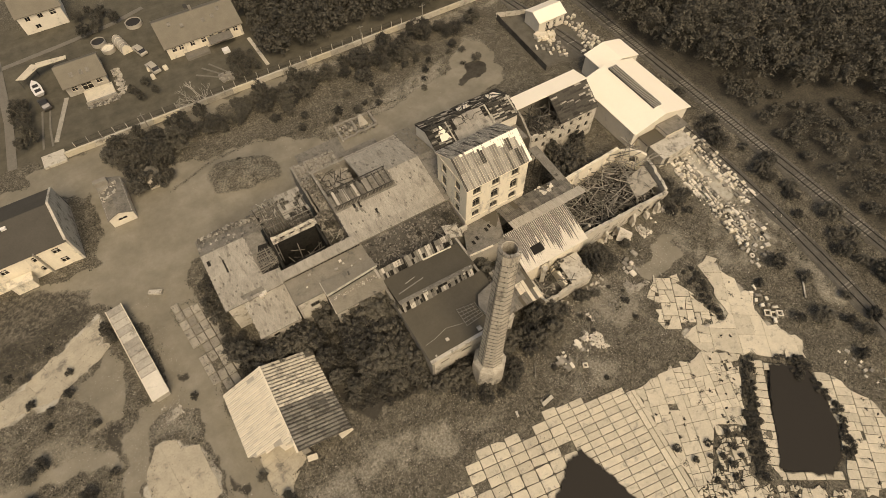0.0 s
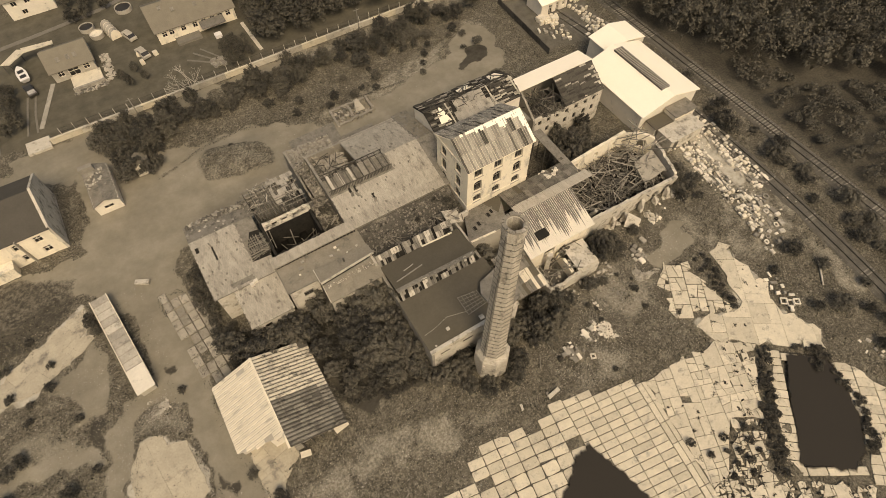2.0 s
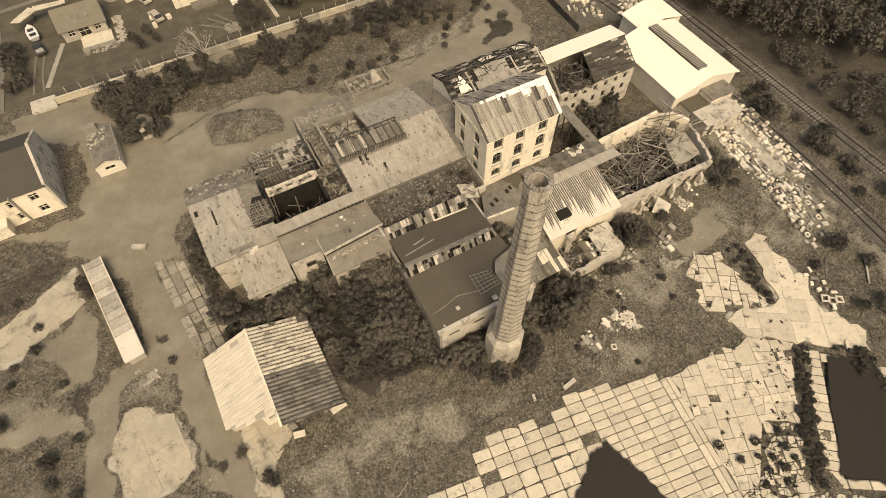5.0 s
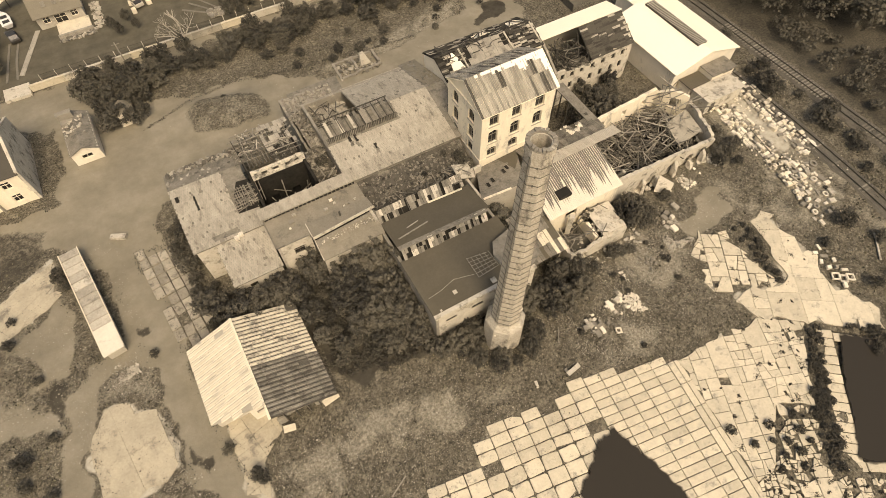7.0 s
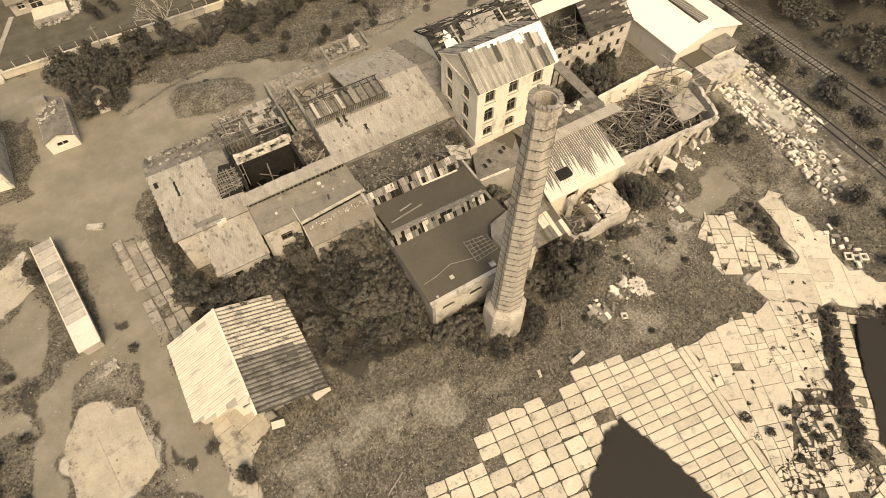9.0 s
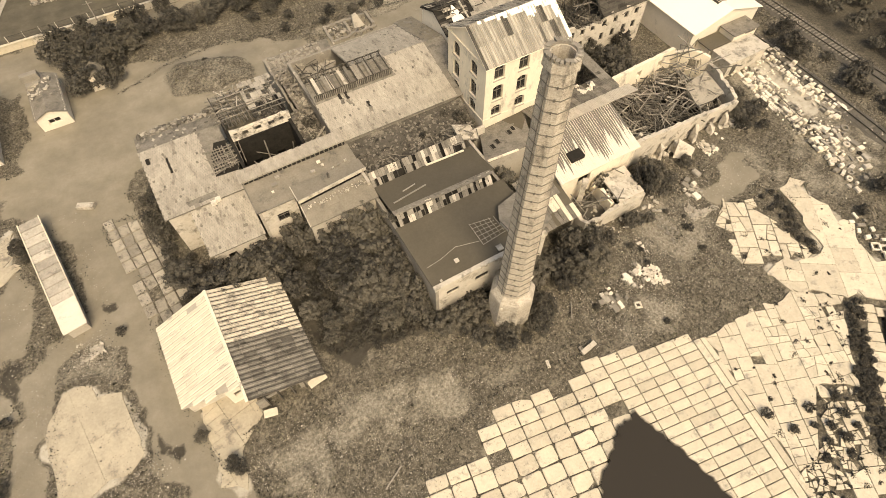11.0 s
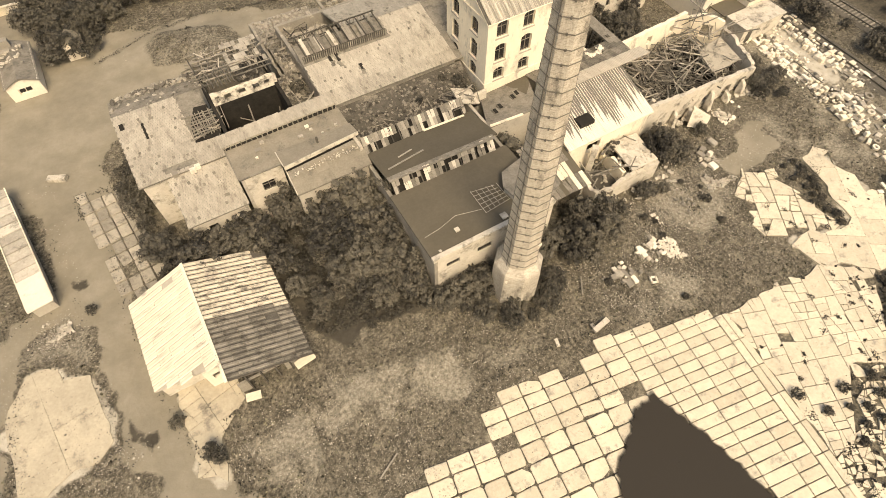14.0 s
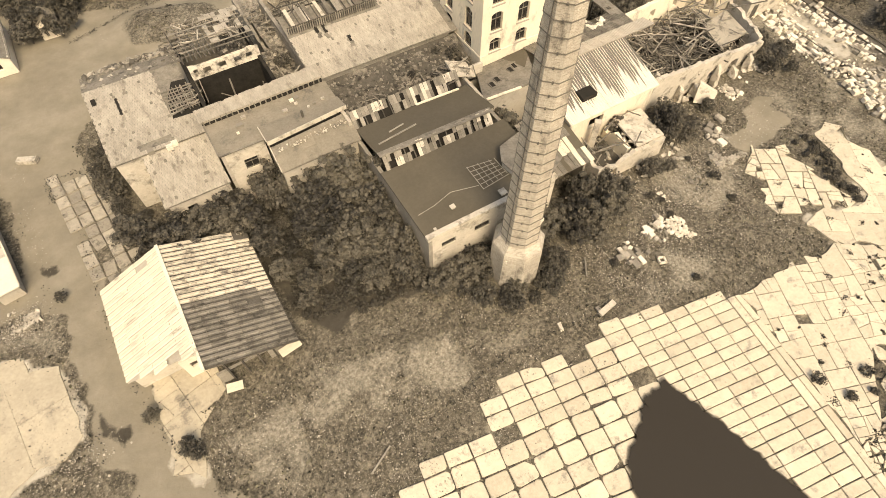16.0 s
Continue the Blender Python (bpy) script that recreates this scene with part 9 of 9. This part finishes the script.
# weedy verges along the tracks, tufts on the slabs and weeds among the rails
# the line from (-11, 82) draws a bank step's shade in dark weeds
VERGES_AND_BANK_SHADE = [([(-21.6, 53), (-21.6, 46), (-20.3, 35), (-20.2, 27), (-17, 12)], 0.3, 420), ([(-16.6, 50), (-16.3, 47), (-16.5, 38), (-15.9, 30), (-14.5, 22), (-10, 13)], 0.28, 420), ([(-24, 45.2), (-27.8, 41.9), (-30.8, 40.6), (-32.4, 34), (-34.2, 24)], 0.3, 300), ([(-24, 40.8), (-26.8, 38.6), (-28.6, 32), (-29.8, 24)], 0.25, 260), ([(-11, 82.0), (-2.6, 85.1), (5.9, 86), (12.7, 84.4), (26.8, 82.2), (40, 81)], 0.22, 1800), ([(-18.2, 54), (-18.2, 57.8), (-13, 56.8)], 0.24, 260), ([(93.4, -10), (93.4, 110)], 1.0, 5200), ([(84.4, -10), (84, 50), (82.5, 70)], 0.9, 4200), ([(88.6, -10), (88.8, 66)], 1.3, 3600), ([(-25.4, 43.8), (-24.2, 60)], 0.4, 500), ([(32.2, 10.3), (26.8, 11.8), (18.9, 13.3), (12.5, 13.2), (5, 11.6)], 0.25, 700), ([(62, 16), (58.6, 8.2)], 0.6, 700)]
tuft = []
for line, wide, m in VERGES_AND_BANK_SHADE:
    seg = np.array(line, float)
    ln_ = np.linalg.norm(np.diff(seg, axis=0), axis=1)
    at_ = rng.uniform(0, ln_.sum(), m)
    k = np.clip(np.searchsorted(np.cumsum(ln_), at_), 0, len(ln_) - 1)
    f = (at_ - (np.cumsum(ln_) - ln_)[k]) / ln_[k]
    q = seg[k] + (seg[k + 1] - seg[k]) * f[:, None] + rng.normal(0, wide, (m, 2))
    q = q[(value_noise(q[:, 0], q[:, 1], 2.0, 51) > 0.36) | (wide < 0.25)]
    tuft.append(np.column_stack([q, rng.uniform(0.05, 0.3, len(q))]))
for poly, m in ((YARD2, 20), (CRAZED, 90), (EAST_PAD, 14), (FAR_PAD, 7), (OLD, 8), (APRON, 5), ([(47, 0), (51.5, 5), (56, 2.4), (48.4, -5.8), (46, -4)], 16)):
    for x, y, s in spread(m, poly, 60 + m, (0.06, 0.2), 0.8):
        q = rng.normal(0, s, (60, 2)) * rng.uniform(0.5, 1.8, 2) + (x, y)
        tuft.append(np.column_stack([q, np.full(60, 0.09)]))
tuft = np.concatenate(tuft)
tagged(new("weeds", scatter_mesh("weeds", tuft, rng.uniform(0.03, 0.11, len(tuft)), "leaf", flat=0.3)), "dark weeds along verges, rails and slab edges, and drawing a bank's shade line", "weeds", kind="stuff")
